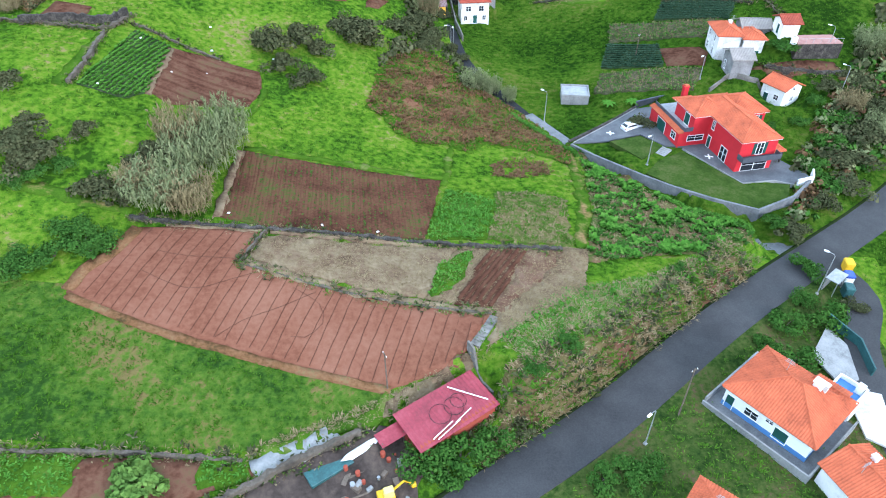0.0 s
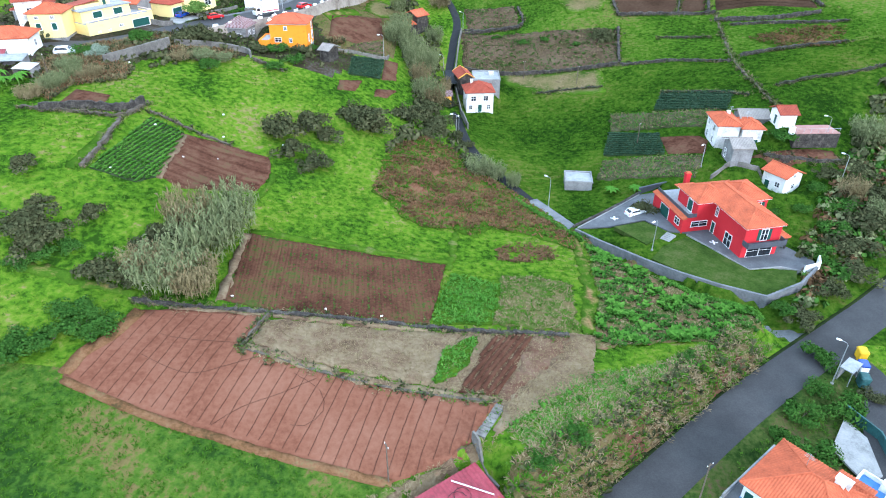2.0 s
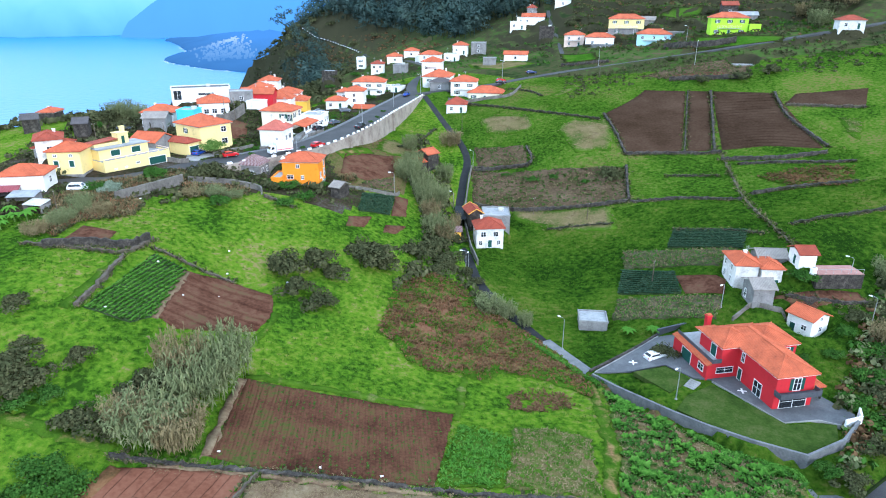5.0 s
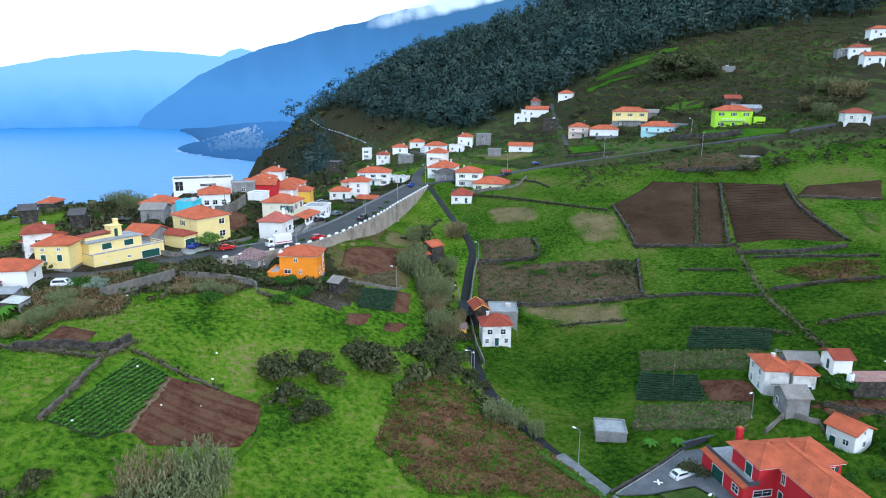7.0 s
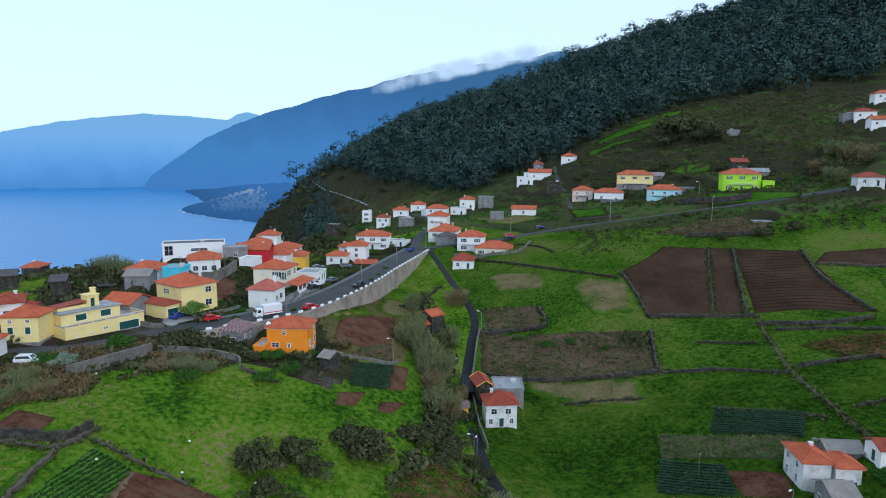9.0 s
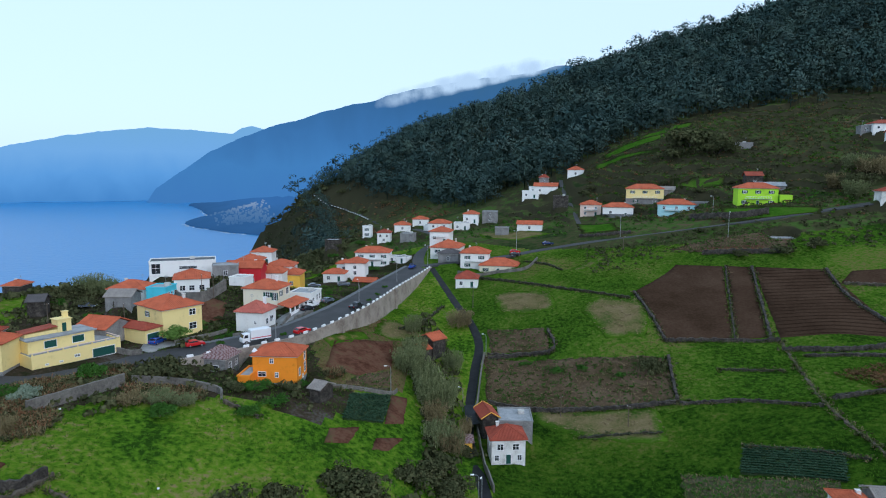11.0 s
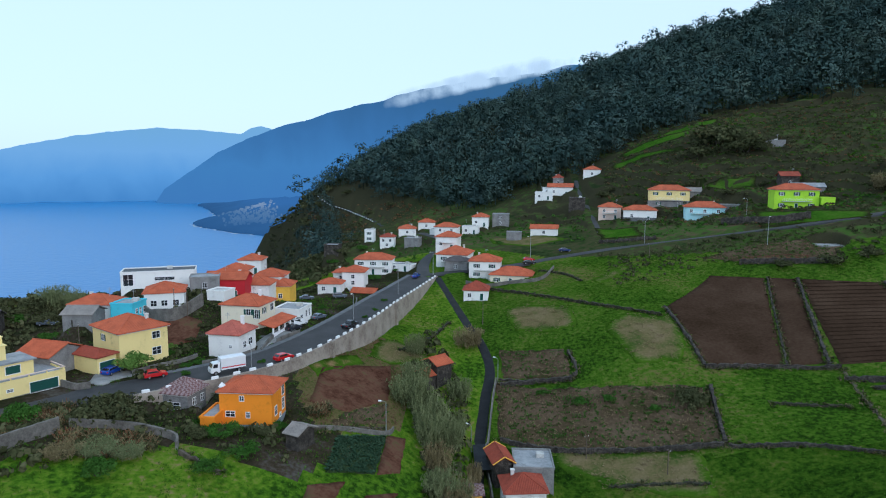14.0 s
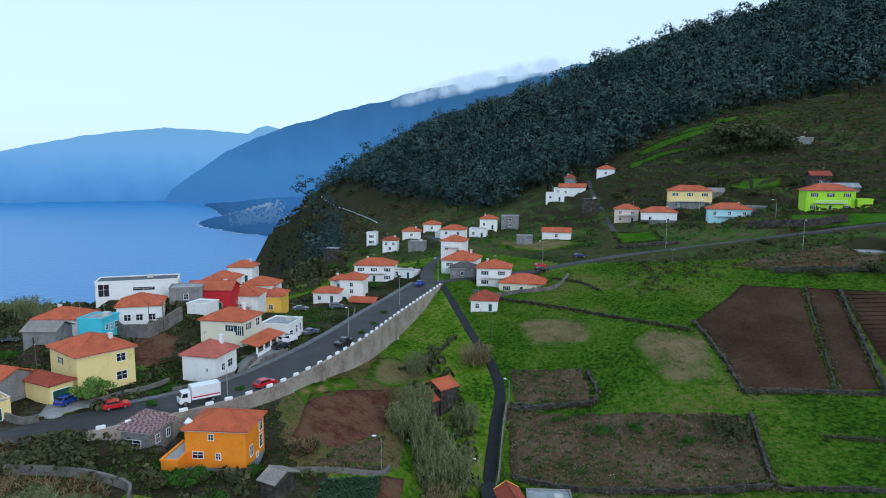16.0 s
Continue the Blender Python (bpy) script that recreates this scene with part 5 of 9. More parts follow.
def car(kind, x, y, rot):
    if kind == "truck":
        return truck(x, y, rot)
    form, colour = kind.split("_")
    key = ("car", kind)
    if key not in CROWNS:
        length, width, prof, g0, g1 = PROFILE[form]
        body = [(a - length / 2, b) for a, b in prof]
        top = max(b for a, b in prof)
        glass = []
        roof = [p for p in prof if p[1] > top - 0.06]
        front = [p for p in prof if p[0] < roof[0][0]][-1]
        rear = [p for p in prof if p[0] > roof[-1][0]][0]
        w = width / 2
        for s in (-1, 1):
            y0, y1 = s * (w - 0.035 + 0.02), s * (w - 0.12 * (top - 1) / 0.6 + 0.012)
            end = min(rear[0], g1)
            glass.append(([(front[0] + 0.35 - length / 2, y0, 1.0 + 0.03), (end - 0.15 - length / 2, y0, 1.03), (min(roof[-1][0], g1 - 0.2) - length / 2, y1, top - 0.1), (roof[0][0] + 0.1 - length / 2, y1, top - 0.1)], [(0, 1, 2, 3)]))
        n = 0.02
        glass.append(([(front[0] + 0.1 - length / 2 - n, -w + 0.16, front[1] + 0.07), (front[0] + 0.1 - length / 2 - n, w - 0.16, front[1] + 0.07), (roof[0][0] - 0.05 - length / 2 - n, w - 0.26, top - 0.05), (roof[0][0] - 0.05 - length / 2 - n, -w + 0.26, top - 0.05)], [(0, 1, 2, 3)]))
        glass.append(([(rear[0] - 0.04 - length / 2 + n, -w + 0.16, rear[1] + 0.08), (rear[0] - 0.04 - length / 2 + n, w - 0.16, rear[1] + 0.08), (roof[-1][0] + 0.08 - length / 2 + n, w - 0.26, top - 0.06), (roof[-1][0] + 0.08 - length / 2 + n, -w + 0.26, top - 0.06)], [(0, 1, 2, 3)]))
        CROWNS[key] = (mesh("body", prism(body, width), M["car_" + colour]), [mesh("window", g, M["glass"]) for g in glass], length, width)
    bo, gl, length, width = CROWNS[key]
    if "wheel" not in CROWNS:
        CROWNS["wheel"] = (mesh("tyre", tube([(0, -0.1, 0), (0, 0.1, 0)], 0.31, 14), M["tyre"]), mesh("rim", tube([(0, -0.112, 0), (0, 0.112, 0)], 0.19, 10), M["rim"]), mesh("headlight", chamfered(0, 0.1, -0.16, 0.16, 0, 0.13, 0.03), M["lamp_glass"]), mesh("tail_light", chamfered(-0.06, 0.03, -0.13, 0.13, 0, 0.2, 0.02), M["tail_lens"]))
    ob = thing("car", x, y, surface_at(x, y) + 0.09, rot + 180, "%s %s standing on the asphalt" % (colour, CAR_WORDS[form]), "car", group="cars")
    part("body", bo, None, ob)
    for g in gl:
        part("window", g, None, ob)
    for a in (-length / 2 + 0.75, length / 2 - 0.8):
        for s in (-1, 1):
            wh = part("wheel", CROWNS["wheel"][0], None, ob)
            wh.location = (a, s * (width / 2 - 0.1), 0.31)
            part("rim", CROWNS["wheel"][1], None, wh)
    for s in (-1, 1):
        li = part("headlight", CROWNS["wheel"][2], None, ob)
        li.location = (-length / 2 - 0.03, s * (width / 2 - 0.25), 0.6)
        li = part("tail_light", CROWNS["wheel"][3], None, ob)
        li.location = (length / 2, s * (width / 2 - 0.2), 0.68)
    return ob


def truck(x, y, rot):
    ob = thing("delivery_truck", x, y, surface_at(x, y) + 0.09, rot + 180, "white box delivery truck with a red stripe on the road", "truck")
    cab = [(-3.4, 0.5), (-3.45, 1.2), (-3.3, 1.45), (-3.0, 2.25), (-1.75, 2.35), (-1.75, 0.5)]
    part("cab", prism(cab, 1.95, 0.08, 1.4), M["car_white"], ob)
    part("windscreen", ([(-3.33, -0.82, 1.5), (-3.33, 0.82, 1.5), (-3.08, 0.74, 2.15), (-3.08, -0.74, 2.15)], [(0, 1, 2, 3)]), M["glass"], ob)
    for s in (-1, 1):
        part("side_window", ([(-3.1, s * 0.985, 1.45), (-2.2, s * 0.985, 1.45), (-2.2, s * 0.93, 2.1), (-2.9, s * 0.93, 2.1)], [(0, 1, 2, 3)]), M["glass"], ob)
    part("cargo_box", chamfered(-1.6, 3.0, -1.05, 1.05, 0.85, 3.0, 0.05), M["car_white"], ob)
    for s in (-1, 1):
        part("stripe", box(-1.5, 2.9, s * 1.052 - 0.004, s * 1.052 + 0.004, 1.15, 1.35), M["red_stripe"], ob)
    part("chassis", box(-1.7, 3.0, -0.4, 0.4, 0.55, 0.84), M["tyre"], ob)
    if "wheel" not in CROWNS:
        CROWNS["wheel"] = (mesh("tyre", tube([(0, -0.1, 0), (0, 0.1, 0)], 0.31, 14), M["tyre"]), mesh("rim", tube([(0, -0.112, 0), (0, 0.112, 0)], 0.19, 10), M["rim"]), mesh("headlight", chamfered(0, 0.1, -0.16, 0.16, 0, 0.13, 0.03), M["lamp_glass"]), mesh("tail_light", chamfered(-0.06, 0.03, -0.13, 0.13, 0, 0.2, 0.02), M["tail_lens"]))
    for a in (-2.6, 1.7):
        for s in (-1, 1):
            wh = part("wheel", CROWNS["wheel"][0], None, ob)
            wh.location, wh.scale = (a, s * 0.85, 0.4), (1.3, 1.3, 1.3)
            part("rim", CROWNS["wheel"][1], None, wh)
    for s in (-1, 1):
        li = part("headlight", CROWNS["wheel"][2], None, ob)
        li.location = (-3.5, s * 0.7, 0.75)
    return ob


# ---- sea and far coast ----
solo("sea", ([(-9000, -3000, 0), (9000, -3000, 0), (9000, 5200, 0), (-9000, 5200, 0)], [(0, 1, 2, 3)]), M["sea"], "calm blue sea far below the village", "water")


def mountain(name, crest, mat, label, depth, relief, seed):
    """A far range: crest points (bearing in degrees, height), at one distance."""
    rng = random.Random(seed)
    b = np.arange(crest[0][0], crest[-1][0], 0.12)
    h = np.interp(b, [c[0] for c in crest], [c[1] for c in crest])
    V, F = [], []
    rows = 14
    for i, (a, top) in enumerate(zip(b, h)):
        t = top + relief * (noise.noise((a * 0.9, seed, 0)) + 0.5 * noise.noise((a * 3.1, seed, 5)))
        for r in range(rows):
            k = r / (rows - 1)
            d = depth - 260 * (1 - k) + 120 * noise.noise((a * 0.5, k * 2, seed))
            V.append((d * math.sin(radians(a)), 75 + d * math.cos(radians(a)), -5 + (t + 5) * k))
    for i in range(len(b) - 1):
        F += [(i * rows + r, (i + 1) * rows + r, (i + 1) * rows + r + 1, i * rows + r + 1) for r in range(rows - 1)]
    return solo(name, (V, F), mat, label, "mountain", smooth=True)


mountain("backdrop", [(-49.5, 332), (-42.8, 239), (-38.0, 301), (-35.2, 360), (-32.6, 408), (-29.4, 447), (-26.6, 472), (-24.4, 466), (-22.3, 455), (-20.5, 439), (-19.8, 482), (-18.9, 499), (-17.7, 474), (-14.9, 537), (-8.2, 544)], distance_material("far_range_haze", [(0.1, 0.3, 0.6), (0.16, 0.41, 0.73), (0.24, 0.5, 0.78), (0.24, 0.5, 0.72)], 480, rough=0.3), "pale blue far mountain range in haze", 4750, 6, 3)
mountain("backdrop", [(-27.4, -14), (-26.6, 78), (-25.0, 163), (-22.3, 310), (-20.0, 395), (-17.7, 462), (-13.0, 572), (-8.2, 668), (-5.2, 730), (-1.8, 772), (3.0, 816), (6.7, 863), (11.3, 910), (17.3, 963), (23.3, 976)], distance_material("blue_range_haze", [(0.08, 0.24, 0.5), (0.085, 0.26, 0.51), (0.07, 0.21, 0.42), (0.058, 0.17, 0.33), (0.065, 0.17, 0.28)], 860, rough=0.3), "blue hazy mountain slope across the bay", 4350, 5, 8)


# ---- houses with more to them ----
def near_white_house():
    ob = house(38.8, 46.3, 138.3, -51, 10.0, 8.6, 3.0, "white", "terracotta", "hip", "", "white bungalow with blue plinth and hipped orange tile roof", plinth="blue_base", pitch=0.5)
    w, d = 10.0, 8.6
    window(ob, "f", -4.2, 1.05, 0.9, 2.05, w, d, style="door")
    window(ob, "f", -1.6, 1.5, 1.5, 1.05, w, d)
    window(ob, "f", 1.9, 1.3, 1.5, 1.6, w, d, style="garage")
    window(ob, "f", 0.4, 2.2, 0.8, 0.5, w, d)
    part("chimney", join(box(1.3, 2.3, 1.2, 2.0, 3.6, 5.6), box(1.2, 2.4, 1.1, 2.1, 5.6, 5.8)), M["trim_white"], ob)
    roof_parts(ob, *roof_geometry("gable", 3.2, 2.6, 3.3, 0.3, 0.4, 0.3)[:2], "terracotta", Matrix.Translation((2.6, 3.6, 0)))
    part("terrace", box(2.2, 5.4, 4.3, 7.4, -1.5, 2.7), M["white"], ob)
    part("terrace_floor", box(2.4, 5.2, 4.5, 7.2, 2.701, 2.76), M["blue_base"], ob)
    rim = [box(2.2, 5.4, 7.2, 7.4, 2.7, 3.3), box(5.2, 5.4, 4.3, 7.2, 2.7, 3.3), box(2.2, 2.4, 4.5, 7.2, 2.7, 3.3)]
    part("parapet", join(*rim), M["white"], ob)
    part("water_tank", box(4.3, 5.1, 6.3, 7.1, 2.761, 3.9), M["trim_white"], ob)
    part("garden_wall", join(box(-6.4, -6.2, -5.6, 5.5, -1.5, 0.9), box(-6.4, 6.4, -6.0, -5.8, -1.5, 0.5), box(6.2, 6.4, -5.8, 5.0, -1.5, 0.6)), M["concrete"], ob)
    part("yard_paving", box(-6.2, 6.2, -5.8, 4.6, -0.9, 0.05), M["paving"], ob)


def red_house():
    """The red villa: a long two-storey wing, a west block, an east block and a low garage with roof terrace."""
    ob = thing("house", 49.5, 94.4, 140.1, 12, "red two-storey villa with orange tile roofs, white frames and grey terraces", "house")
    for line, half in (([(36, 98, 139.9), (44, 90, 139.9)], 4.5), ([(34, 103, 139.9), (37, 101.5, 139.9)], 3.5), ([(46, 92, 140.1), (50, 106, 140.1)], 8.0), ([(41, 104, 140.0), (42, 114, 140.0)], 5.0), ([(34, 107, 139.4), (27, 106, 138.6)], 3.5)):
        bench(line, half, 1.0)
    for x0, x1, y0, y1, bh in ((0, 6.7, 0, 16.5, 5.8), (-3.1, 0, 9.8, 16.4, 5.8), (6.7, 10.3, 9.2, 16.3, 5.7)):
        part("wall", box(x0, x1, y0, y1, -1.5, bh), M["red"], ob)
        part("eave_board", box(x0 - 0.4, x1 + 0.4, y0 - 0.4, y1 + 0.4, bh + 0.005, bh + 0.07), M["trim_white"], ob)
    for x0, x1, y0, y1, bh in ((0, 6.7, 0, 16.5, 5.88), (-3.1, 3.4, 9.8, 16.4, 5.881), (3.3, 10.3, 9.2, 16.3, 5.78)):
        g, caps, rise = roof_geometry("hip", x1 - x0, y1 - y0, bh, 0.42, 0.42, 0.3)
        off = Matrix.Translation(((x0 + x1) / 2, (y0 + y1) / 2, 0))
        roof_parts(ob, g, caps, "terracotta", off)
    # low garage with its roof terrace
    part("garage_wall", join(box(-5.5, -3.1, 9.8, 20.6, -1.5, 3.05), box(-3.1, 0.5, 16.5, 20.6, -1.5, 3.05)), M["red"], ob)
    part("roof_terrace", join(box(-4.85, -3.1, 9.9, 20.6, 3.051, 3.12), box(-3.1, 0.5, 16.5, 20.6, 3.051, 3.12)), M["flat_grey"], ob)
    part("tiled_canopy", join(([(-5.85, 9.5, 2.95), (-4.95, 9.5, 3.3), (-4.95, 20.9, 3.3), (-5.85, 20.9, 2.95), (-5.85, 9.5, 2.85), (-4.95, 9.5, 2.85), (-4.95, 20.9, 2.85), (-5.85, 20.9, 2.85)], [(0, 1, 2, 3), (7, 6, 5, 4), (0, 4, 5, 1), (1, 5, 6, 2), (2, 6, 7, 3), (3, 7, 4, 0)]), slope((-5.85, 20.9, 2.97), (-5.85, 9.5, 2.97), (-4.95, 20.9, 3.32), (-4.95, 9.5, 3.32), 0.3)), M["terracotta"], ob)
    part("terrace_rail", join(box(-4.94, -4.84, 9.6, 20.6, 3.13, 3.95), box(-4.84, -3.12, 9.55, 9.65, 3.13, 3.9)), M["dark_grey"], ob)
    part("rear_roof", turned(box(-3.3, 0.6, 16.45, 18.2, 0, 0.12), pose(0, 0, 5.5, 0, 0, 0)), M["terracotta"], ob)
    def opening(x, y, turn, z, ww, wh, style="window", shutters=None):
        o = window(ob, "f", 0, z, ww, wh, 0, 0, shutters, style)
        o.matrix_basis = pose(x, y, 0, 0, 0, turn) @ o.matrix_basis
    opening(3.6, 0, 0, 4.3, 1.2, 2.1, shutters=True)
    opening(3.4, 0, 0, 1.15, 4.6, 2.0)
    opening(0, 4.0, -90, 1.35, 1.9, 2.4)
    opening(0, 8.5, -90, 4.5, 0.7, 1.6)
    opening(0, 8.7, -90, 1.2, 0.9, 2.1, "door")
    opening(-2.2, 9.8, 0, 1.6, 3.0, 1.0)
    opening(-3.1, 12.2, -90, 4.25, 1.5, 2.1, "garage")
    opening(-5.5, 11.6, -90, 1.6, 1.5, 1.2)
    opening(-5.5, 16.2, -90, 1.2, 2.9, 2.2, "garage")
    opening(8.4, 9.2, 0, 4.4, 1.3, 1.5, shutters=True)
    # balcony and porch at the front end
    part("balcony", join(box(-0.2, 6.9, -1.6, -0.02, 2.75, 2.95), box(-0.2, 6.9, -1.65, -1.55, 2.95, 3.75), box(-0.25, -0.15, -1.55, -0.02, 2.95, 3.75), box(6.85, 6.95, -1.55, -0.02, 2.95, 3.75)), M["dark_grey"], ob)
    roof_parts(ob, *roof_geometry("pyramid", 2.0, 2.0, 0, 0.3, 0.5, 0.3)[:2], "terracotta", Matrix.Translation((8.6, 2.2, 2.4)))
    for u in (-0.9, 0.9):
        for v in (-0.9, 0.9):
            part("porch_post", box(8.6 + u - 0.12, 8.6 + u + 0.12, 2.2 + v - 0.12, 2.2 + v + 0.12, -1, 2.45), M["stone"], ob)
    part("chimney", join(box(-0.6, 0.3, 18.9, 19.7, 3.13, 6.9), box(-0.7, 0.4, 18.8, 19.8, 6.9, 7.05)), M["red"], ob)
    part("chimney_cap", box(-0.55, 0.25, 18.95, 19.65, 7.051, 7.3), M["terracotta"], ob)


def quad(points, lift, thick=0.25):
    v = [(x, y, z + lift) for x, y, z in points] + [(x, y, z + lift - thick) for x, y, z in points]
    n = len(points)
    return v, [tuple(range(n)), tuple(range(2 * n - 1, n - 1, -1))] + [(i, n + i, n + (i + 1) % n, (i + 1) % n) for i in range(n)]


def wall_run(name, pts, base, thick, mat, label, cap=None):
    """An upright wall: points with top heights, foot at base heights."""
    V, F = [], []
    p = [Vector(q) for q in pts]
    for i, q in enumerate(p):
        d = p[min(i + 1, len(p) - 1)] - p[max(i - 1, 0)]
        n = Vector((-d.y, d.x, 0)).normalized() * thick / 2
        V += [(q.x - n.x, q.y - n.y, base), (q.x - n.x, q.y - n.y, q.z), (q.x + n.x, q.y + n.y, q.z), (q.x + n.x, q.y + n.y, base)]
        if i:
            k = 4 * (i - 1)
            F += [(k + j, k + j + 1, k + j + 5, k + j + 4) for j in range(3)]
    e = len(V) - 4
    F += [(0, 1, 2, 3), (e + 3, e + 2, e + 1, e)]
    return solo(name, (V, F), mat, label, "wall")


def red_house_garden():
    wall_run("wall", [(23.8, 106.1, 139.0), (27.0, 101.2, 139.6), (33.6, 93.6, 140.3), (38.0, 89.6, 140.5), (43.3, 86.0, 140.6), (49.4, 82.8, 140.7), (56.2, 86.2, 140.9), (60.6, 90.4, 141.2)], 135.4, 0.4, M["block_wall"], "tall grey block retaining wall round a garden")
    wall_run("wall", [(23.6, 107.4, 138.9), (29, 111.2, 139.4), (34, 114.9, 139.9), (38.2, 118.4, 140.4)], 137, 0.4, M["stone"], "low dark stone wall beside a driveway")
    wall_run("wall", [(38.4, 118.7, 141.3), (44.8, 121.0, 141.7), (51.4, 123.2, 142.4)], 138, 0.35, M["dark_grey"], "dark rendered wall behind a villa")
    wall_run("wall", [(58.4, 90.0, 141.5), (61.3, 91.0, 141.6), (62.2, 93.2, 141.6)], 139, 0.3, M["trim_white"], "short white garden wall")
    solo("garden_lawn", quad([(x, y, 140.12) for x, y in ((42.6, 101.2), (37.4, 97.8), (34.6, 94.0), (38.2, 90.3), (43.4, 86.8), (49.4, 83.5), (55.8, 86.8), (57.6, 90.6), (55.4, 91.0), (50.2, 90.4))], 0.1, 0.5), M["lawn"], "clipped green lawn inside a garden wall", "lawn")
    solo("garden_lawn", quad([(x, y, 140.0) for x, y in ((30.6, 105.0), (35.0, 98.8), (39.8, 102.8), (36.6, 107.0))], 0.12, 0.8), M["lawn"], "small clipped lawn beside a driveway", "lawn")
    solo("terrace_paving", quad([(43.3, 103.4, 140.1), (43.1, 102.2, 140.1), (49.8, 91.0, 140.1), (55.4, 91.8, 140.1), (58.2, 90.6, 140.1), (61.0, 91.4, 140.1), (61.8, 93.4, 140.1), (59.2, 98.0, 140.1), (50.0, 105.0, 140.1)], 0.14), M["drive"], "grey paved terrace round a villa", "paving")
    solo("driveway", quad([(24.2, 106.8, 138.5), (30.4, 106.4, 139.2), (36.8, 107.8, 139.9), (40.2, 103.2, 140.1), (43.2, 102.8, 140.1), (43.0, 104.2, 140.1), (41.0, 113.6, 140.1), (41.6, 118.6, 140.1), (38.6, 117.9, 140.0), (34.2, 114.3, 139.6), (29.2, 110.6, 139.0)], 0.15), M["drive"], "grey asphalt driveway with pale edging", "driveway")
    for edge in ([(43.0, 102.2, 140.2), (46.4, 96.6, 140.2), (49.8, 90.9, 140.2), (52.6, 91.3, 140.2), (55.4, 91.7, 140.2), (58.2, 90.5, 140.2)], [(24.4, 107.0, 138.7), (29.4, 110.8, 139.2), (34.2, 114.5, 139.75), (38.4, 118.0, 140.15)]):
        wall_run("kerb", [(x, y, z + 0.12) for x, y, z in edge], 138.2, 0.14, M["concrete"], "pale concrete terrace kerb")
    st = thing("garden_steps", 38.9, 100.8, 139.6, 46, "grey concrete garden steps down a bank", "steps")
    for i in range(8):
        part("step", box(-2.0 + i * 0.5, -1.5 + i * 0.5, -0.9, 0.9, -0.5, 0.2 + 0.075 * i), M["concrete"], st)
    for x, y in ((46.9, 99.4), (31.6, 109.2)):
        ob = thing("paving_ornament", x, y, 140.255 if x > 40 else 139.5, 35, "white rosette laid in grey paving", "ornament")
        for k in range(4):
            part("petal", turned(box(-0.1, 0.75, -0.14, 0.14, 0, 0.02), pose(0, 0, 0.004 * (k % 2), 0, 0, 45 + 90 * k)), M["trim_white"], ob)


M["dark_grey"] = material("dark_grey_paint", [(0.05, 0.055, 0.065), (0.075, 0.08, 0.095), (0.095, 0.1, 0.115)], 0.6, 0.5, 4, 0.05)
M["block_wall"] = material("grey_block_wall", [(0.09, 0.095, 0.1), (0.14, 0.145, 0.15), (0.2, 0.2, 0.205)], 0.9, 0.5, 3, 0.3)
M["drive"] = material("driveway_asphalt", [(0.07, 0.073, 0.08), (0.1, 0.104, 0.112), (0.14, 0.142, 0.15)], 0.85, 0.4, 5, 0.15)
M["lawn"] = material("clipped_lawn", [(0.024, 0.045, 0.01), (0.042, 0.072, 0.014), (0.08, 0.09, 0.03)], 0.95, 0.3, 3, 0.6, spec=0.0)


def metal_shed():
    """The long red sheet-metal shed with clutter on its roof."""
    ob = thing("metal_shed", 0.4, 43.2, 140.2, 36, "red corrugated metal shed with pipes and hoses on its roof", "shed")
    bench([(-3, 40.7, 140.2), (3.5, 45.6, 140.2)], 2.8, 1.2)
    part("wall", box(-4.9, 4.9, -2.3, 2.3, -1.5, 2.45), M["terracotta_dark"], ob)
    v, f = [], []
    n = 44
    for i in range(n + 1):
        u = -5.2 + 10.4 * i / n
        z = 0.06 * (i % 2)
        v += [(u, -2.7, 2.35 + z), (u, 2.6, 2.95 + z), (u, -2.7, 2.3 + z), (u, 2.6, 2.9 + z)]
        if i:
            k = 4 * (i - 1)
            f += [(k, k + 4, k + 5, k + 1), (k + 2, k + 3, k + 7, k + 6), (k, k + 2, k + 6, k + 4), (k + 1, k + 5, k + 7, k + 3)]
    part("roof", (v, f), M["red_sheet"], ob)
    on = lambda a, b: (a, b, 2.7 + 0.113 * b + 0.12)
    for a, b, c, d, r in ((1.6, 2.1, 4.4, -1.6, 0.07), (-3.3, -2.2, -0.4, -1.6, 0.06), (-2.9, -2.5, 0.4, -1.9, 0.05), (-0.2, -1.9, 2.2, -1.4, 0.05)):
        part("pipe", tube([on(a, b), on(c, d)], r, 8), M["trim_white"], ob, "white plastic pipe")
    for cx, cy, r in ((-1.0, -0.2, 1.2), (0.8, -0.2, 1.1), (1.6, 0.1, 0.9)):
        part("hose", tube([on(cx + r * math.cos(a * 0.5), cy + r * math.sin(a * 0.5)) for a in range(13)], 0.035, 5), M["tyre"], ob, "coiled black hose")


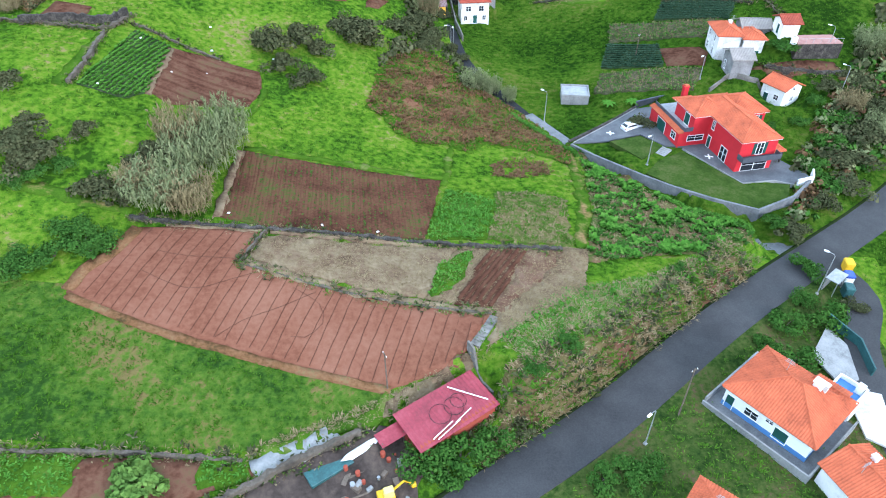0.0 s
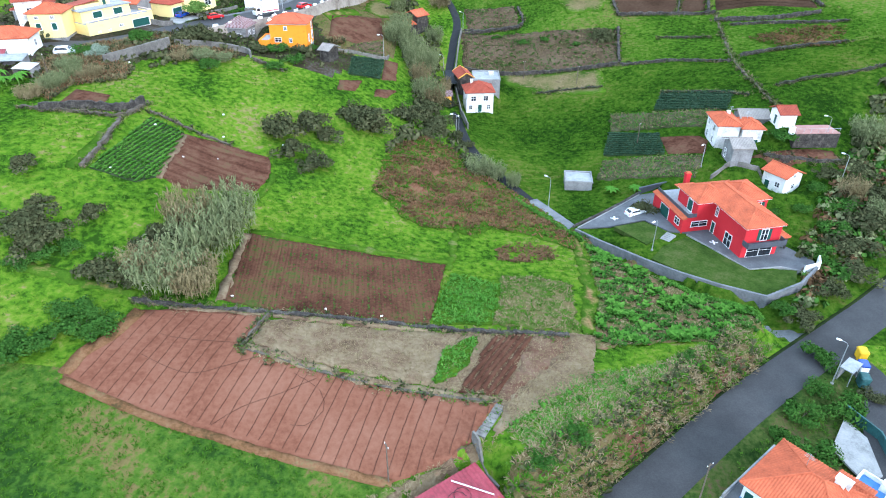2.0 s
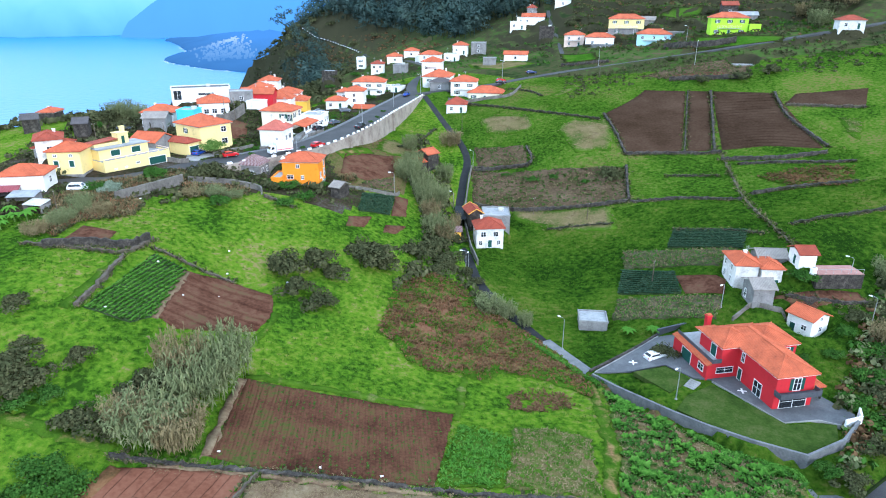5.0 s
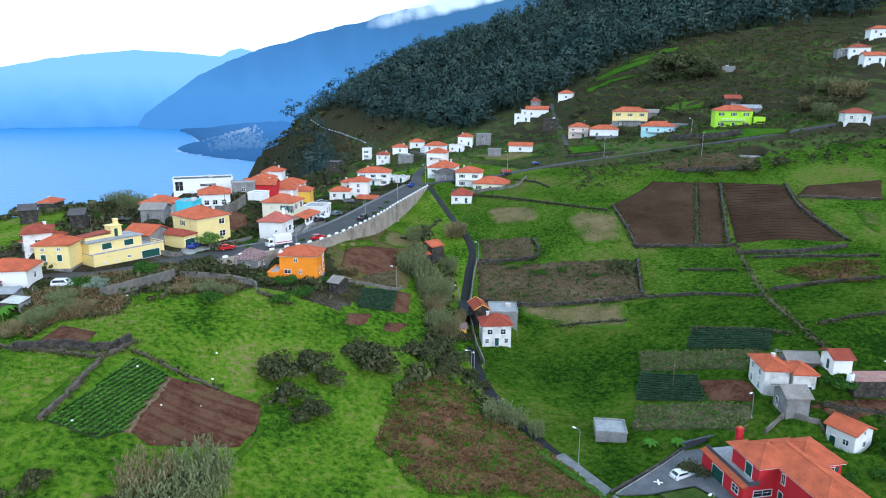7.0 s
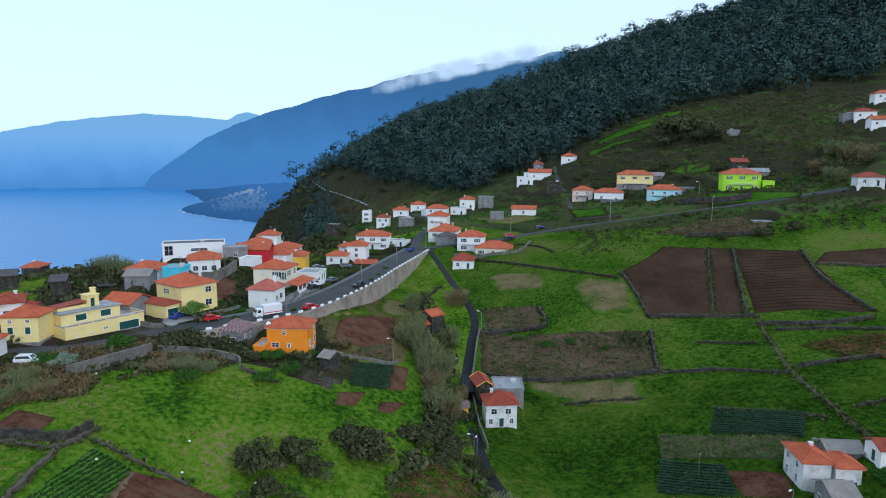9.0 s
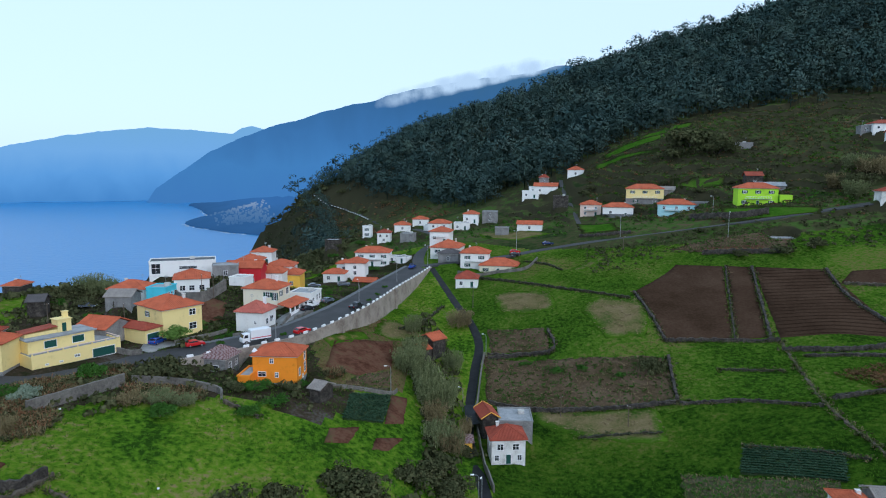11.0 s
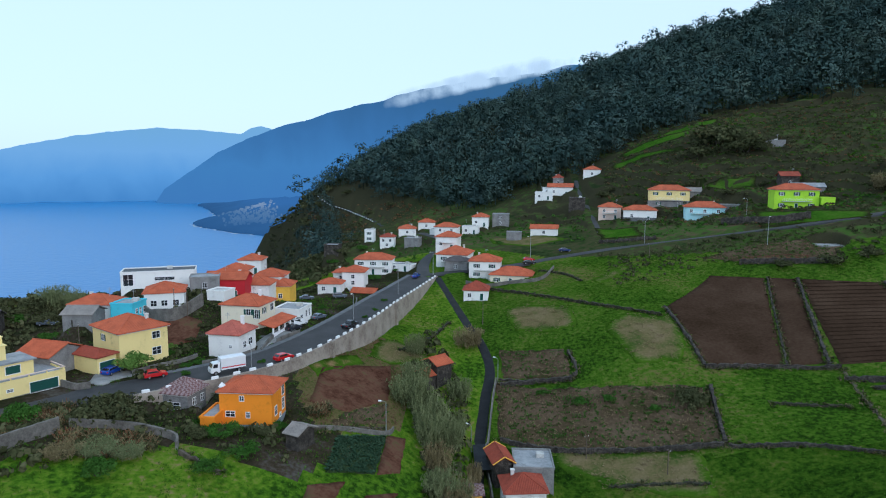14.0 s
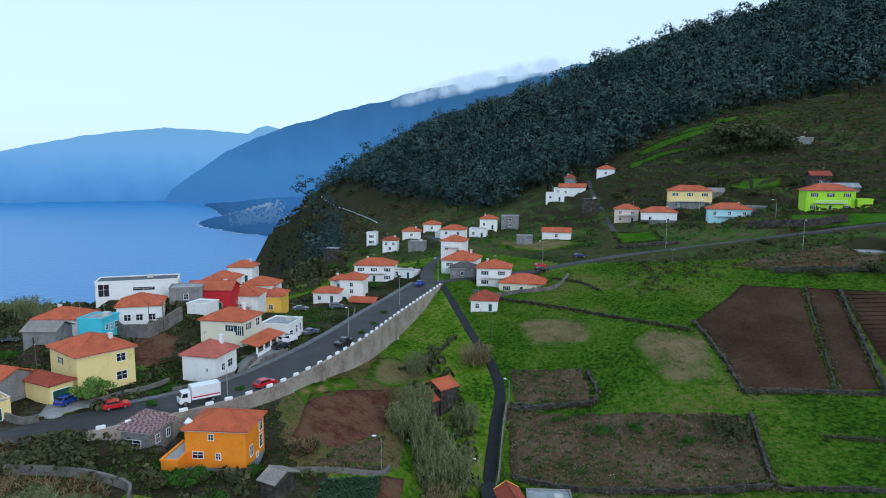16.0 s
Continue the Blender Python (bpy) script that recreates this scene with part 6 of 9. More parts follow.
def junk_yard():
    rnd = random.Random(4)
    boat = thing("upturned_boat", -8.6, 39.2, ground_at(-8.6, 39.2) + 0.12, 40, "long white upturned hull lying in the yard", "boat")
    part("hull", join(([(-2.4, 0, 0.25), (-1.2, -0.5, 0), (1.2, -0.55, 0), (2.2, -0.35, 0), (2.2, 0.35, 0), (1.2, 0.55, 0), (-1.2, 0.5, 0), (-1.2, 0, 0.4), (1.2, 0, 0.42), (2.2, 0, 0.3)], [(0, 1, 7), (1, 2, 8, 7), (2, 3, 9, 8), (0, 7, 6), (7, 8, 5, 6), (8, 9, 4, 5), (3, 4, 9), (0, 6, 5, 4, 3, 2, 1)])), M["trim_white"], boat)
    dig = thing("mini_digger", -5.4, 34.6, ground_at(-5.4, 34.6) + 0.05, 20, "small yellow excavator parked in the yard", "excavator")
    part("track", join(chamfered(-1.0, 1.0, -0.75, -0.45, 0, 0.45), chamfered(-1.0, 1.0, 0.45, 0.75, 0, 0.45)), M["tyre"], dig)
    part("body", join(chamfered(-1.1, 0.6, -0.65, 0.65, 0.46, 1.1, 0.08)), M["digger"], dig)
    part("cab", chamfered(-0.5, 0.5, -0.62, 0.1, 1.101, 2.2, 0.08), M["digger_cab"], dig)
    part("boom", tube([(0.5, 0.2, 1.0), (1.7, 0.25, 1.9), (2.6, 0.3, 0.9)], 0.13, 6), M["digger"], dig)
    part("bucket", chamfered(2.45, 2.95, 0.05, 0.6, 0.45, 0.95, 0.06), M["digger"], dig)
    tarp = thing("water_tank", -11.6, 37.2, ground_at(-11.6, 37.2), 36, "flat open tank covered with dark green sheet", "tank")
    part("sheet", chamfered(-2.4, 2.4, -1.0, 1.0, -0.4, 0.3, 0.05), M["tarp"], tarp)
    hut = thing("lean_to", -5.6, 40.6, ground_at(-5.6, 40.6), 36, "open lean-to of rusty red sheet and boards", "shed")
    part("roof", turned(box(-1.5, 1.5, -0.9, 0.9, 2.0, 2.06), pose(0, 0, 0, 6, 0, 0)), M["red_sheet"], hut)
    for a in (-1.3, 1.3):
        for b in (-0.7, 0.7):
            part("post", box(a - 0.06, a + 0.06, b - 0.06, b + 0.06, -0.3, 2.05), M["pole_wood"], hut)
    names = (("plank", "weathered timber plank", "pole_wood"), ("crate", "battered storage crate", "pole_wood"), ("drum", "small rusty drum", "terracotta_dark"), ("block", "grey concrete block", "concrete"), ("bucket", "faded grey plastic bucket", "flat_grey"))
    for i in range(46):
        n, lab, mt = names[rnd.randrange(5)]
        x, y = rnd.uniform(-10.5, -3.0), rnd.uniform(33.6, 39.4)
        if abs(x + 8.6) < 1.6 and abs(y - 39) < 1.5 or abs(x + 5.4) < 1.8 and abs(y - 34.6) < 1.2:
            continue
        s = rnd.uniform(0.2, 0.5)
        g = tube([(0, 0, 0), (0, 0, s * 1.4)], s * 0.6, 8) if n in ("drum", "bucket") else chamfered(-s * (3 if n == "plank" else 1), s * (3 if n == "plank" else 1), -s * 0.6, s * 0.6, 0, 0.08 if n == "plank" else s, 0.02)
        ob = new(n, mesh(n, g, M[mt]))
        ob.matrix_world = pose(x, y, ground_at(x, y) + 0.13, 0, 0, rnd.uniform(0, 180))
        tagged(ob, lab + " lying in the yard", n, "yard clutter")


M["digger"] = material("digger_yellow", tone((0.7, 0.42, 0.01), 0.8, 1), 0.5, 1, 4, 0)
M["digger_cab"] = material("digger_cab", tone((0.75, 0.68, 0.2), 0.8, 1), 0.4, 1, 4, 0)
M["tarp"] = material("dark_green_sheet", tone((0.03, 0.09, 0.09), 0.7, 1, 1.3), 0.4, 1, 4, 0.1)


def village_wall():
    """Retaining wall of the village road with its row of white blocks."""
    pts = side_line(VILLAGE, 4.9, 1.6)
    pts = [p for p in pts if p.y > 171 or (p.x > -60 and p.y > 160)]
    V, F = [], []
    for i, p in enumerate(pts):
        d = pts[min(i + 1, len(pts) - 1)] - pts[max(i - 1, 0)]
        n = Vector((d.y, -d.x, 0)).normalized()
        foot = min(ground_at(p.x + n.x * 1.2, p.y + n.y * 1.2), p.z) - 1.0
        V += [tuple(p - n * 0.25 + Vector((0, 0, 0.28))), tuple(p + n * 0.25 + Vector((0, 0, 0.28))), tuple(p + n * 0.55)[:2] + (foot,), tuple(p - n * 0.25)[:2] + (foot,)]
        if i:
            k = 4 * (i - 1)
            F += [(k, k + 1, k + 5, k + 4), (k + 1, k + 2, k + 6, k + 5), (k + 3, k, k + 4, k + 7)]
    solo("retaining_wall", (V, F), M["road_wall"], "tall concrete retaining wall of the village road", "wall")
    me = mesh("road_block", chamfered(-0.65, 0.65, -0.22, 0.22, 0, 0.5, 0.08), M["trim_white"])
    run = 0.0
    for a, b in zip(pts, pts[1:]):
        run += (b - a).length
        if run > 2.4:
            run = 0.0
            ob = new("road_block", me)
            d = b - a
            ob.matrix_world = pose(a.x, a.y, a.z + 0.275, 0, 0, math.degrees(math.atan2(d.y, d.x)))
            tagged(ob, "white painted guard block on the road wall", "guard block", "guard blocks")
    for q in (0.3, 0.62):
        p = pts[int(len(pts) * q)]
        ob = thing("wall_pillar", p.x, p.y, p.z - 6, 70, "concrete buttress of the road wall", "buttress")
        part("buttress", box(-0.5, 0.5, -1.1, 0.2, -1, 6.6), M["road_wall"], ob)


M["road_wall"] = material("road_wall_concrete", [(0.18, 0.145, 0.12), (0.31, 0.265, 0.22), (0.38, 0.33, 0.28)], 0.9, 0.25, 2.5, 0.15)

def yellow_villa():
    """Yellow villa: a tiled block, and a long wing with a terrace, a set-back upper floor and a roof turret."""
    ob = thing("house", -81.6, 150.9, 162.3, 57, "long pale yellow villa with terrace wing, tiled block and roof turret", "house")
    bench([(-84, 155, 162.6), (-77, 163, 162.3)], 5.5, 2.0)
    part("wing_wall", box(0, 16.9, 0, 9, -2, 2.6), M["yellow"], ob)
    part("plinth", box(-0.04, 16.94, -0.05, 8.9, -2.2, 0.15), M["grey_render"], ob)
    part("terrace_floor", box(0.2, 16.7, 0.2, 8.8, 2.601, 2.66), M["flat_grey"], ob)
    part("parapet", join(box(0, 16.9, 0, 0.2, 2.602, 2.95), box(16.7, 16.9, 0.2, 9, 2.602, 2.95)), M["yellow"], ob)
    for i in range(7):
        part("parapet_post", box(0.1 + i * 2.75, 0.3 + i * 2.75, 0.02, 0.18, 2.951, 3.3), M["yellow"], ob)
    part("parapet_cap", join(box(-0.05, 16.95, -0.05, 0.25, 3.301, 3.4), box(16.65, 16.95, 0.25, 9, 3.301, 3.4)), M["pink"], ob)
    part("upper_wall", box(0.6, 13.0, 2.7, 8.9, 2.661, 5.1), M["yellow"], ob)
    part("upper_roof", join(box(0.3, 13.4, 2.3, 9.2, 5.101, 5.26), box(0.3, 13.4, 2.3, 2.5, 5.261, 5.36)), M["flat_grey"], ob)
    def opening(u, y, z, ww, wh, style="window"):
        o = window(ob, "f", u, z, ww, wh, 0, 0, None, style)
        o.matrix_basis = Matrix.Translation((0, y, 0)) @ o.matrix_basis
    opening(4.6, 2.7, 3.95, 2.2, 1.35, "garage")
    opening(9.8, 2.7, 3.95, 2.2, 1.35, "garage")
    opening(13.4, 0, 0.95, 4.4, 1.8, "garage")
    opening(8.2, 0, 1.3, 0.9, 0.4)
    opening(2.6, 0, 0.8, 0.5, 0.2)
    opening(5.2, 0, 0.8, 0.5, 0.2)
    part("turret", box(7.2, 9.8, 5.2, 7.8, 5.27, 7.7), M["yellow"], ob)
    part("lean_to_roof", turned(box(1.0, 7.3, 5.2, 8.8, -0.05, 0.08), pose(0, 0, 6.05, 0, -4, 0)), M["terracotta_dark"], ob)
    part("turret_cap", box(7.0, 10.0, 5.0, 8.0, 7.701, 7.85), M["yellow"], ob)
    part("lean_to_wall", box(1.2, 7.19, 5.4, 8.6, 5.27, 5.95), M["yellow"], ob)
    part("turret_door", box(8.0, 8.8, 5.16, 5.198, 5.3, 7.1), M["dark_green"], ob)
    part("chimney", join(box(9.0, 9.9, 6.6, 7.4, 7.851, 8.9), box(8.9, 10.0, 6.5, 7.5, 8.9, 9.1)), M["yellow"], ob)
    # the tiled block at the south end
    blk = part("block_wall", turned(box(-3.5, 3.5, -3.2, 3.2, -2, 5.7), pose(-4.2, 6.2, 0.2, 0, 0, -49)), M["yellow"], ob)
    g, caps, _ = roof_geometry("hip", 7.0, 6.4, 5.71, 0.45, 0.45, 0.3)
    roof_parts(ob, g, caps, "terracotta", pose(-4.2, 6.2, 0.2, 0, 0, -49))
    part("block_plinth", turned(box(-3.55, 3.55, -3.25, 3.25, -2, 0.6), pose(-4.2, 6.2, 0.2, 0, 0, -49)), M["grey_render"], ob)
    for u, z, ww, wh in ((-1.8, 3.0, 1.0, 1.4), (1.5, 3.0, 1.0, 1.4), (-1.8, 4.9, 0.7, 0.5), (1.5, 4.9, 0.7, 0.5)):
        o = window(ob, "f", u, z, ww, wh, 7.0, 6.4, None, "garage" if wh > 1 else "window")
        o.matrix_basis = pose(-4.2, 6.2, 0.2, 0, 0, -49) @ o.matrix_basis


def carport():
    ob = thing("carport", -46.6, 203.2, 162.9, -8, "tiled lean-to carport on white posts beside the road", "carport")
    g = join(([(-1.9, -6, 3.1), (1.9, -6, 2.3), (1.9, 6, 2.3), (-1.9, 6, 3.1), (-1.9, -6, 2.95), (1.9, -6, 2.15), (1.9, 6, 2.15), (-1.9, 6, 2.95)], [(0, 1, 2, 3), (7, 6, 5, 4), (0, 4, 5, 1), (1, 5, 6, 2), (2, 6, 7, 3), (3, 7, 4, 0)]), slope((1.9, -6, 2.32), (1.9, 6, 2.32), (-1.9, -6, 3.12), (-1.9, 6, 3.12), 0.4))
    part("roof", g, M["terracotta"], ob)
    for y in (-5.8, -2.9, 0, 2.9, 5.8):
        part("post", box(1.45, 1.75, y - 0.15, y + 0.15, -0.5, 2.3), M["trim_white"], ob)
    part("low_wall", join(box(1.5, 1.7, -5.6, -3.1, -0.5, 0.9), box(1.5, 1.7, -2.7, -0.2, -0.5, 0.9)), M["trim_white"], ob)
    part("floor", box(-1.9, 1.9, -6, 6, -0.6, 0.08), M["paving"], ob)


def side_blocks():
    """Low wings and terraces that stand against the houses."""
    ob = house(-43.9, 160.6, 156.3, -1, 2.4, 6.4, 3.7, "orange", "flat_grey", "flat", "", "low orange flat-roofed annexe of a house")
    part("plinth", box(-1.25, 1.25, -3.25, 3.25, -2, 1.5), M["steel_grey"], ob)
    part("chimney", join(box(0.4, 1.0, 1, 1.6, 3.8, 7.6), ([(0.2, 0.8, 7.6), (1.2, 0.8, 7.6), (1.2, 1.8, 7.6), (0.2, 1.8, 7.6), (0.7, 1.3, 8.3)], [(0, 1, 4), (1, 2, 4), (2, 3, 4), (3, 0, 4), (3, 2, 1, 0)])), M["trim_white"], ob)
    house(62.2, 129.5, 146.3, -3, 4.0, 5.6, 4.4, "white_worn", "terracotta", "hip", "f@0.3,1.2,2.2,1.9,garage", "white wing of a farmhouse with a small hipped roof", pad=False)
    house(64.2, 133.6, 147.2, -3, 5.6, 4.6, 4.0, "grey_render", "slate_old", "gable", "", "grey barn with an old stone-coloured roof behind a farmhouse", pad=False)
    ter = thing("roof_terrace", 75.2, 127.2, 150.9, 2, "pink paved terrace on a stone retaining wall with a railing", "terrace")
    part("stone_base", box(-6.0, 3.0, -3.2, 1.4, -3, -0.02), M["stone"], ter)
    part("paving", box(-6.0, 3.0, -3.2, 1.4, -0.019, 0.06), M["pink_paving"], ter)
    for i in range(7):
        part("rail_post", tube([(-5.9 + i * 1.46, -3.0, 0.05), (-5.9 + i * 1.46, -3.0, 1.0)], 0.03, 6), M["steel"], ter)
    part("handrail", tube([(-6.0, -3.0, 1.0), (3.0, -3.0, 1.0)], 0.035, 6), M["steel"], ter)
    tank = thing("water_tank", 68.4, 124.0, 150.96, 10, "white plastic water tank beside a small house", "tank")
    part("tank_body", tube([(0, 0, 0), (0, 0, 1.3)], 0.6, 14), M["trim_white"], tank)
    part("lid", tube([(0, 0, 1.301), (0, 0, 1.4)], 0.3, 10), M["steel"], tank)
    # yellow lean-to and its dark nets by the ravine
    house(-1.4, 167.6, 141.2, 8, 3.6, 3.6, 2.8, "yellow_deep", "patterned", "gable", "", "small yellow outbuilding with dark red tiles", pitch=0.3)
    for cx, cy, w, d, z in ((0.6, 178.8, 3.2, 9.0, 144.6), (6.4, 178.2, 7.4, 2.4, 144.2)):
        net = thing("shade_net", cx, cy, z, 4, "dark shade net stretched over a pen", "net")
        part("net", ([(-w / 2, -d / 2, 0), (w / 2, -d / 2, 0.1), (w / 2, d / 2, 1.2), (-w / 2, d / 2, 1.0), (0, 0, 0.35), (-w / 2, -d / 2, -0.04), (w / 2, -d / 2, 0.06), (w / 2, d / 2, 1.16), (-w / 2, d / 2, 0.96), (0, 0, 0.31)], [(0, 1, 4), (1, 2, 4), (2, 3, 4), (3, 0, 4), (6, 5, 9), (7, 6, 9), (8, 7, 9), (5, 8, 9), (0, 5, 6, 1), (1, 6, 7, 2), (2, 7, 8, 3), (3, 8, 5, 0)]), M["net"], net)
        for a, b in ((-1, -1), (1, -1), (1, 1), (-1, 1)):
            part("post", tube([(a * w * 0.49, b * d * 0.49, -3), (a * w * 0.49, b * d * 0.49, 0.1 + 0.55 * (b + 1))], 0.05, 5), M["pole_wood"], net)


M["pink_paving"] = material("pink_paving", [(0.26, 0.13, 0.11), (0.36, 0.19, 0.16), (0.42, 0.24, 0.2)], 0.85, 0.6, 4, 0.1)
M["net"] = material("shade_net", [(0.012, 0.014, 0.017), (0.022, 0.026, 0.03), (0.035, 0.04, 0.045)], 0.8, 0.8, 6, 0.3)

def roadside():
    """Garden, bins and walls at the corner of the two roads."""
    solo("yard_paving", quad([(46.5, 55.2, 137.7), (50.6, 60.2, 137.7), (52.0, 57.2, 137.4), (50.8, 51.6, 137.3), (48.2, 50.4, 137.4)], 0.25), M["concrete"], "pale concrete yard beside a bungalow", "paving")
    solo("yard_paving", quad([(47.6, 43.4, 137.1), (48.0, 47.0, 137.2), (49.5, 50.2, 137.3), (52.4, 49.4, 137.2), (51.6, 45.6, 137.0), (49.7, 42.2, 136.9)], 0.3), M["flat_pale"], "pale painted yard with dark stains", "paving")
    wall_run("wall", [(51.4, 61.6, 138.9), (53.6, 57.4, 138.6), (53.0, 52.6, 138.4)], 136.5, 0.2, M["tarp"], "dark green sheeted garden fence")
    for i, (c, lab) in enumerate((("digger", "yellow"), ("car_blue", "blue"), ("tarp", "green"))):
        x, y = ((58.7, 71.7), (57.5, 69.1), (56.3, 66.6))[i]
        ob = thing("recycling_bin", x, y, ground_at(x, y) + 0.05, 80, lab + " street recycling container on the kerb", "bin", group="recycling containers")
        part("body", chamfered(-0.75, 0.75, -0.6, 0.6, 0, 1.3, 0.12), M["trim_white"] if i == 1 else M[c], ob)
        part("lid", chamfered(-0.8, 0.8, -0.65, 0.65, 1.301, 1.65, 0.14), M[c], ob)
    hut = thing("bus_shelter", 54.7, 67.7, ground_at(54.7, 67.7), 40, "small grey bus shelter with a flat metal roof", "shelter")
    part("roof", box(-1.5, 1.5, -0.9, 0.9, 2.3, 2.42), M["flat_grey"], hut)
    part("back_wall", box(-1.4, 1.4, 0.7, 0.85, -0.5, 2.3), M["concrete"], hut)
    for u in (-1.35, 1.35):
        part("post", box(u - 0.05, u + 0.05, -0.8, -0.7, -0.5, 2.3), M["steel"], hut)


def road_bank():
    """The steep earth bank above the road, with a scar of bare red soil and ragged edges."""
    pts = [p for p in side_line(ROAD, -1.0, 0.8) if 5 < p.x < 46.5]
    V, F = [], []
    offs = (2.05, 2.2, 2.6, 3.0, 3.5, 4.1, 5.0, 6.2, 7.6)
    n = len(offs)
    for i, p in enumerate(pts):
        d = pts[min(i + 1, len(pts) - 1)] - pts[max(i - 1, 0)]
        u = Vector((-d.y, d.x, 0)).normalized()
        end = min(1.0, (p.x - 5) / 7, (47.5 - p.x) / 3)
        q = p + u * offs[-1]
        top = ground_at(q.x, q.y)
        wave = 0.35 * noise.noise((p.x * 0.25, p.y * 0.25, 2)) * end
        for o, k in zip(offs, (-0.12, 0.03, 0.2, 0.44, 0.68, 0.86, 0.97, 1.0, 1.0)):
            jag = 0.28 * noise.noise((p.x * 0.8, p.y * 0.8, o)) * (0.1 < k < 0.99)
            a = p + u * (o + wave + jag)
            g = ground_at(a.x, a.y)
            z = p.z + (max(top, g) - p.z) * k * end + 0.15 * jag
            V.append((a.x, a.y, max(z, g + 0.1) if k > 0.1 else z))
    for i in range(len(pts) - 1):
        F += [(i * n + j, i * n + n + j, i * n + n + j + 1, i * n + j + 1) for j in range(n - 1)]
    ob = solo("road_bank", (V, F), M["bankside"], "steep bank of dry grass and earth above the road", "bank", smooth=True)
    ob.data.materials.append(M["dug"])
    c = [f.center for f in ob.data.polygons]
    rng = np.random.default_rng(71)
    cells = np.array([v[:] for j, v in enumerate(c) if j % (n - 1) > 0])
    for name, mat, per, size, tall, broad, label in (("dry_grass", "straw_stem", 5, 0.7, 0.4, 0.07, "long dry grass hanging over the road bank"), ("weeds", "tuft", 4, 0.6, 0.45, 0.12, "green grass and weeds on the road bank"), ("brambles", "leaf_dark", 1, 0.7, 0.6, 0.3, "dark brambles on the road bank")):
        q = np.repeat(cells, per, 0) + rng.normal(0, 0.35, (len(cells) * per, 3)) * [1, 1, 0.1]
        q = q[np.array([noise.noise((a * 0.3, b * 0.3, per)) for a, b, _ in q]) > rng.uniform(-0.5, 0.3, len(q))]
        plants(name, q[:, :2], rng, size, tall, mat, label, 5, 0, broad, q[:, 2])
    ob.data.polygons.foreach_set("material_index", [1 if noise.noise((v.x * 0.2, v.y * 0.2, 7)) > 0.22 and j % (n - 1) in (1, 2, 3, 4) else 0 for j, v in enumerate(c)])


def field_steps():
    ob = thing("stone_steps", 3.6, 50.6, ground_at(3.6, 50.6), 61, "worn concrete steps up the edge of a field", "steps")
    rise = (ground_at(6.3, 55.4) - ground_at(3.6, 50.6)) / 7
    for i in range(7):
        part("step", chamfered(i * 0.78, i * 0.78 + 0.74, -0.6, 0.6, -0.4 + i * rise, 0.22 + i * rise, 0.04), M["old_concrete"], ob)


def hoses():
    """Black irrigation hoses lying across the ploughed field."""
    for line in ([(-18.3, 58.7), (-14.9, 56.5), (-14.1, 53.7), (-15.9, 51.7), (-17.5, 51.7)], [(-37.3, 60.6), (-31.0, 57.9), (-26.5, 59.1), (-21.7, 62.3), (-32.5, 63.3), (-36.3, 64.1)], [(-26.0, 51.1), (-23.3, 53.5), (-19.1, 55.8), (-15.5, 58.3)]):
        pts = smooth_line([(x, y, ground_at(x, y) + 0.27) for x, y in line], 1.0)
        ob = new("hose", mesh("hose", tube([(p.x, p.y, ground_at(p.x, p.y) + 0.25) for p in pts], 0.028, 5), M["wet_soil"]))
        tagged(ob, "thin dark irrigation hose lying on the ploughed soil", "hose", "irrigation hoses")


def scrap_shed(x, y, rot, w, d, h, mat, words):
    """A low lean-to of old metal sheets on posts."""
    ob = thing("scrap_shed", x, y, ground_at(x, y), rot, words, "shed", group="sheet metal sheds")
    v, f = [], []
    n = int(w / 0.25)
    for i in range(n + 1):
        u, z = -w / 2 + w * i / n, 0.05 * (i % 2)
        v += [(u, -d / 2, h + z), (u, d / 2, h + 0.5 + z), (u, -d / 2, h - 0.04 + z), (u, d / 2, h + 0.46 + z)]
        if i:
            k = 4 * (i - 1)
            f += [(k, k + 4, k + 5, k + 1), (k + 2, k + 3, k + 7, k + 6), (k, k + 2, k + 6, k + 4), (k + 1, k + 5, k + 7, k + 3)]
    part("roof", (v, f), M[mat], ob)
    part("back_wall", box(-w / 2 + 0.1, w / 2 - 0.1, d / 2 - 0.2, d / 2 - 0.1, -1, h + 0.4), M["grey_render"], ob)
    for a in (-1, 1):
        part("side_wall", box(a * (w / 2 - 0.15) - 0.05, a * (w / 2 - 0.15) + 0.05, -d / 2 + 0.2, d / 2 - 0.21, -1, h - 0.05), M["grey_render"], ob)
        part("post", box(a * (w / 2 - 0.2) - 0.06, a * (w / 2 - 0.2) + 0.06, -d / 2 + 0.06, -d / 2 + 0.18, -1, h), M["pole_wood"], ob)


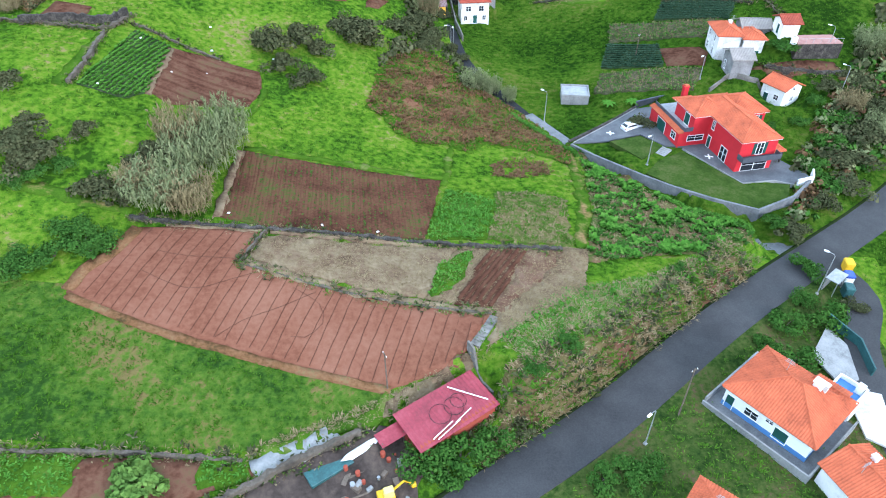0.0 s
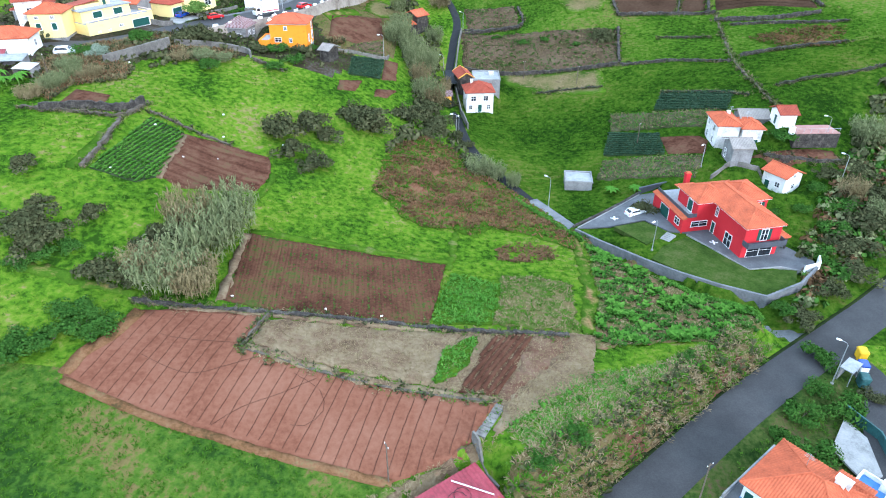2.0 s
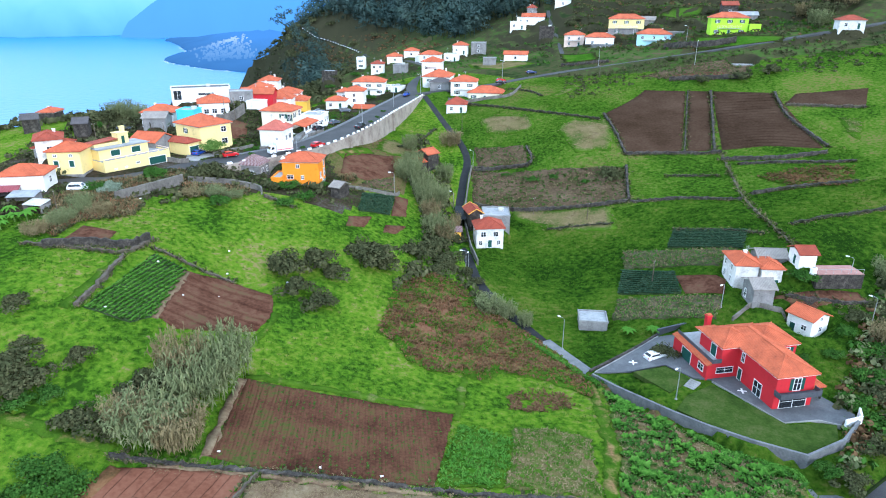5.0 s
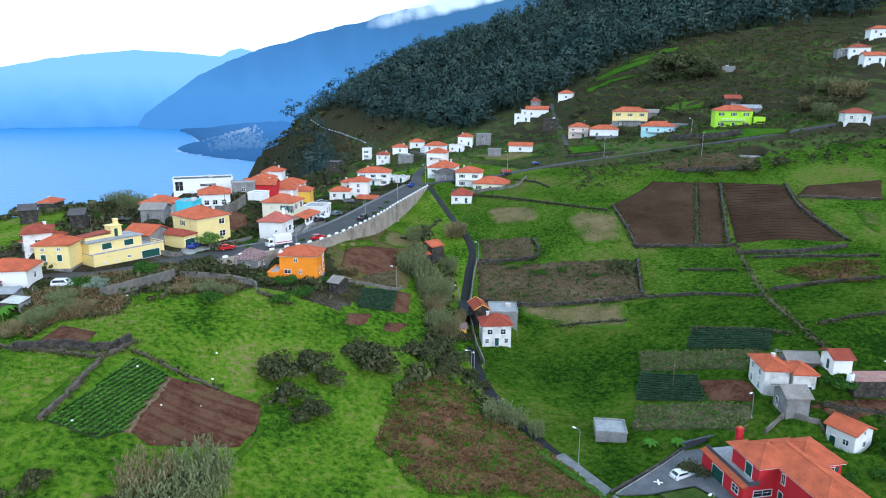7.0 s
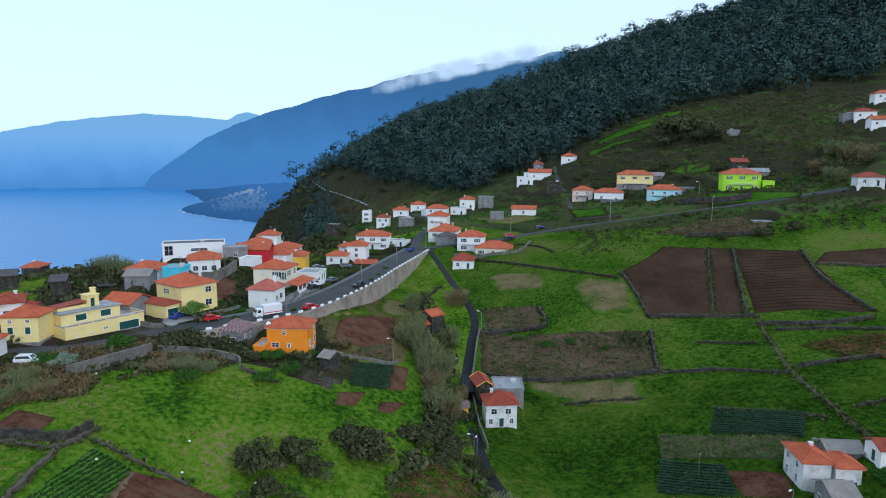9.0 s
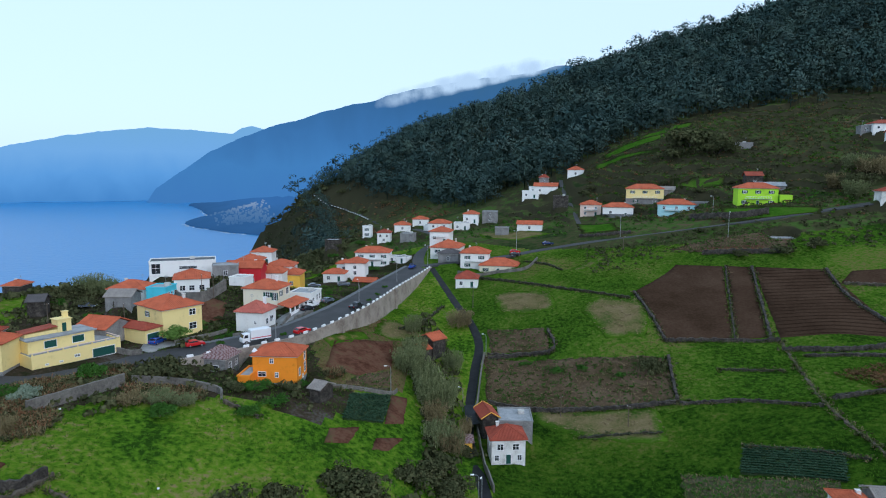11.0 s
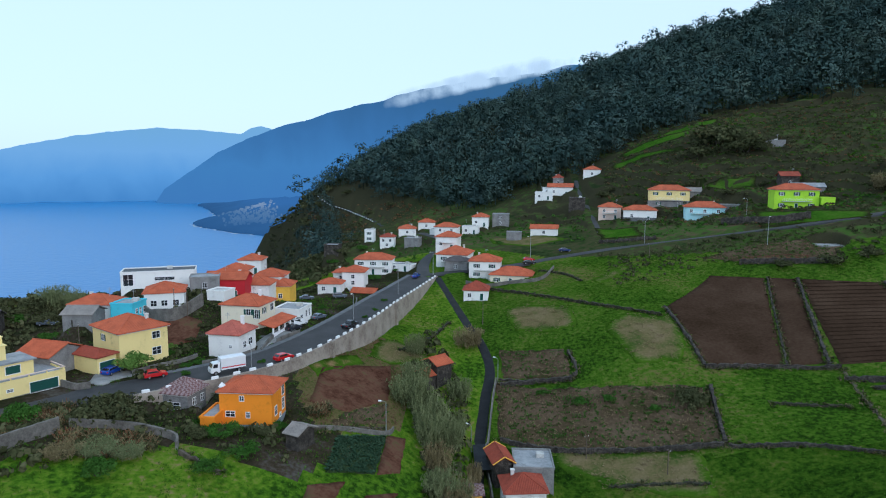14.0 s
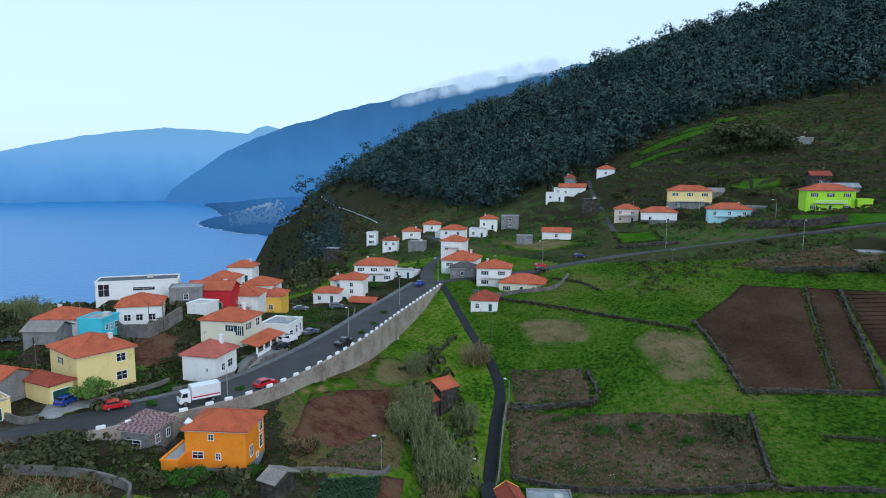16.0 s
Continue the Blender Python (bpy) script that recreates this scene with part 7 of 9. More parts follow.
def banana(x, y, h):
    """A banana plant: a soft stem and long arching leaves."""
    rng = np.random.default_rng(int(abs(x * 10 + y)))
    ob = thing("banana_plant", x, y, ground_at(x, y), 0, "banana plant with long arching bright green leaves", "plant", group="banana plants")
    part("stem", tube([(0, 0, -0.2), (0.05, 0, h * 0.6)], 0.16, 7, 0.08), M["leaf_light"], ob)
    for k in range(9):
        a = k * 0.7 + rng.random() * 0.5
        o, w = np.array([math.cos(a), math.sin(a), 0]), np.array([-math.sin(a), math.cos(a), 0])
        ln, up = 1.3 + 0.6 * rng.random(), h * (0.35 + 0.3 * rng.random())
        rows = [(t, (o * ln * t + np.array([0, 0, h * 0.58 + up * (1.6 * t - 1.7 * t * t)]))) for t in (0, 0.25, 0.5, 0.75, 1.0)]
        V = [tuple(p + w * s_ * 0.34 * math.sin(math.pi * min(1, t * 0.9 + 0.08)) - np.array([0, 0, 0.08 * abs(s_)])) for t, p in rows for s_ in (-1, 0, 1)]
        F = [(3 * i + j, 3 * i + j + 1, 3 * i + j + 4, 3 * i + j + 3) for i in range(4) for j in range(2)]
        part("leaf", (V, F), M["weed"], ob)


near_white_house()
roadside()
yellow_villa()
carport()
side_blocks()
red_house()
metal_shed()
house(26.6, 31.5, 138.0, -40, 6.5, 6.0, 2.7, "white", "terracotta", "hip", "", "low house with an orange tile roof beside the road")
house(43.2, 36.3, 137.2, 20, 6.0, 6.0, 3.0, "white", "terracotta", "gableside", "", "white house with an orange gable roof")
house(-93.6, 210.0, 164.6, 4, 9.8, 8.0, 3.0, "white", "terracotta", "hip", "f1", "low house with a steep red tile roof")
house(-68.4, 229.5, 165.7, 4, 10.7, 7.0, 5.0, "red", "terracotta", "gable", "f2", "low red-walled house with clay tile roof")
house(-72.7, 246.0, 164.5, 4, 7.7, 8.0, 6.0, "white", "terracotta", "hip", "", "white house with hipped clay tile roof")
house(-64.1, 252.0, 162.6, 4, 8.9, 8.0, 5.4, "white", "terracotta", "hip", "f1 r1", "white house with clay tile roof")
house(-57.9, 244.0, 161.1, 4, 5.6, 8.0, 5.5, "yellow_deep", "terracotta", "hip", "f1", "deep yellow house with clay tile roof")
house(-62.7, 236.0, 162.8, 4, 8.4, 8.0, 5.5, "white", "terracotta", "hip", "f1", "white house with orange tile roof among neighbours")
house(-49.1, 267.0, 160.2, 0, 7.5, 6.0, 3.0, "white", "terracotta", "hip", "f2", "small white house with a clay tile roof")
house(-42.9, 276.0, 160.9, 0, 7.4, 8.0, 5.0, "white", "terracotta", "hip", "f1b1", "narrow white two-storey house with clay tile roof")
house(-40.8, 304.5, 160.7, 0, 14.0, 9.0, 5.6, "white", "terracotta", "hip", "f3b3", "white two-storey house with balcony and hipped clay tile roof")
house(-54.4, 373.0, 165.4, 0, 4.4, 6.0, 5.5, "white", "flat_grey", "flat", "f1b1", "small white block house with flat roof")
house(-44.3, 363.5, 163.7, 0, 6.5, 7.0, 5.0, "white", "terracotta_dark", "hip", "f2b1", "white house with dark red tile roof")
house(-36.7, 378.5, 168.2, 5, 8.4, 7.0, 3.2, "white", "terracotta", "hip", "f1", "low white house with clay tile roof")
house(-29.1, 403.5, 169.2, 0, 8.5, 7.0, 3.4, "white", "terracotta", "hip", "f1", "low white house with clay tile roof")
house(-16.5, 372.0, 168.2, -8, 11.0, 8.0, 4.8, "white", "terracotta", "hip", "f2b1", "white house with hipped clay tile roof")
house(-0.4, 388.0, 172.0, -5, 8.1, 8.0, 4.8, "white", "terracotta", "hip", "f2", "white house with clay tile roof")
house(9.8, 390.0, 172.5, -5, 8.1, 8.0, 5.6, "grey_render", "flat_grey", "flat", "f1b1", "unfinished grey block house")
house(-9.8, 301.4, 163.6, -10, 11.5, 13.0, 5.6, "white", "terracotta", "hip", "f2b1", "white house with wide clay tile roof at the junction")
house(-8.5, 289.0, 164.4, -10, 8.0, 6.0, 3.6, "grey_render", "slate_dark", "hip", "f1", "grey house with a dark hipped roof")
house(1.5, 282.5, 163.4, -6, 10.4, 9.0, 5.8, "white", "terracotta", "hip", "f2b2", "white two-storey house with hipped clay tile roof")
house(10.5, 276.9, 162.5, -10, 13.6, 10.0, 3.0, "cream", "terracotta", "hip", "f3", "low wide house with hipped clay tile roof")
house(-1.4, 260.5, 160.1, -4, 7.4, 7.0, 3.0, "white", "terracotta_dark", "hip", "f2", "small white house with a pyramid tile roof", pitch=0.6)
house(13.6, 330.5, 171.1, -5, 6.1, 5.0, 3.4, "grey_render", "flat_grey", "flat", "", "grey concrete block outbuilding")
house(26.3, 333.0, 173.2, -10, 11.0, 6.0, 2.8, "white", "terracotta", "gable", "f1", "low white house with clay tile roof")
house(33.6, 413.9, 184.5, -10, 9.2, 8.0, 4.0, "white", "flat_grey", "flat", "f2", "white house on the hillside")
house(42.4, 415.9, 186.7, -10, 13.2, 8.0, 4.5, "white", "terracotta", "gable", "f2", "white hillside house with clay tile roof")
house(60.1, 421.9, 196.5, -10, 9.2, 8.0, 4.2, "white", "terracotta", "hip", "f1", "white house beside the hillside lane")
house(45.2, 371.9, 182.3, -10, 7.4, 8.0, 5.0, "stone", "flat_grey", "flat", "", "grey stone building on the hillside")
house(56.3, 348.9, 178.9, -12, 9.5, 8.0, 5.4, "pink", "terracotta", "hip", "f2b2", "pale pink house with clay tile roof")
house(67.0, 339.9, 179.1, -10, 13.4, 8.0, 4.6, "white", "terracotta", "hip", "f2", "white house on a grey stone terrace with clay tile roof", plinth="block_wall", plinth_h=1.6)
house(81.1, 348.4, 184.9, -12, 16.7, 9.0, 7.0, "yellow", "terracotta", "hip", "f3b2", "pale yellow villa with clay tile roof on a grey base", plinth="grey_render", plinth_h=2.6)
house(88.9, 325.4, 180.5, -14, 15.0, 9.0, 5.4, "lightblue", "terracotta", "hip", "f3b1", "light blue house with clay tile roof")
house(114.9, 307.4, 186.5, -10, 14.9, 9.0, 7.0, "lime", "terracotta", "hip", "f3b3", "vivid lime green house with clay tile roof")
house(124.4, 303.0, 187.9, -10, 4.5, 6.0, 2.8, "lime", "flat_grey", "flat", "", "low lime green annexe of a house")
house(124.4, 333.4, 193.3, -10, 6.8, 7.0, 5.0, "stone", "terracotta_dark", "gable", "f1", "grey stone house with clay tile roof")
house(134.9, 375.0, 211.6, -10, 10.2, 6.0, 2.8, "grey_render", "flat_grey", "flat", "", "low grey hillside building")
house(150.8, 278.4, 190.2, -12, 9.0, 7.0, 3.2, "white_worn", "terracotta_dark", "hip", "f2", "white hillside house with clay tile roof")
house(184.8, 358.0, 218.4, -10, 4.6, 6.0, 3.4, "grey_render", "flat_grey", "flat", "f1", "grey block house on the hill")
house(191.2, 355.4, 219.3, -10, 9.6, 7.0, 3.4, "white", "terracotta_dark", "hip", "f2", "white hillside house with dark tile roof")
house(189.6, 339.4, 214.8, -10, 8.7, 7.0, 3.2, "white", "terracotta", "gable", "f2", "white hillside house with clay tile roof")
house(211.9, 375.4, 229.0, -10, 9.6, 7.0, 4.2, "white", "terracotta", "hip", "f2b1", "white hillside house with clay tile roof")
house(10.0, 176.0, 142.7, 0, 7.2, 8.0, 3.6, "grey_render", "flat_grey", "flat", "f1", "grey flat-roofed extension with water tanks")
house(65.6, 117.6, 141.9, 30, 4.9, 4.9, 3.6, "white", "terracotta", "gableside", "l@-1.2,1.0,1.0,1.9,door l@1.0,1.8,0.9,0.9 f@0.2,1.5,0.8,0.9 f@0,3.6,0.6,0.6", "small white house with a clay tile gable roof")
house(27.8, 127.5, 137.4, -6, 5.6, 5.0, 1.9, "grey_render", "flat_grey", "flat", "", "small grey concrete shed with a rough flat roof")
house(-91.6, 138.4, 162.7, 12, 8.9, 7.0, 3.2, "white", "terracotta", "hip", "r1", "white house with an orange tile roof beside metal sheds")
house(-95.5, 155.9, 164.6, 10, 6.0, 8.0, 3.5, "grey_render", "terracotta_dark", "hip", "", "old house with dark red tile roof")
house(-137.9, 212.6, 160.4, 30, 4.5, 6.0, 4.0, "stone", "slate_dark", "gable", "", "grey stone house near the cliff edge")
house(-115.7, 202.8, 161.0, 20, 3.9, 6.0, 4.0, "stone", "slate_dark", "gable", "", "grey stone barn on the cliff meadow")
house(-147.2, 238.5, 159.6, 5, 5.5, 7.0, 3.0, "stone", "terracotta", "hip", "", "low house with a clay tile roof")
house(-38.7, 164.1, 156.3, -1, 8.9, 7.1, 7.0, "orange", "terracotta", "hip", "f@-0.6,6.0,0.7,0.8 f@0.4,3.2,0.6,0.9 f@-2.6,3.3,1.5,0.9 r@-1.6,3.4,1.0,1.5 r@2.2,5.9,1.1,1.9 r@2.2,3.4,1.1,1.9 r@0.6,1.9,0.7,0.6", "bright orange rendered house with hipped clay tile roof on grey plinth", plinth="steel_grey", plinth_h=1.5)
house(-51.8, 166.1, 157.2, -10, 5.6, 6.1, 4.6, "grey_render", "patterned", "pyramid", "f@0,2.6,2.6,1.1 r@-1.2,3.0,0.8,1.2 r@1.2,3.0,0.8,1.2", "small weathered grey house with faded patterned tile roof", pitch=0.6)
house(-69.7, 181.6, 162.4, -35, 11.0, 9.6, 6.6, "yellow", "terracotta", "hip", "r@2.4,5.2,1.5,1.3 r@2.4,2.0,1.7,1.4 f@-1,5,0.9,1.2", "pale yellow two-storey house with hipped clay tile roof and green shutters")
house(-72.9, 173.6, 162.5, -23, 8.6, 3.9, 3.1, "yellow", "terracotta_dark", "hip", "r@0,1.1,3.0,2.1,garage", "small yellow garage with a clay tile roof and green door")
house(-79.8, 172.3, 162.8, -14, 7.7, 7.8, 3.4, "grey_render", "terracotta", "gable", "", "old grey rendered barn with a clay tile roof")
house(-52.2, 189.9, 161.4, -9, 6.8, 7.1, 4.8, "white", "terracotta_pink", "hip", "f@1.6,2.4,0.5,0.6 r@-1.2,2.4,1.0,1.3 r@1.2,2.6,1.5,1.3", "white house with a hipped pinkish clay tile roof", pitch=0.55, chimney=True)
house(-55.2, 207.9, 163.0, -8, 9.5, 8.4, 5.6, "cream", "terracotta", "hip", "f@2.2,4.2,1.1,1.3 f@4.2,3.8,0.8,2.0 r@-1.5,4.2,0.9,1.4 r@2.4,4.3,1.5,1.6", "cream two-storey house with wide hipped clay tile roof", chimney=True)
house(-46.8, 215.8, 162.4, -8, 6.6, 7.6, 3.6, "white", "flat_grey", "flat", "r@-2.4,1.6,1.4,1.2 r@0.4,2.0,0.8,1.6 r@2.4,2.0,0.8,1.6", "small white flat-roofed house beside the road")
house(-89.7, 233.6, 167.6, 22, 19.0, 8.0, 4.4, "white", "flat_dark", "flat", "f@-7.6,2.4,2.4,3.0 f@1.5,2.5,5.0,0.8 r@0,2.4,1.6,2.6", "long white modern box house with dark flat roof")
house(-78.5, 214.2, 166.0, 22, 9.0, 9.2, 4.0, "white", "terracotta", "hip", "f@2.6,1.6,1.3,1.3 f@0,1.6,1.3,1.3 r@1,1.5,1,2 f@-2.4,1.6,1.3,1.3", "white house with hipped clay tile roof")
house(-82.4, 204.0, 164.8, -1, 5.3, 6.1, 4.2, "cyan", "flat_grey", "flat", "r@0.2,2.2,0.7,1.4 r@1.8,2.2,0.7,1.4 r@-1.4,2.4,0.8,1.0", "bright turquoise flat-roofed house")
house(57.7, 131.2, 146.1, -3, 4.4, 7.3, 4.9, "white_worn", "terracotta", "hip", "l@-2.2,3.7,0.8,1.2 l@1.4,3.7,0.8,1.2 l@-2.2,1.2,0.8,1.4 l@1.4,1.2,0.8,1.4", "white worn farmhouse with hipped clay tile roof")
house(58.2, 123.1, 145.4, 0, 3.9, 5.0, 3.6, "grey_render", "slate_old", "gable", "l@-1,1.4,0.8,1.6", "old stone barn with pale tile roof")
house(68.7, 129.3, 151.0, 1, 3.3, 4.3, 2.6, "white", "terracotta_dark", "gable", "l@0.3,1.1,0.9,1.9,door", "small white house with dark red gable roof on a terrace")
house(-9.9, 202.9, 151.9, -46, 5.3, 4.2, 4.6, "stone", "terracotta", "gableside", "f@-0.2,2.0,0.7,1.2", "tall stone barn with a clay tile gable roof")
house(-12.5, 200.5, 150.8, -46, 4.4, 3.0, 3.6, "stone", "terracotta", "gableside", "f@0,1.6,0.7,1.0", "stone barn with a clay tile gable roof")
house(7.7, 167.5, 140.2, 7, 7.0, 6.0, 5.2, "white_worn", "terracotta_dark", "pyramid", "f@-1.7,3.7,1.2,1.2 f@1.5,3.7,1.2,1.2 f@0,1.1,1.0,2.0,door f@-2.4,1.4,0.8,1.1 f@2.3,1.4,0.8,1.1 l@0,3.7,0.9,1.1", "white two-storey farmhouse with worn pyramid tile roof", pitch=0.6)
cottage = house(3.8, 175.9, 142.2, 14, 3.5, 6.4, 4.4, "stone", "terracotta_dark", "gableside", "", "old stone cottage with a clay tile gable roof and yellow verges", pitch=0.6)
for y_ in (-3.62, 3.62):
    for a_ in (-2.2, 2.2):
        part("verge", tube([(a_, y_, 4.6), (0, y_, 5.95)], 0.1, 5), M["yellow_deep"], cottage, "yellow painted verge")
house(9.5, 177.8, 141.0, 11, 5.9, 5.1, 3.6, "grey_render", "flat_grey", "flat", "f@1.2,1.8,0.6,0.8", "grey flat-roofed extension with a small roof terrace")
house(-28.8, 157.7, 155.7, -26, 2.5, 3.9, 2.6, "stone", "slate_old", "gable", "", "small grey stone shed with a worn gable roof")
house(-72.9, 224.8, 167.9, 20, 7.3, 6.0, 4.0, "grey_render", "flat_grey", "flat", "f1", "grey flat-roofed annexe behind a white house")
house(-65.3, 216.5, 167.6, -10, 4.8, 5.0, 2.2, "white", "flat_pale", "flat", "", "pale flat-roofed annexe with a parapet")
house(-74.6, 265.5, 166.4, 4, 7.2, 7.0, 4.5, "white", "terracotta", "hip", "f2", "white house with clay tile roof above the village")
house(-76.5, 189.6, 164.2, -36, 6.3, 4.0, 2.4, "grey_render", "flat_pale", "flat", "", "low rough concrete outbuilding with pale roof")
house(-90.2, 199.0, 164.9, 4, 6.5, 6.0, 2.6, "grey_render", "slate_old", "gable", "", "grey barn with an old stone-coloured roof")
house(-95.0, 153.5, 166.3, 30, 5.4, 8.0, 4.0, "white_worn", "terracotta_dark", "hip", "f1", "white house with large faded red tile roof")
house(-47.8, 279.0, 161.8, 0, 5.4, 6.0, 3.2, "white", "terracotta", "hip", "f1", "small white house with orange tiles")
house(-38.5, 270.5, 156.8, -10, 8.0, 5.0, 2.8, "stone", "terracotta", "gable", "", "open shed with orange tiles below a house")
house(-31.4, 355.0, 165.1, -10, 6.6, 6.0, 4.0, "grey_render", "flat_grey", "flat", "", "grey rough concrete building beside the street")
house(-29.8, 302.3, 162.1, -20, 8.9, 5.0, 2.4, "white", "flat_grey", "flat", "f2", "white terrace building with a railing beside the road")
house(-21.3, 375.0, 168.2, -8, 6.9, 6.0, 3.4, "white", "flat_grey", "flat", "f1", "white flat-roofed annexe on the slope")
house(-5.3, 379.5, 169.0, -6, 7.9, 7.0, 3.6, "white", "flat_grey", "flat", "f2", "white flat-roofed house on the slope")
house(-68.3, 353.0, 162.4, -6, 6.6, 6.0, 3.4, "stone", "flat_grey", "flat", "", "grey stone barn on the cliff slope")
house(37.5, 417.0, 187.2, -10, 8.7, 6.0, 3.6, "white", "flat_grey", "flat", "f2", "white flat-roofed house on the hillside")
house(42.4, 427.0, 191.6, -10, 5.3, 6.0, 4.5, "grey_render", "terracotta_dark", "pyramid", "f1", "tall pale house with a pyramid roof on the hillside", pitch=0.6)
house(92.4, 355.4, 187.6, -14, 8.9, 7.0, 3.5, "grey_render", "slate_old", "gable", "", "grey barn beside a villa")
house(98.5, 329.4, 183.8, -14, 11.9, 7.0, 2.8, "grey_render", "flat_grey", "flat", "", "low grey shed row beside the blue house")
house(128.1, 325.0, 191.5, -10, 11.5, 6.0, 2.6, "grey_render", "flat_grey", "gable", "", "grey sheet-roofed outbuilding above the lime house")
house(106.7, 265.0, 174.1, -10, 7.2, 6.0, 3.4, "grey_render", "flat_grey", "flat", "", "unfinished concrete block outbuilding")
house(-12.8, 309.9, 169.6, -10, 8.3, 8.0, 5.0, "white", "terracotta", "hip", "f2", "white house with orange roof behind the junction")

# ---- ground, roads and walls ----
build_ground()
ribbon("road", ROAD, 2.9, M["asphalt"], "dark asphalt road along the hillside", "road")
ribbon("verge", [tuple(p) for p in side_line(ROAD, -3.05, 6.0)], 0.22, M["forest_floor"], "dark mossy gutter along the road", "gutter", lift=0.09)
ribbon("road", SIDE, 2.1, M["asphalt"], "narrow asphalt side road", "road", lift=0.075)
ribbon("road", VILLAGE, 4.5, M["asphalt"], "wide grey asphalt village road", "road")
ribbon("road", NORTH[4:], 1.5, M["lane"], "narrow road round the far slope", "road", lift=0.075)
ribbon("road", NORTH[:5], 2.2, M["asphalt"], "narrow asphalt street between houses", "road", lift=0.075)
ribbon("road", EAST, 2.5, M["asphalt"], "asphalt road climbing the hillside", "road", lift=0.09)
ribbon("lane", HILL[1:], 1.0, M["asphalt"], "steep dark lane climbing between hillside houses", "lane", lift=0.1)
ribbon("road", LANE, 1.15, M["lane"], "narrow dark lane through the ravine", "lane", lift=0.08)
ribbon("lane", LANE[-8:], 1.7, M["block_wall"], "grey concrete lane below a tall garden wall", "lane", lift=0.12, step=1.0)
village_wall()
pavement = [p for p in side_line(VILLAGE, -5.15) if p.y > 172]
ribbon("pavement", [tuple(p) for p in pavement[::3]], 0.65, M["paving"], "grey concrete pavement beside the village road", "pavement", lift=0.16)
for a_, b_, h_ in ((6, 16, 1.1), (20, 27, 0.9), (33, 44, 1.4), (50, 62, 1.0)):
    wall("concrete", h_, 0.25, [(p.x - 1.2, p.y + 0.3) for p in pavement[a_:b_:3]])
wall("concrete", 1.4, 0.3, [(p.x, p.y) for p in side_line(LANE, -1.75, 3.0) if 150 < p.y < 208 and not 164 < p.y < 180][::-1])
block_ = mesh("road_block", chamfered(-0.8, 0.8, -0.25, 0.25, 0, 0.6, 0.08), M["trim_white"])
far_edge = [p for p in side_line(NORTH, -2.5, 1.0) if p.y > 535]
for a_, b_ in zip(far_edge[::6], far_edge[1::6]):
    ob_ = new("road_block", block_)
    ob_.matrix_world = pose(a_.x, a_.y, ground_at(a_.x, a_.y) - 0.1, 0, 0, math.degrees(math.atan2(b_.y - a_.y, b_.x - a_.x)))
    tagged(ob_, "white guard block beside a hillside road", "guard block", "guard blocks of the hillside road")
road_bank()
field_steps()
red_house_garden()
junk_yard()
hoses()

# ---- fields ----
field("straw", 0, [(-2.0, 58.6), (2.0, 70.3), (16.8, 71.6), (20.8, 71.9), (18.4, 62.4), (12.4, 56.9), (7.4, 52.3), (6.4, 56.2)])
field("ploughed", 1, [(-36.3, 68.7), (-23.7, 68.9), (-25.5, 62.1), (5.9, 55.9), (3.0, 50.6), (1.7, 48.7), (-5.9, 45.8), (-19.3, 48.6), (-31.3, 51.6), (-39.2, 54.4), (-44.7, 56.6), (-43.9, 60.1), (-40.0, 68.0)])
field("straw", 1, [(-23.6, 68.2), (2.0, 69.3), (-2.4, 58.3), (-5.9, 59.1), (-24.4, 62.0)])
field("tilled", 1, [(-31.3, 89.0), (-0.4, 89.2), (-2.5, 71.4), (-23.2, 70.0), (-30.4, 71.6)])
field("furrowed", 1, [(6.3, 69.6), (11.9, 70.3), (5.9, 57.0), (1.4, 57.5)])
field("yard_soil", 1, [(11.9, 70.3), (16.8, 71.1), (15.9, 67.6), (7.2, 56.1), (5.9, 57.0)])
field("straw", 1, [(2.2, 69.3), (6.1, 69.6), (1.3, 57.5), (-2.2, 58.1)])
field("leafy", 2, [(-0.7, 65.2), (3.9, 68.8), (4.1, 67.2), (1.1, 60.0), (-1.5, 58.5)])
field("leafy", 1, [(0.8, 86.7), (8.4, 84.1), (7.4, 78.4), (5.9, 72.1), (-2.1, 71.2), (-1.3, 78.6)])
field("olive", 1, [(8.6, 86.9), (14.0, 87.6), (19.7, 85.3), (18.8, 79.0), (18.6, 72.3), (6.2, 72.1), (7.6, 78.4)])
field("heath", 1, [(-14.5, 109.8), (-13.6, 116.0), (-13.3, 122.7), (-10.5, 131.4), (-5.5, 138.8), (0.7, 136.9), (4.6, 127.5), (8.8, 125.8), (14.5, 120.6), (19.3, 113.0), (23.2, 105.9), (22.4, 98.3), (16.3, 103.4), (8.0, 105.4), (4.6, 100.3), (1.6, 102.2), (-4.4, 101.1), (-8.5, 103.1), (-10.8, 107.9)])
field("weedy", 1, [(24.7, 105.2), (31.0, 97.6), (38.0, 86.6), (45.8, 74.7), (38.4, 71.4), (32.6, 71.2), (26.0, 70.4), (20.4, 69.2), (21.6, 74.8), (23.6, 83.0), (24.6, 96.8)])
field("dirt", 1, [(22.7, 104.1), (24.3, 104.8), (23.5, 85.0), (20.9, 72.4), (19.1, 72.0), (21.3, 84.8)])
field("straw", 1, [(17.2, 70.9), (20.6, 71.7), (18.2, 62.6), (12.3, 57.1), (7.7, 52.8), (4.9, 49.6), (6.5, 55.1), (13.0, 63.5)])
field("crop", 1, [(-54.3, 113.5), (-48.5, 112.8), (-47.4, 97.0), (-49.8, 93.8), (-56.6, 94.0)])
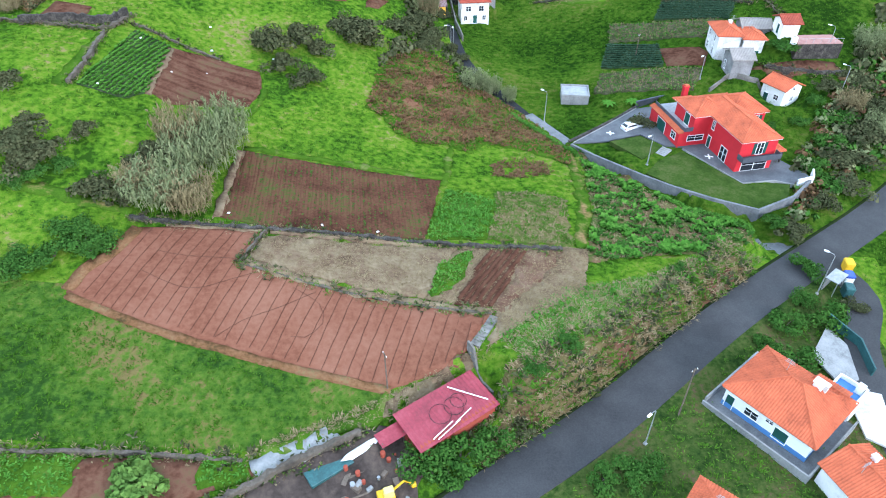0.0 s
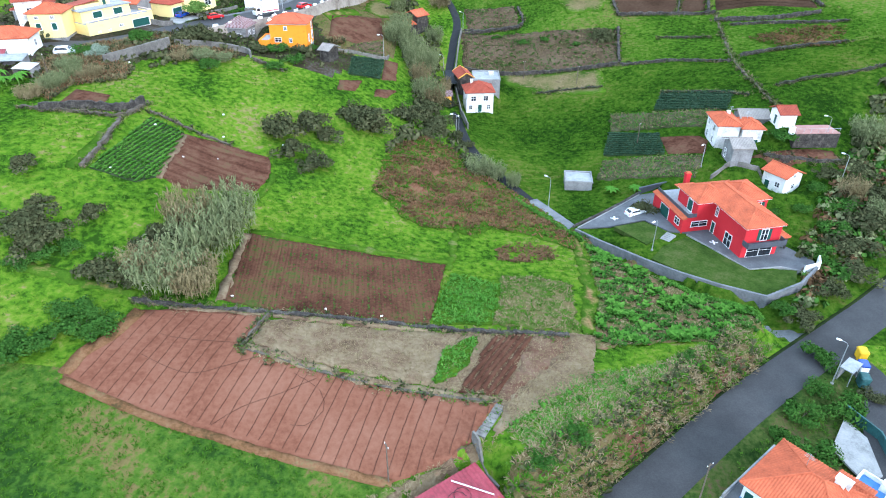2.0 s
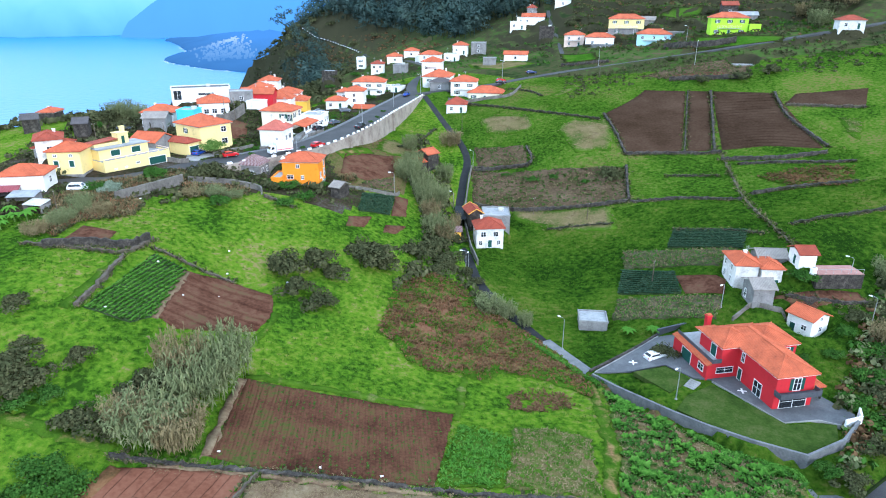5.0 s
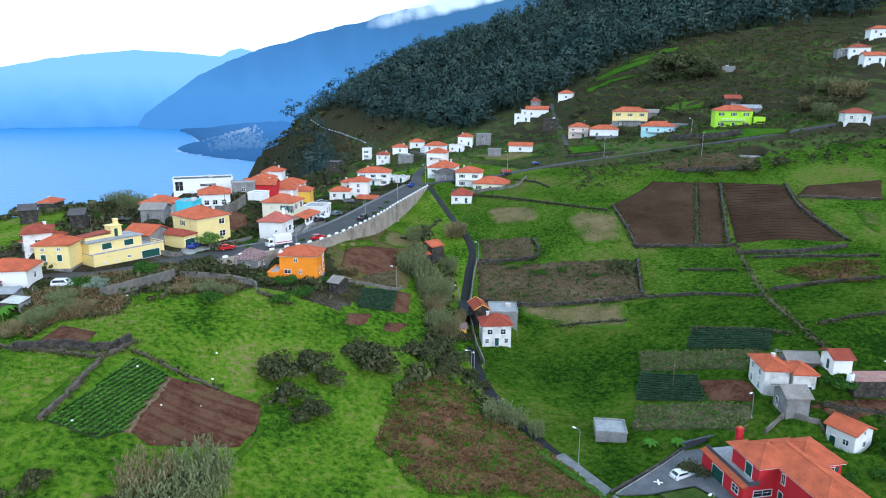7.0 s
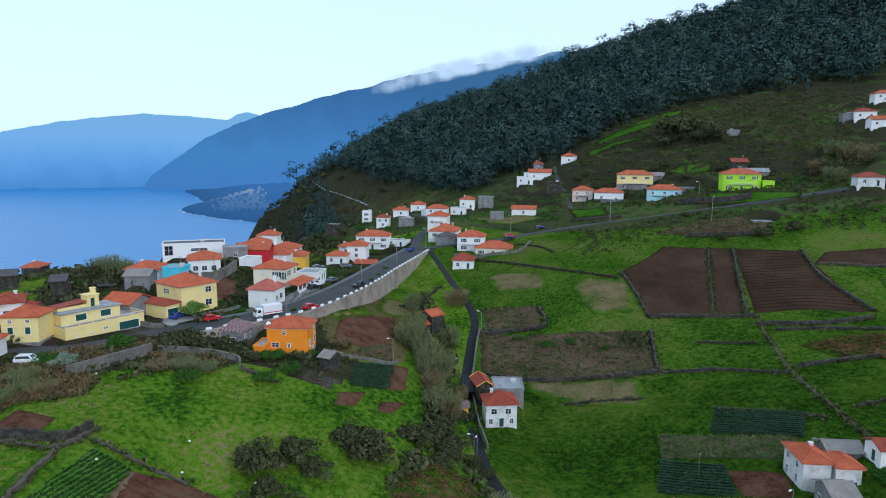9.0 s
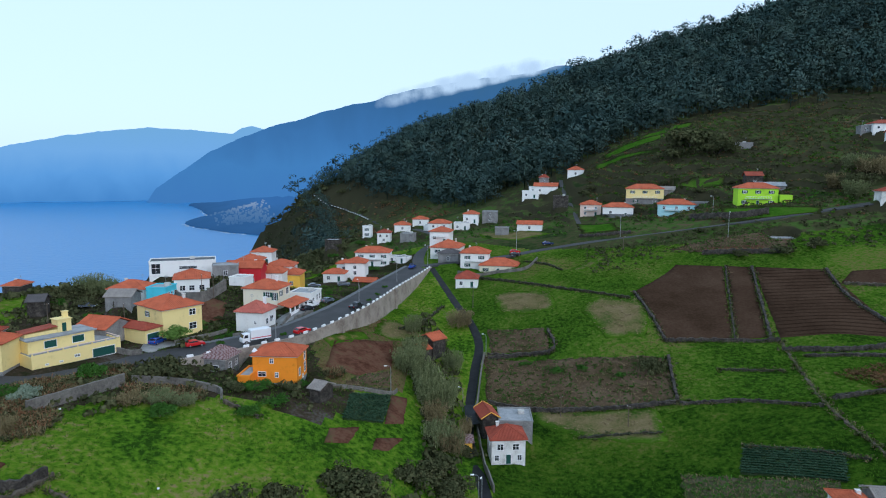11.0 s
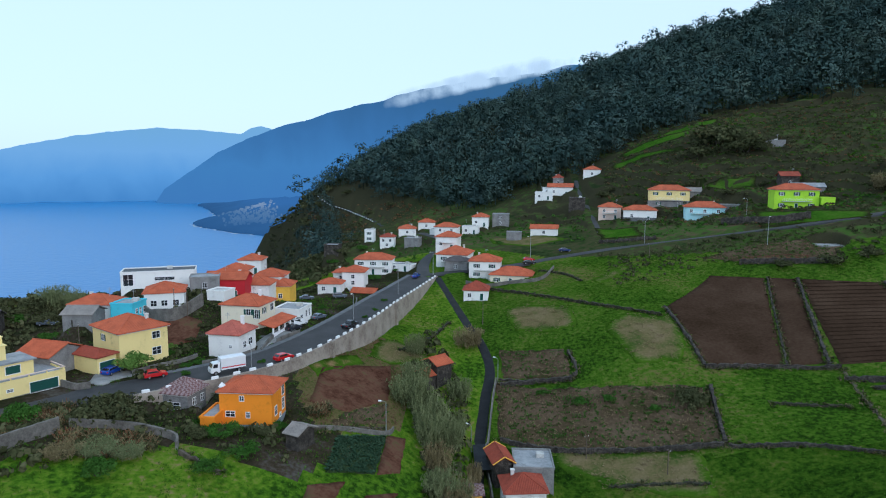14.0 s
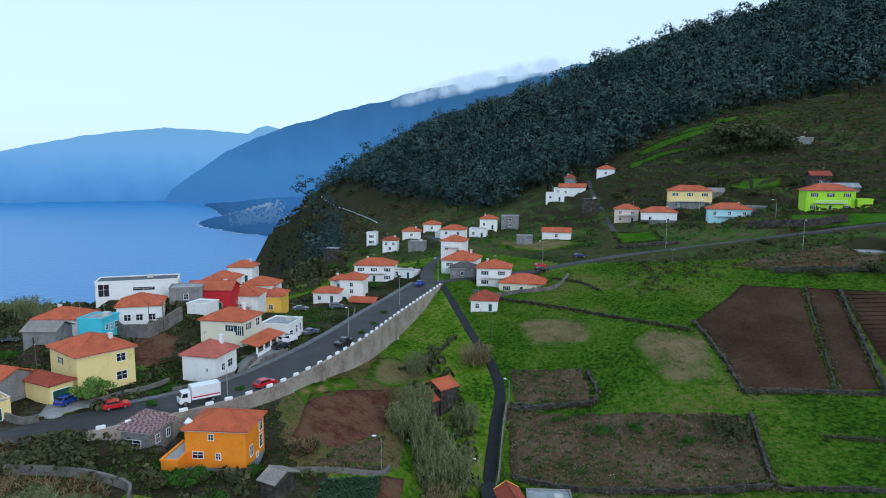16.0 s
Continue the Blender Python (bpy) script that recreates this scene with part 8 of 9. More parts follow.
field("dug", 1, [(-48.2, 112.7), (-42.0, 114.9), (-33.6, 112.9), (-32.0, 107.4), (-33.2, 101.3), (-44.0, 95.8), (-47.1, 97.2)])
field("dug", 1, [(-70.7, 120.9), (-63.6, 119.1), (-62.8, 112.6), (-70.6, 112.3)])
field("straw", 1, [(-6.2, 45.2), (-1.5, 47.0), (2.8, 49.6), (4.4, 48.2), (3.0, 46.6), (-3.0, 43.6), (-6.6, 42.6)])
field("apron", 2, [(-19.6, 37.4), (-15.4, 39.6), (-11.6, 41.4), (-10.6, 40.2), (-14.0, 37.6), (-18.0, 35.6)])
field("dug", 1, [(-43.6, 36.8), (-20.2, 37.3), (-18.8, 36.1), (-26.1, 32.6), (-41.4, 31.9)])
field("leafy", 2, [(-43.5, 36.6), (-35.6, 37.0), (-36.3, 33.1), (-41.8, 32.8)])
field("leafy", 2, [(-24.1, 37.2), (-19.9, 37.3), (-19.1, 35.9), (-23.9, 34.3)])
field("dirt", 1, [(-58.8, 72.3), (-51.4, 71.4), (-42.1, 70.0), (-41.5, 71.4), (-51.4, 73.2), (-59.2, 73.3)])
field("dug", 1, [(17.1, 53.4), (20.4, 55.7), (21.7, 54.2), (20.9, 51.4), (17.9, 51.1)])
field("yard", 1, [(-18.8, 35.7), (-13.0, 38.8), (-5.7, 42.4), (-1.4, 39.4), (-2.5, 35.0), (-12.4, 33.3), (-19.9, 32.9)])
field("drycrop", 1, [(40.0, 155.5), (60.6, 140.5), (57.6, 134.5), (38.5, 147.8)])
field("crop", 1, [(38.1, 147.0), (47.2, 139.3), (46.1, 130.0), (35.2, 137.7)])
field("dug", 1, [(47.0, 137.2), (55.3, 131.4), (53.1, 126.1), (46.8, 129.8)])
field("drycrop", 1, [(34.7, 135.8), (52.5, 125.6), (49.6, 119.7), (32.3, 128.1)])
field("crop", 1, [(52.7, 158.7), (65.5, 147.8), (61.5, 140.0), (48.9, 150.6)])
field("orchard", 1, [(4.9, 222.8), (20.8, 218.7), (21.6, 208.0), (5.6, 210.6)])
field("orchard", 1, [(3.8, 208.1), (49.2, 196.9), (46.2, 179.7), (4.3, 187.8)])
field("drygrass", 1, [(15.8, 186.6), (41.9, 179.6), (41.0, 166.7), (25.4, 173.5), (14.7, 181.7)])
field("fallow", 1, [(68.1, 254.8), (80.9, 247.9), (67.7, 204.1), (50.6, 204.5), (49.1, 233.0)])
field("fallow", 1, [(82.0, 247.5), (88.2, 244.4), (76.2, 203.7), (68.6, 204.0)])
field("fallow", 1, [(89.2, 244.0), (106.8, 235.7), (104.6, 195.1), (78.7, 202.1)])
field("fallow", 1, [(112.6, 232.6), (133.9, 228.8), (127.6, 217.7), (106.1, 226.1)])
field("drygrass", 1, [(116.5, 211.7), (122.7, 209.1), (115.3, 196.3), (114.7, 202.6)])
field("dug", 1, [(79.8, 262.1), (97.3, 256.9), (94.6, 252.1), (77.7, 258.3)])
field("dug", 1, [(-32.3, 186.7), (-20.3, 202.5), (-18.6, 185.9), (-24.3, 173.7), (-31.0, 171.8)])
field("crop", 1, [(-24.3, 164.4), (-17.1, 172.4), (-17.1, 159.6), (-23.9, 154.0)])
field("dug", 1, [(-16.9, 172.7), (-13.8, 175.0), (-13.5, 163.7), (-16.8, 159.9)])
field("dug", 1, [(-25.5, 149.4), (-20.8, 153.9), (-21.7, 147.7), (-25.4, 145.1)])
field("dug", 1, [(-17.5, 153.0), (-13.0, 157.9), (-14.9, 151.2), (-17.6, 149.0)])
field("orchard", 1, [(-24.3, 173.7), (-18.4, 184.1), (-17.6, 177.2), (-27.0, 164.6)])
field("drygrass", 1, [(6.5, 246.0), (11.0, 249.0), (19.0, 244.5), (25.5, 240.0), (25.0, 228.0), (17.0, 228.5), (9.8, 232.0)])
field("drygrass", 1, [(32.0, 224.0), (38.0, 230.5), (45.0, 227.0), (50.0, 229.0), (49.0, 214.0), (46.0, 206.5), (36.0, 207.5)])
field("drygrass", 1, [(33.8, 259.2), (45.9, 269.5), (46.2, 265.0), (36.3, 254.8)])
field("orchard", 1, [(69.2, 267.4), (85.9, 268.2), (111.8, 266.4), (101.7, 250.5), (96.9, 253.7), (79.7, 258.9)])
field("dug", 1, [(61.0, 123.2), (70.2, 123.6), (77.2, 123.2), (78.3, 121.0), (66.6, 120.6)])
field("drygrass", 1, [(-25.5, 217.6), (-21.4, 220.8), (-11.1, 215.6), (-20.5, 203.6), (-25.7, 203.2)])
field("heath", 1, [(80.0, 180.2), (95.0, 182.4), (104.2, 177.6), (95.4, 162.8), (84.2, 169.3)])
field("dryterrace", 1, [(3.1, 342.0), (27.0, 329.7), (34.2, 319.0), (18.9, 309.2), (5.0, 321.2)])
field("scrub", 1, [(65.3, 420.5), (90.6, 443.6), (134.2, 437.4), (176.3, 424.7), (223.4, 418.1), (139.8, 272.2), (125.0, 275.3), (94.6, 285.3), (55.6, 338.6)])
field("scrub", 1, [(-142.7, 622.2), (-46.9, 424.7), (52.7, 387.0), (47.7, 336.5), (10.7, 357.2), (-44.5, 405.7), (-85.4, 483.9), (-223.2, 785.8)])
field("terracegrass", 2, [(76.3, 429.4), (91.2, 431.8), (113.7, 416.6), (111.2, 408.0), (87.8, 416.6), (76.1, 419.7)])
field("terracegrass", 2, [(69.3, 416.6), (84.1, 413.7), (101.1, 398.0), (100.0, 394.0), (82.3, 405.5), (69.3, 407.9)])
field("terracegrass", 2, [(95.3, 435.8), (110.2, 431.6), (129.6, 433.0), (124.1, 416.0), (106.7, 418.9)])
field("terracegrass", 2, [(102.9, 313.6), (106.0, 299.1), (130.4, 285.8), (125.2, 275.7), (95.0, 286.4)])
field("terracegrass", 2, [(96.4, 360.6), (117.4, 347.0), (115.6, 341.7), (98.0, 348.6)])
field("terracegrass", 2, [(46.7, 330.1), (62.4, 323.8), (60.5, 304.7), (45.8, 309.4)])
field("dug", 1, [(-74.9, 203.6), (-69.0, 205.4), (-64.6, 203.4), (-62.7, 195.0), (-66.8, 190.9)])
field("apron", 1, [(-69.8, 166.3), (-70.1, 171.4), (-68.2, 173.2), (-62.8, 172.7), (-65.2, 168.9), (-66.3, 165.9)])
field("apron", 1, [(-46.4, 189.7), (-43.6, 195.5), (-42.6, 202.8), (-46.1, 210.1), (-47.5, 200.0), (-48.7, 194.0)])
field("scrub", 1, [(-109.6, 210.1), (-119.9, 235.2), (-89.8, 208.2), (-86.4, 195.6), (-91.3, 195.9), (-97.1, 194.1)])
field("dirt", 1, [(-35.7, 186.3), (-27.8, 200.4), (-25.9, 197.3), (-32.2, 182.4)])

BRUSH = [[(-84.5, 130.8), (-82.1, 136.8), (-78.0, 138.9), (-65.8, 134.8), (-64.1, 127.9), (-72.7, 122.4), (-72.7, 114.3)], [(-63.6, 148.3), (-50.3, 151.7), (-46.8, 148.1), (-54.1, 143.1), (-58.8, 143.3)], [(-30.9, 168.9), (-27.9, 174.1), (-26.9, 170.4), (-29.2, 166.0)], [(-80.5, 141.3), (-74.2, 148.3), (-65.4, 157.6), (-62.4, 151.0), (-69.3, 139.3), (-76.3, 137.9)]]
BY = {}
for kind_, poly_ in PLOTS:
    BY.setdefault(kind_, []).append(poly_)
ridges(BY["ploughed"][0], (2.7, 10), 1.45, 0.035, 0.02, M["wet_soil"], "dark open furrows of a ploughed field", 0.16)
ridges(BY["tilled"][0], (-0.12, 1), 0.78, 0.24, 0.1, M["tilled"], "earth ridges of a tilled field")
ridges(BY["dug"][0], (1, -0.12), 2.3, 0.3, 0.22, M["furrowed"], "low earth mounds of a dug plot", 0.3)
ridges(BY["fallow"][2], (1, -0.3), 2.0, 0.5, 0.04, M["fallow"], "faint earth rows of a fallow field", 0.1, 0.1)
ridges(BY["furrowed"][0], (6.5, 12.5), 0.75, 0.3, 0.22, M["furrowed"], "deep earth ridges")
for p_ in BY["crop"]:
    scatter("crop_plants", p_, 15.0, 0.34, 0.24, "weed" if p_[0][0] < 30 and p_[0][1] < 130 else "cabbage", "rows of dark green vegetable plants", 3, rows=(0.75, -0.65, 0.75) if p_[0][1] > 120 else (0.2, 1, 0.7), broad=0.35)
for p_ in BY["drycrop"]:
    scatter("crop_plants", p_, 3.5, 0.3, 0.35, "weed", "straggling half withered crop plants", 4)
    scatter("dry_stalks", p_, 4.0, 0.35, 0.4, "straw_stem", "dry stalks among withered crops", 5, broad=0.1)
for p_ in BY["leafy"]:
    scatter("weeds", p_, 4.0, 0.45, 0.35, "weed", "bright leafy weeds in clumps", 6)
scatter("dry_ferns", [(8.4, 96.6), (12.6, 100.4), (18.6, 99.4), (18.6, 94.6), (13.0, 92.5), (8.7, 92.8)], 6.0, 0.6, 0.35, "fern_brown", "brown dried ferns in the grass", 50, clump=2.5, floor=0.0)
for p_ in BY["weedy"]:
    scatter("weeds", p_, 9.0, 0.7, 0.5, "weed", "dense clumps of bright broad-leaved weeds", 16, blades=6, broad=0.4, clump=3.2, bare=0.34)
    scatter("weeds", p_, 3.0, 0.5, 0.4, "leaf_green", "darker weeds in clumps on a slope", 18, blades=5, broad=0.35, clump=2.2)
    scatter("dry_stalks", p_, 3.0, 0.4, 0.25, "straw_stem", "dry stalks on a weedy slope", 17, broad=0.09)
for p_ in BY["olive"]:
    scatter("dry_stalks", p_, 4.0, 0.4, 0.25, "straw_stem", "dry stalks in thin grass", 19, broad=0.09)
    scatter("weeds", p_, 5.0, 0.4, 0.3, "tuft", "thin green weeds", 20, broad=0.15, clump=2.5)
for p_ in BY["heath"]:
    scatter("dry_ferns", p_, 3.5, 0.6, 0.45, "fern_brown", "brown dried ferns in clumps", 48, clump=4.0)
    scatter("weeds", p_, 3.0, 0.5, 0.35, "tuft", "green weeds among dried ferns", 49, clump=5.0)
    scatter("dry_ferns", p_, 2.0, 0.32, 0.3, "heath_stem", "reddish dried fern stems", 7)
for p_ in BY["drygrass"]:
    scatter("dry_stalks", p_, 2.0, 0.4, 0.2, "straw_stem", "dry yellow stalks in a patch of grass", 58, broad=0.12, clump=3.0)
for p_ in BY["straw"]:
    scatter("dry_stalks", p_, 7.0, 0.34, 0.1, "straw_stem", "dry stalks and straw", 8, broad=0.09)
for p_ in BY["orchard"]:
    scatter("weeds", p_, 0.9, 0.5, 0.4, "leaf_green", "weeds scattered over a brown terrace", 11)
    scatter("dry_stalks", p_, 1.6, 0.4, 0.3, "straw_stem", "dry stalks over a brown terrace", 12, broad=0.1)
for p_ in BRUSH:
    scatter("dry_brush", p_, 2.2, 0.9, 0.9, "heath_stem", "dry brown brush and dead reeds", 13, broad=0.06, floor=0.0)
    scatter("dry_brush", p_, 3.5, 0.9, 1.0, "cane_leaf", "pale dead reeds leaning over", 14, broad=0.05, floor=0.0)
    scatter("brambles", p_, 2.6, 0.8, 0.7, "leaf_dark", "dark brambles among dead reeds", 15, floor=0.0)
scatter("sprouts", BY["tilled"][0], 2.2, 0.24, 0.12, "leaf_green", "weeds sprouting between the rows", 9, rows=(-0.12, 1, 0.78))

# ---- field borders ----
strip("bank", 0.9, [(-44.5, 56.2), (-39.1, 54.1), (-31.2, 51.3), (-24.4, 49.6), (-19.2, 48.3), (-12.1, 46.8), (-5.8, 45.6)])
strip("straw", 1.0, [(-25.3, 62.5), (-14.2, 59.5), (-4.4, 57.6), (5.9, 56.3)])
strip("straw", 1.0, [(-36.6, 69.2), (-24.2, 69.2)])
strip("drygrass", 1.0, [(-31.4, 89.6), (-20.4, 90.3), (-9.6, 90.3), (0.1, 90.0)])
strip("drygrass", 1.0, [(1.6, 104.3), (0.6, 93.6), (-0.1, 87.7)])
strip("straw", 1.2, [(-30.7, 71.6), (-31.2, 79.2), (-31.5, 88.6)])
strip("bank", 1.6, [(-44.7, 57.0), (-43.9, 60.1), (-41.6, 63.2), (-40.0, 68.0)])
strip("straw", 0.9, [(-47.3, 96.6), (-47.8, 104.6), (-48.3, 112.3)])
strip("drygrass", 1.2, [(-5.8, 45.2), (-6.9, 43.0), (-11.0, 41.3), (-15.4, 39.3), (-18.7, 38.2)])
strip("drygrass", 1.5, [(-59.1, 93.0), (-58.7, 98.4), (-58.2, 108.9)])
strip("straw", 1.0, [(-23.1, 69.2), (-12.6, 69.5), (-2.7, 69.7)])
strip("dirt", 1.0, [(-31.6, 107.6), (-31.5, 103.0), (-32.7, 98.9)])

# ---- walls ----
wall("kerb", 0.35, 0.3, [(-25.5, 62.1), (-14.2, 59.1), (-4.4, 57.2), (5.9, 55.9)])
wall("stone", 0.6, 0.5, [(-41.6, 69.7), (-36.5, 69.5), (-23.9, 69.4), (-12.7, 70.1), (-1.9, 70.1), (6.7, 70.1), (16.8, 71.0)])
wall("kerb", 0.6, 0.4, [(-75.8, 110.9), (-66.1, 110.5), (-58.6, 111.4), (-56.4, 118.4)])
wall("kerb", 0.7, 0.6, [(-58.1, 110.0), (-57.6, 101.3), (-57.6, 93.9)])
wall("kerb", 0.4, 0.5, [(-54.9, 115.2), (-48.5, 115.0), (-41.1, 115.0)])
wall("kerb", 0.5, 0.3, [(-23.7, 68.9), (-25.5, 62.3)])
wall("kerb", 0.5, 0.35, [(-43.8, 37.2), (-30.3, 37.6), (-20.2, 37.4)])
wall("kerb", 0.9, 0.6, [(-22.5, 32.8), (-18.2, 35.4), (-13.0, 38.7), (-8.6, 40.8)])
wall("concrete", 1.4, 0.3, [(2.8, 50.3), (5.6, 46.5)])
wall("concrete", 2.2, 0.4, [(-70.9, 133.9), (-67.2, 140.2), (-62.9, 148.8)])
wall("concrete", 1.3, 0.4, [(-62.4, 150.5), (-53.7, 152.3), (-46.8, 151.6), (-45.2, 149.3)])
wall("kerb", 0.6, 0.4, [(-44.5, 148.4), (-37.3, 146.0)])
wall("stone", 1.0, 0.6, [(4.3, 187.2), (16.0, 185.0), (27.0, 183.0), (36.0, 181.0), (46.0, 179.0)])
wall("stone", 0.8, 0.5, [(4.7, 209.5), (21.5, 207.5), (21.6, 217.3)])
wall("stone", 0.9, 0.6, [(49.3, 196.9), (46.5, 179.6)])
wall("stone", 0.9, 0.5, [(50.5, 203.9), (64.9, 203.3), (78.2, 200.7)])
wall("stone", 1.1, 0.6, [(76.2, 195.6), (90.4, 190.3), (103.8, 191.4)])
wall("stone", 0.8, 0.6, [(106.8, 235.7), (103.9, 215.9), (106.0, 195.4)])
wall("stone", 0.7, 0.6, [(88.5, 244.2), (83.6, 226.5), (76.6, 202.3)])
wall("stone", 0.5, 0.4, [(81.6, 247.6), (68.3, 204.0)])
wall("stone", 0.7, 0.6, [(49.1, 233.0), (50.6, 204.5)])
wall("kerb", 0.25, 0.6, [(78.1, 199.6), (74.6, 180.6), (71.9, 165.0), (70.7, 147.0), (70.8, 136.6)])
wall("stone", 0.7, 0.5, [(46.6, 178.4), (59.8, 174.1), (71.2, 166.2)])
wall("stone", 0.8, 0.5, [(74.2, 168.6), (87.1, 167.6), (96.3, 164.4)])
wall("stone", 0.7, 0.5, [(79.6, 190.8), (92.8, 186.4), (106.6, 181.4)])
wall("stone", 1.5, 0.6, [(77.7, 258.3), (95.4, 251.8), (103.4, 249.9)])
wall("kerb", 0.8, 0.4, [(106.8, 225.8), (126.6, 215.9)])
wall("kerb", 0.4, 0.4, [(-29.1, 162.2), (-17.4, 174.9)])
wall("stone", 1.6, 0.5, [(-71.8, 109.9), (-64.3, 112.1), (-58.7, 113.3), (-56.9, 117.8)])
wall("stone", 1.2, 0.5, [(43.5, 302.0), (54.2, 299.0), (63.1, 297.5)])
wall("stone", 2.5, 0.5, [(86.0, 297.9), (98.4, 287.5), (111.2, 285.9)])
wall("stone", 1.5, 0.5, [(59.2, 344.8), (73.3, 339.6)])
wall("stone", 0.7, 0.4, [(63.4, 122.8), (72.7, 120.7), (78.3, 120.9)])
wall("concrete", 0.8, 0.3, [(-64.1, 171.6), (-61.5, 175.2), (-58.7, 179.1), (-57.6, 184.7)])
wall("concrete", 3.0, 0.4, [(-81.3, 207.1), (-71.3, 203.2), (-67.7, 211.1)])
wall("concrete", 1.2, 0.3, [(-38.0, 219.5), (-36.6, 240.9), (-38.3, 254.8)])
wall("concrete", 0.7, 0.3, [(-35.2, 248.9), (-31.1, 273.9), (-25.4, 285.7)])
wall("concrete", 1.2, 0.3, [(-74.4, 165.2), (-70.3, 163.4), (-67.6, 164.5)])
wall("stone", 1.6, 0.4, [(-91.3, 195.9), (-88.1, 199.9), (-88.0, 203.1)])
wall("concrete", 0.8, 0.3, [(-29.6, 162.1), (-24.3, 166.9), (-17.5, 172.6), (-16.2, 175.9)])
wall("concrete", 1.0, 0.3, [(-45.3, 187.7), (-45.8, 192.5), (-45.7, 196.6)])
wall("stone", 1.0, 0.6, [(4.7, 207.5), (13.5, 207.8), (21.3, 206.7)])

wall("concrete", 0.9, 0.3, [(52.1, 118.6), (56.5, 121.0), (60.2, 119.6), (66.0, 119.2)])
wall("concrete", 1.1, 0.3, [(-5.0, 273.0), (2.0, 268.3), (9.1, 267.6), (18.9, 265.5), (24.1, 275.1)])
for tall_, line_ in ((0.7, [(1.3, 267.2), (15.9, 254.2), (34.1, 236.5), (46.7, 228.0)]), (0.4, [(59.4, 189.8), (72.1, 185.5)]), (0.45, [(23.9, 174.4), (32.9, 172.7), (40.6, 170.1)]),
                     (0.6, [(75.3, 169.5), (88.5, 167.1), (98.4, 164.9)]), (0.6, [(74.3, 146.5), (81.9, 147.9), (88.7, 148.1), (104, 150)]), (0.4, [(67.7, 144.4), (60.5, 151.7), (52.6, 158.4)]), (0.5, [(8.3, 284.2), (25.5, 269.0), (30.9, 259.2)]), (0.5, [(-9.0, 240), (-14, 226), (-20, 214)])):
    wall("terrace", tall_, 0.6, line_)


# ---- poles and vehicles ----
street_lamp(20.2, 117.1, 6.5)
street_lamp(35.5, 97.2, 6)
street_lamp(22.0, 41.6, 6)
street_lamp(52.2, 66.6, 7)
street_lamp(51.4, 122.7, 5)
street_lamp(76.0, 124.7, 6)
street_lamp(76.2, 115.7, 6)
street_lamp(1.8, 148.5, 5)
street_lamp(-1.6, 182.6, 5.5)
street_lamp(-17.3, 173.9, 6)
street_lamp(-24.7, 249.2, 8)
street_lamp(-31.1, 213.5, 7)
street_lamp(-43.0, 175.5, 6)
street_lamp(-16.7, 282.6, 8)
street_lamp(58.6, 295.7, 8)
street_lamp(89.3, 266.8, 9)
street_lamp(97.5, 305.0, 6)
street_lamp(2.4, 148.5, 5)
street_lamp(17.5, 290.6, 8)
street_lamp(4.2, 208.4, 6)
pole(26.8, 45.6, 8)
pole(-6.1, 45.8, 6)
pole(42.4, 138.1, 5)
pole(21.0, 182.4, 5)
pole(-76.4, 122.8, 6)
pole(0.6, 238.4, 7)
pole(-71.9, 205.0, 7)
pole(-68.8, 205.0, 7)
pole(-81.4, 183.2, 7)
pole(-104.8, 190.2, 6)
pole(55.0, 274.1, 5)
pole(34.6, 174.8, 5)
car("truck", -46.8, 173.8, 220)
car("hatch_red", -59.1, 170.5, 38)
car("hatch_red", -38.7, 181.4, 55)
car("hatch_blue", -67.7, 171.3, 80)
car("pickup_dark", -30.8, 207.4, 68)
car("van_white", -43.5, 209.0, 60)
car("sedan_dark", -43.4, 204.4, 62)
car("sedan_grey", -41.4, 219.9, 60)
car("suv_grey", -44.4, 258.4, 20)
car("sedan_black", -40.5, 267.2, 20)
car("sedan_grey", -52.8, 250.6, 15)
car("pickup_blue", -22.3, 278.1, 80)
car("hatch_red", 16.8, 288.7, 10)
car("sedan_dark", 16.5, 283.0, 10)
car("sedan_navy", 30.0, 294.7, 10)
car("suv_white", -80.6, 138.0, 10)
car("hatch_white", 35.8, 110.7, 25)
car("sedan_grey", -105.2, 207.8, 10)


# ---- plants ----
bush("l", -65.3, 188.2, 1.4)
bush("d", -63.2, 194.9, 1.1)
bush("g", -56.1, 177.0, 1.1)
bush("g", -54.7, 179.0, 1.2)
bush("g", -76.0, 175.1, 1.1)
bush("d", -76.0, 201.2, 1.4)
bush("g", -81.2, 188.1, 1.1)
bush("d", -63.4, 201.4, 1.2)
bush("g", -42.5, 179.7, 0.8)
bush("g", -43.9, 234.2, 1.3)
bush("d", -42.8, 222.7, 1.1)
bush("g", -24.5, 240.2, 1.0)
bush("d", -61.6, 346.0, 2.4)
bush("d", -68.6, 344.2, 2.9)
bush("d", -30.4, 310.1, 2.1)
bush("g", -54.8, 348.5, 2.2)
bush("g", 7.1, 320.1, 1.7)
bush("d", 60.9, 337.0, 1.8)
bush("d", 57.7, 379.6, 3.1)
bush("d", 64.0, 386.2, 3.2)
bush("d", 94.2, 361.0, 2.9)
bush("d", 101.8, 337.9, 2.7)
bush("d", 117.8, 340.8, 2.7)
bush("d", -124.3, 236.9, 3.3)
bush("d", -106.6, 209.8, 3.0)
bush("d", -101.5, 226.2, 1.4)
bush("d", -227.3, 772.4, 7.5)
bush("g", 52.3, 70.9, 2.1)
bush("g", 51.2, 61.7, 2.5)
bush("g", 49.5, 64.8, 1.8)
bush("d", 56.2, 64.1, 1.5)
bush("d", 38.0, 111.2, 2.2)
bush("d", -34.3, 122.1, 4.4)
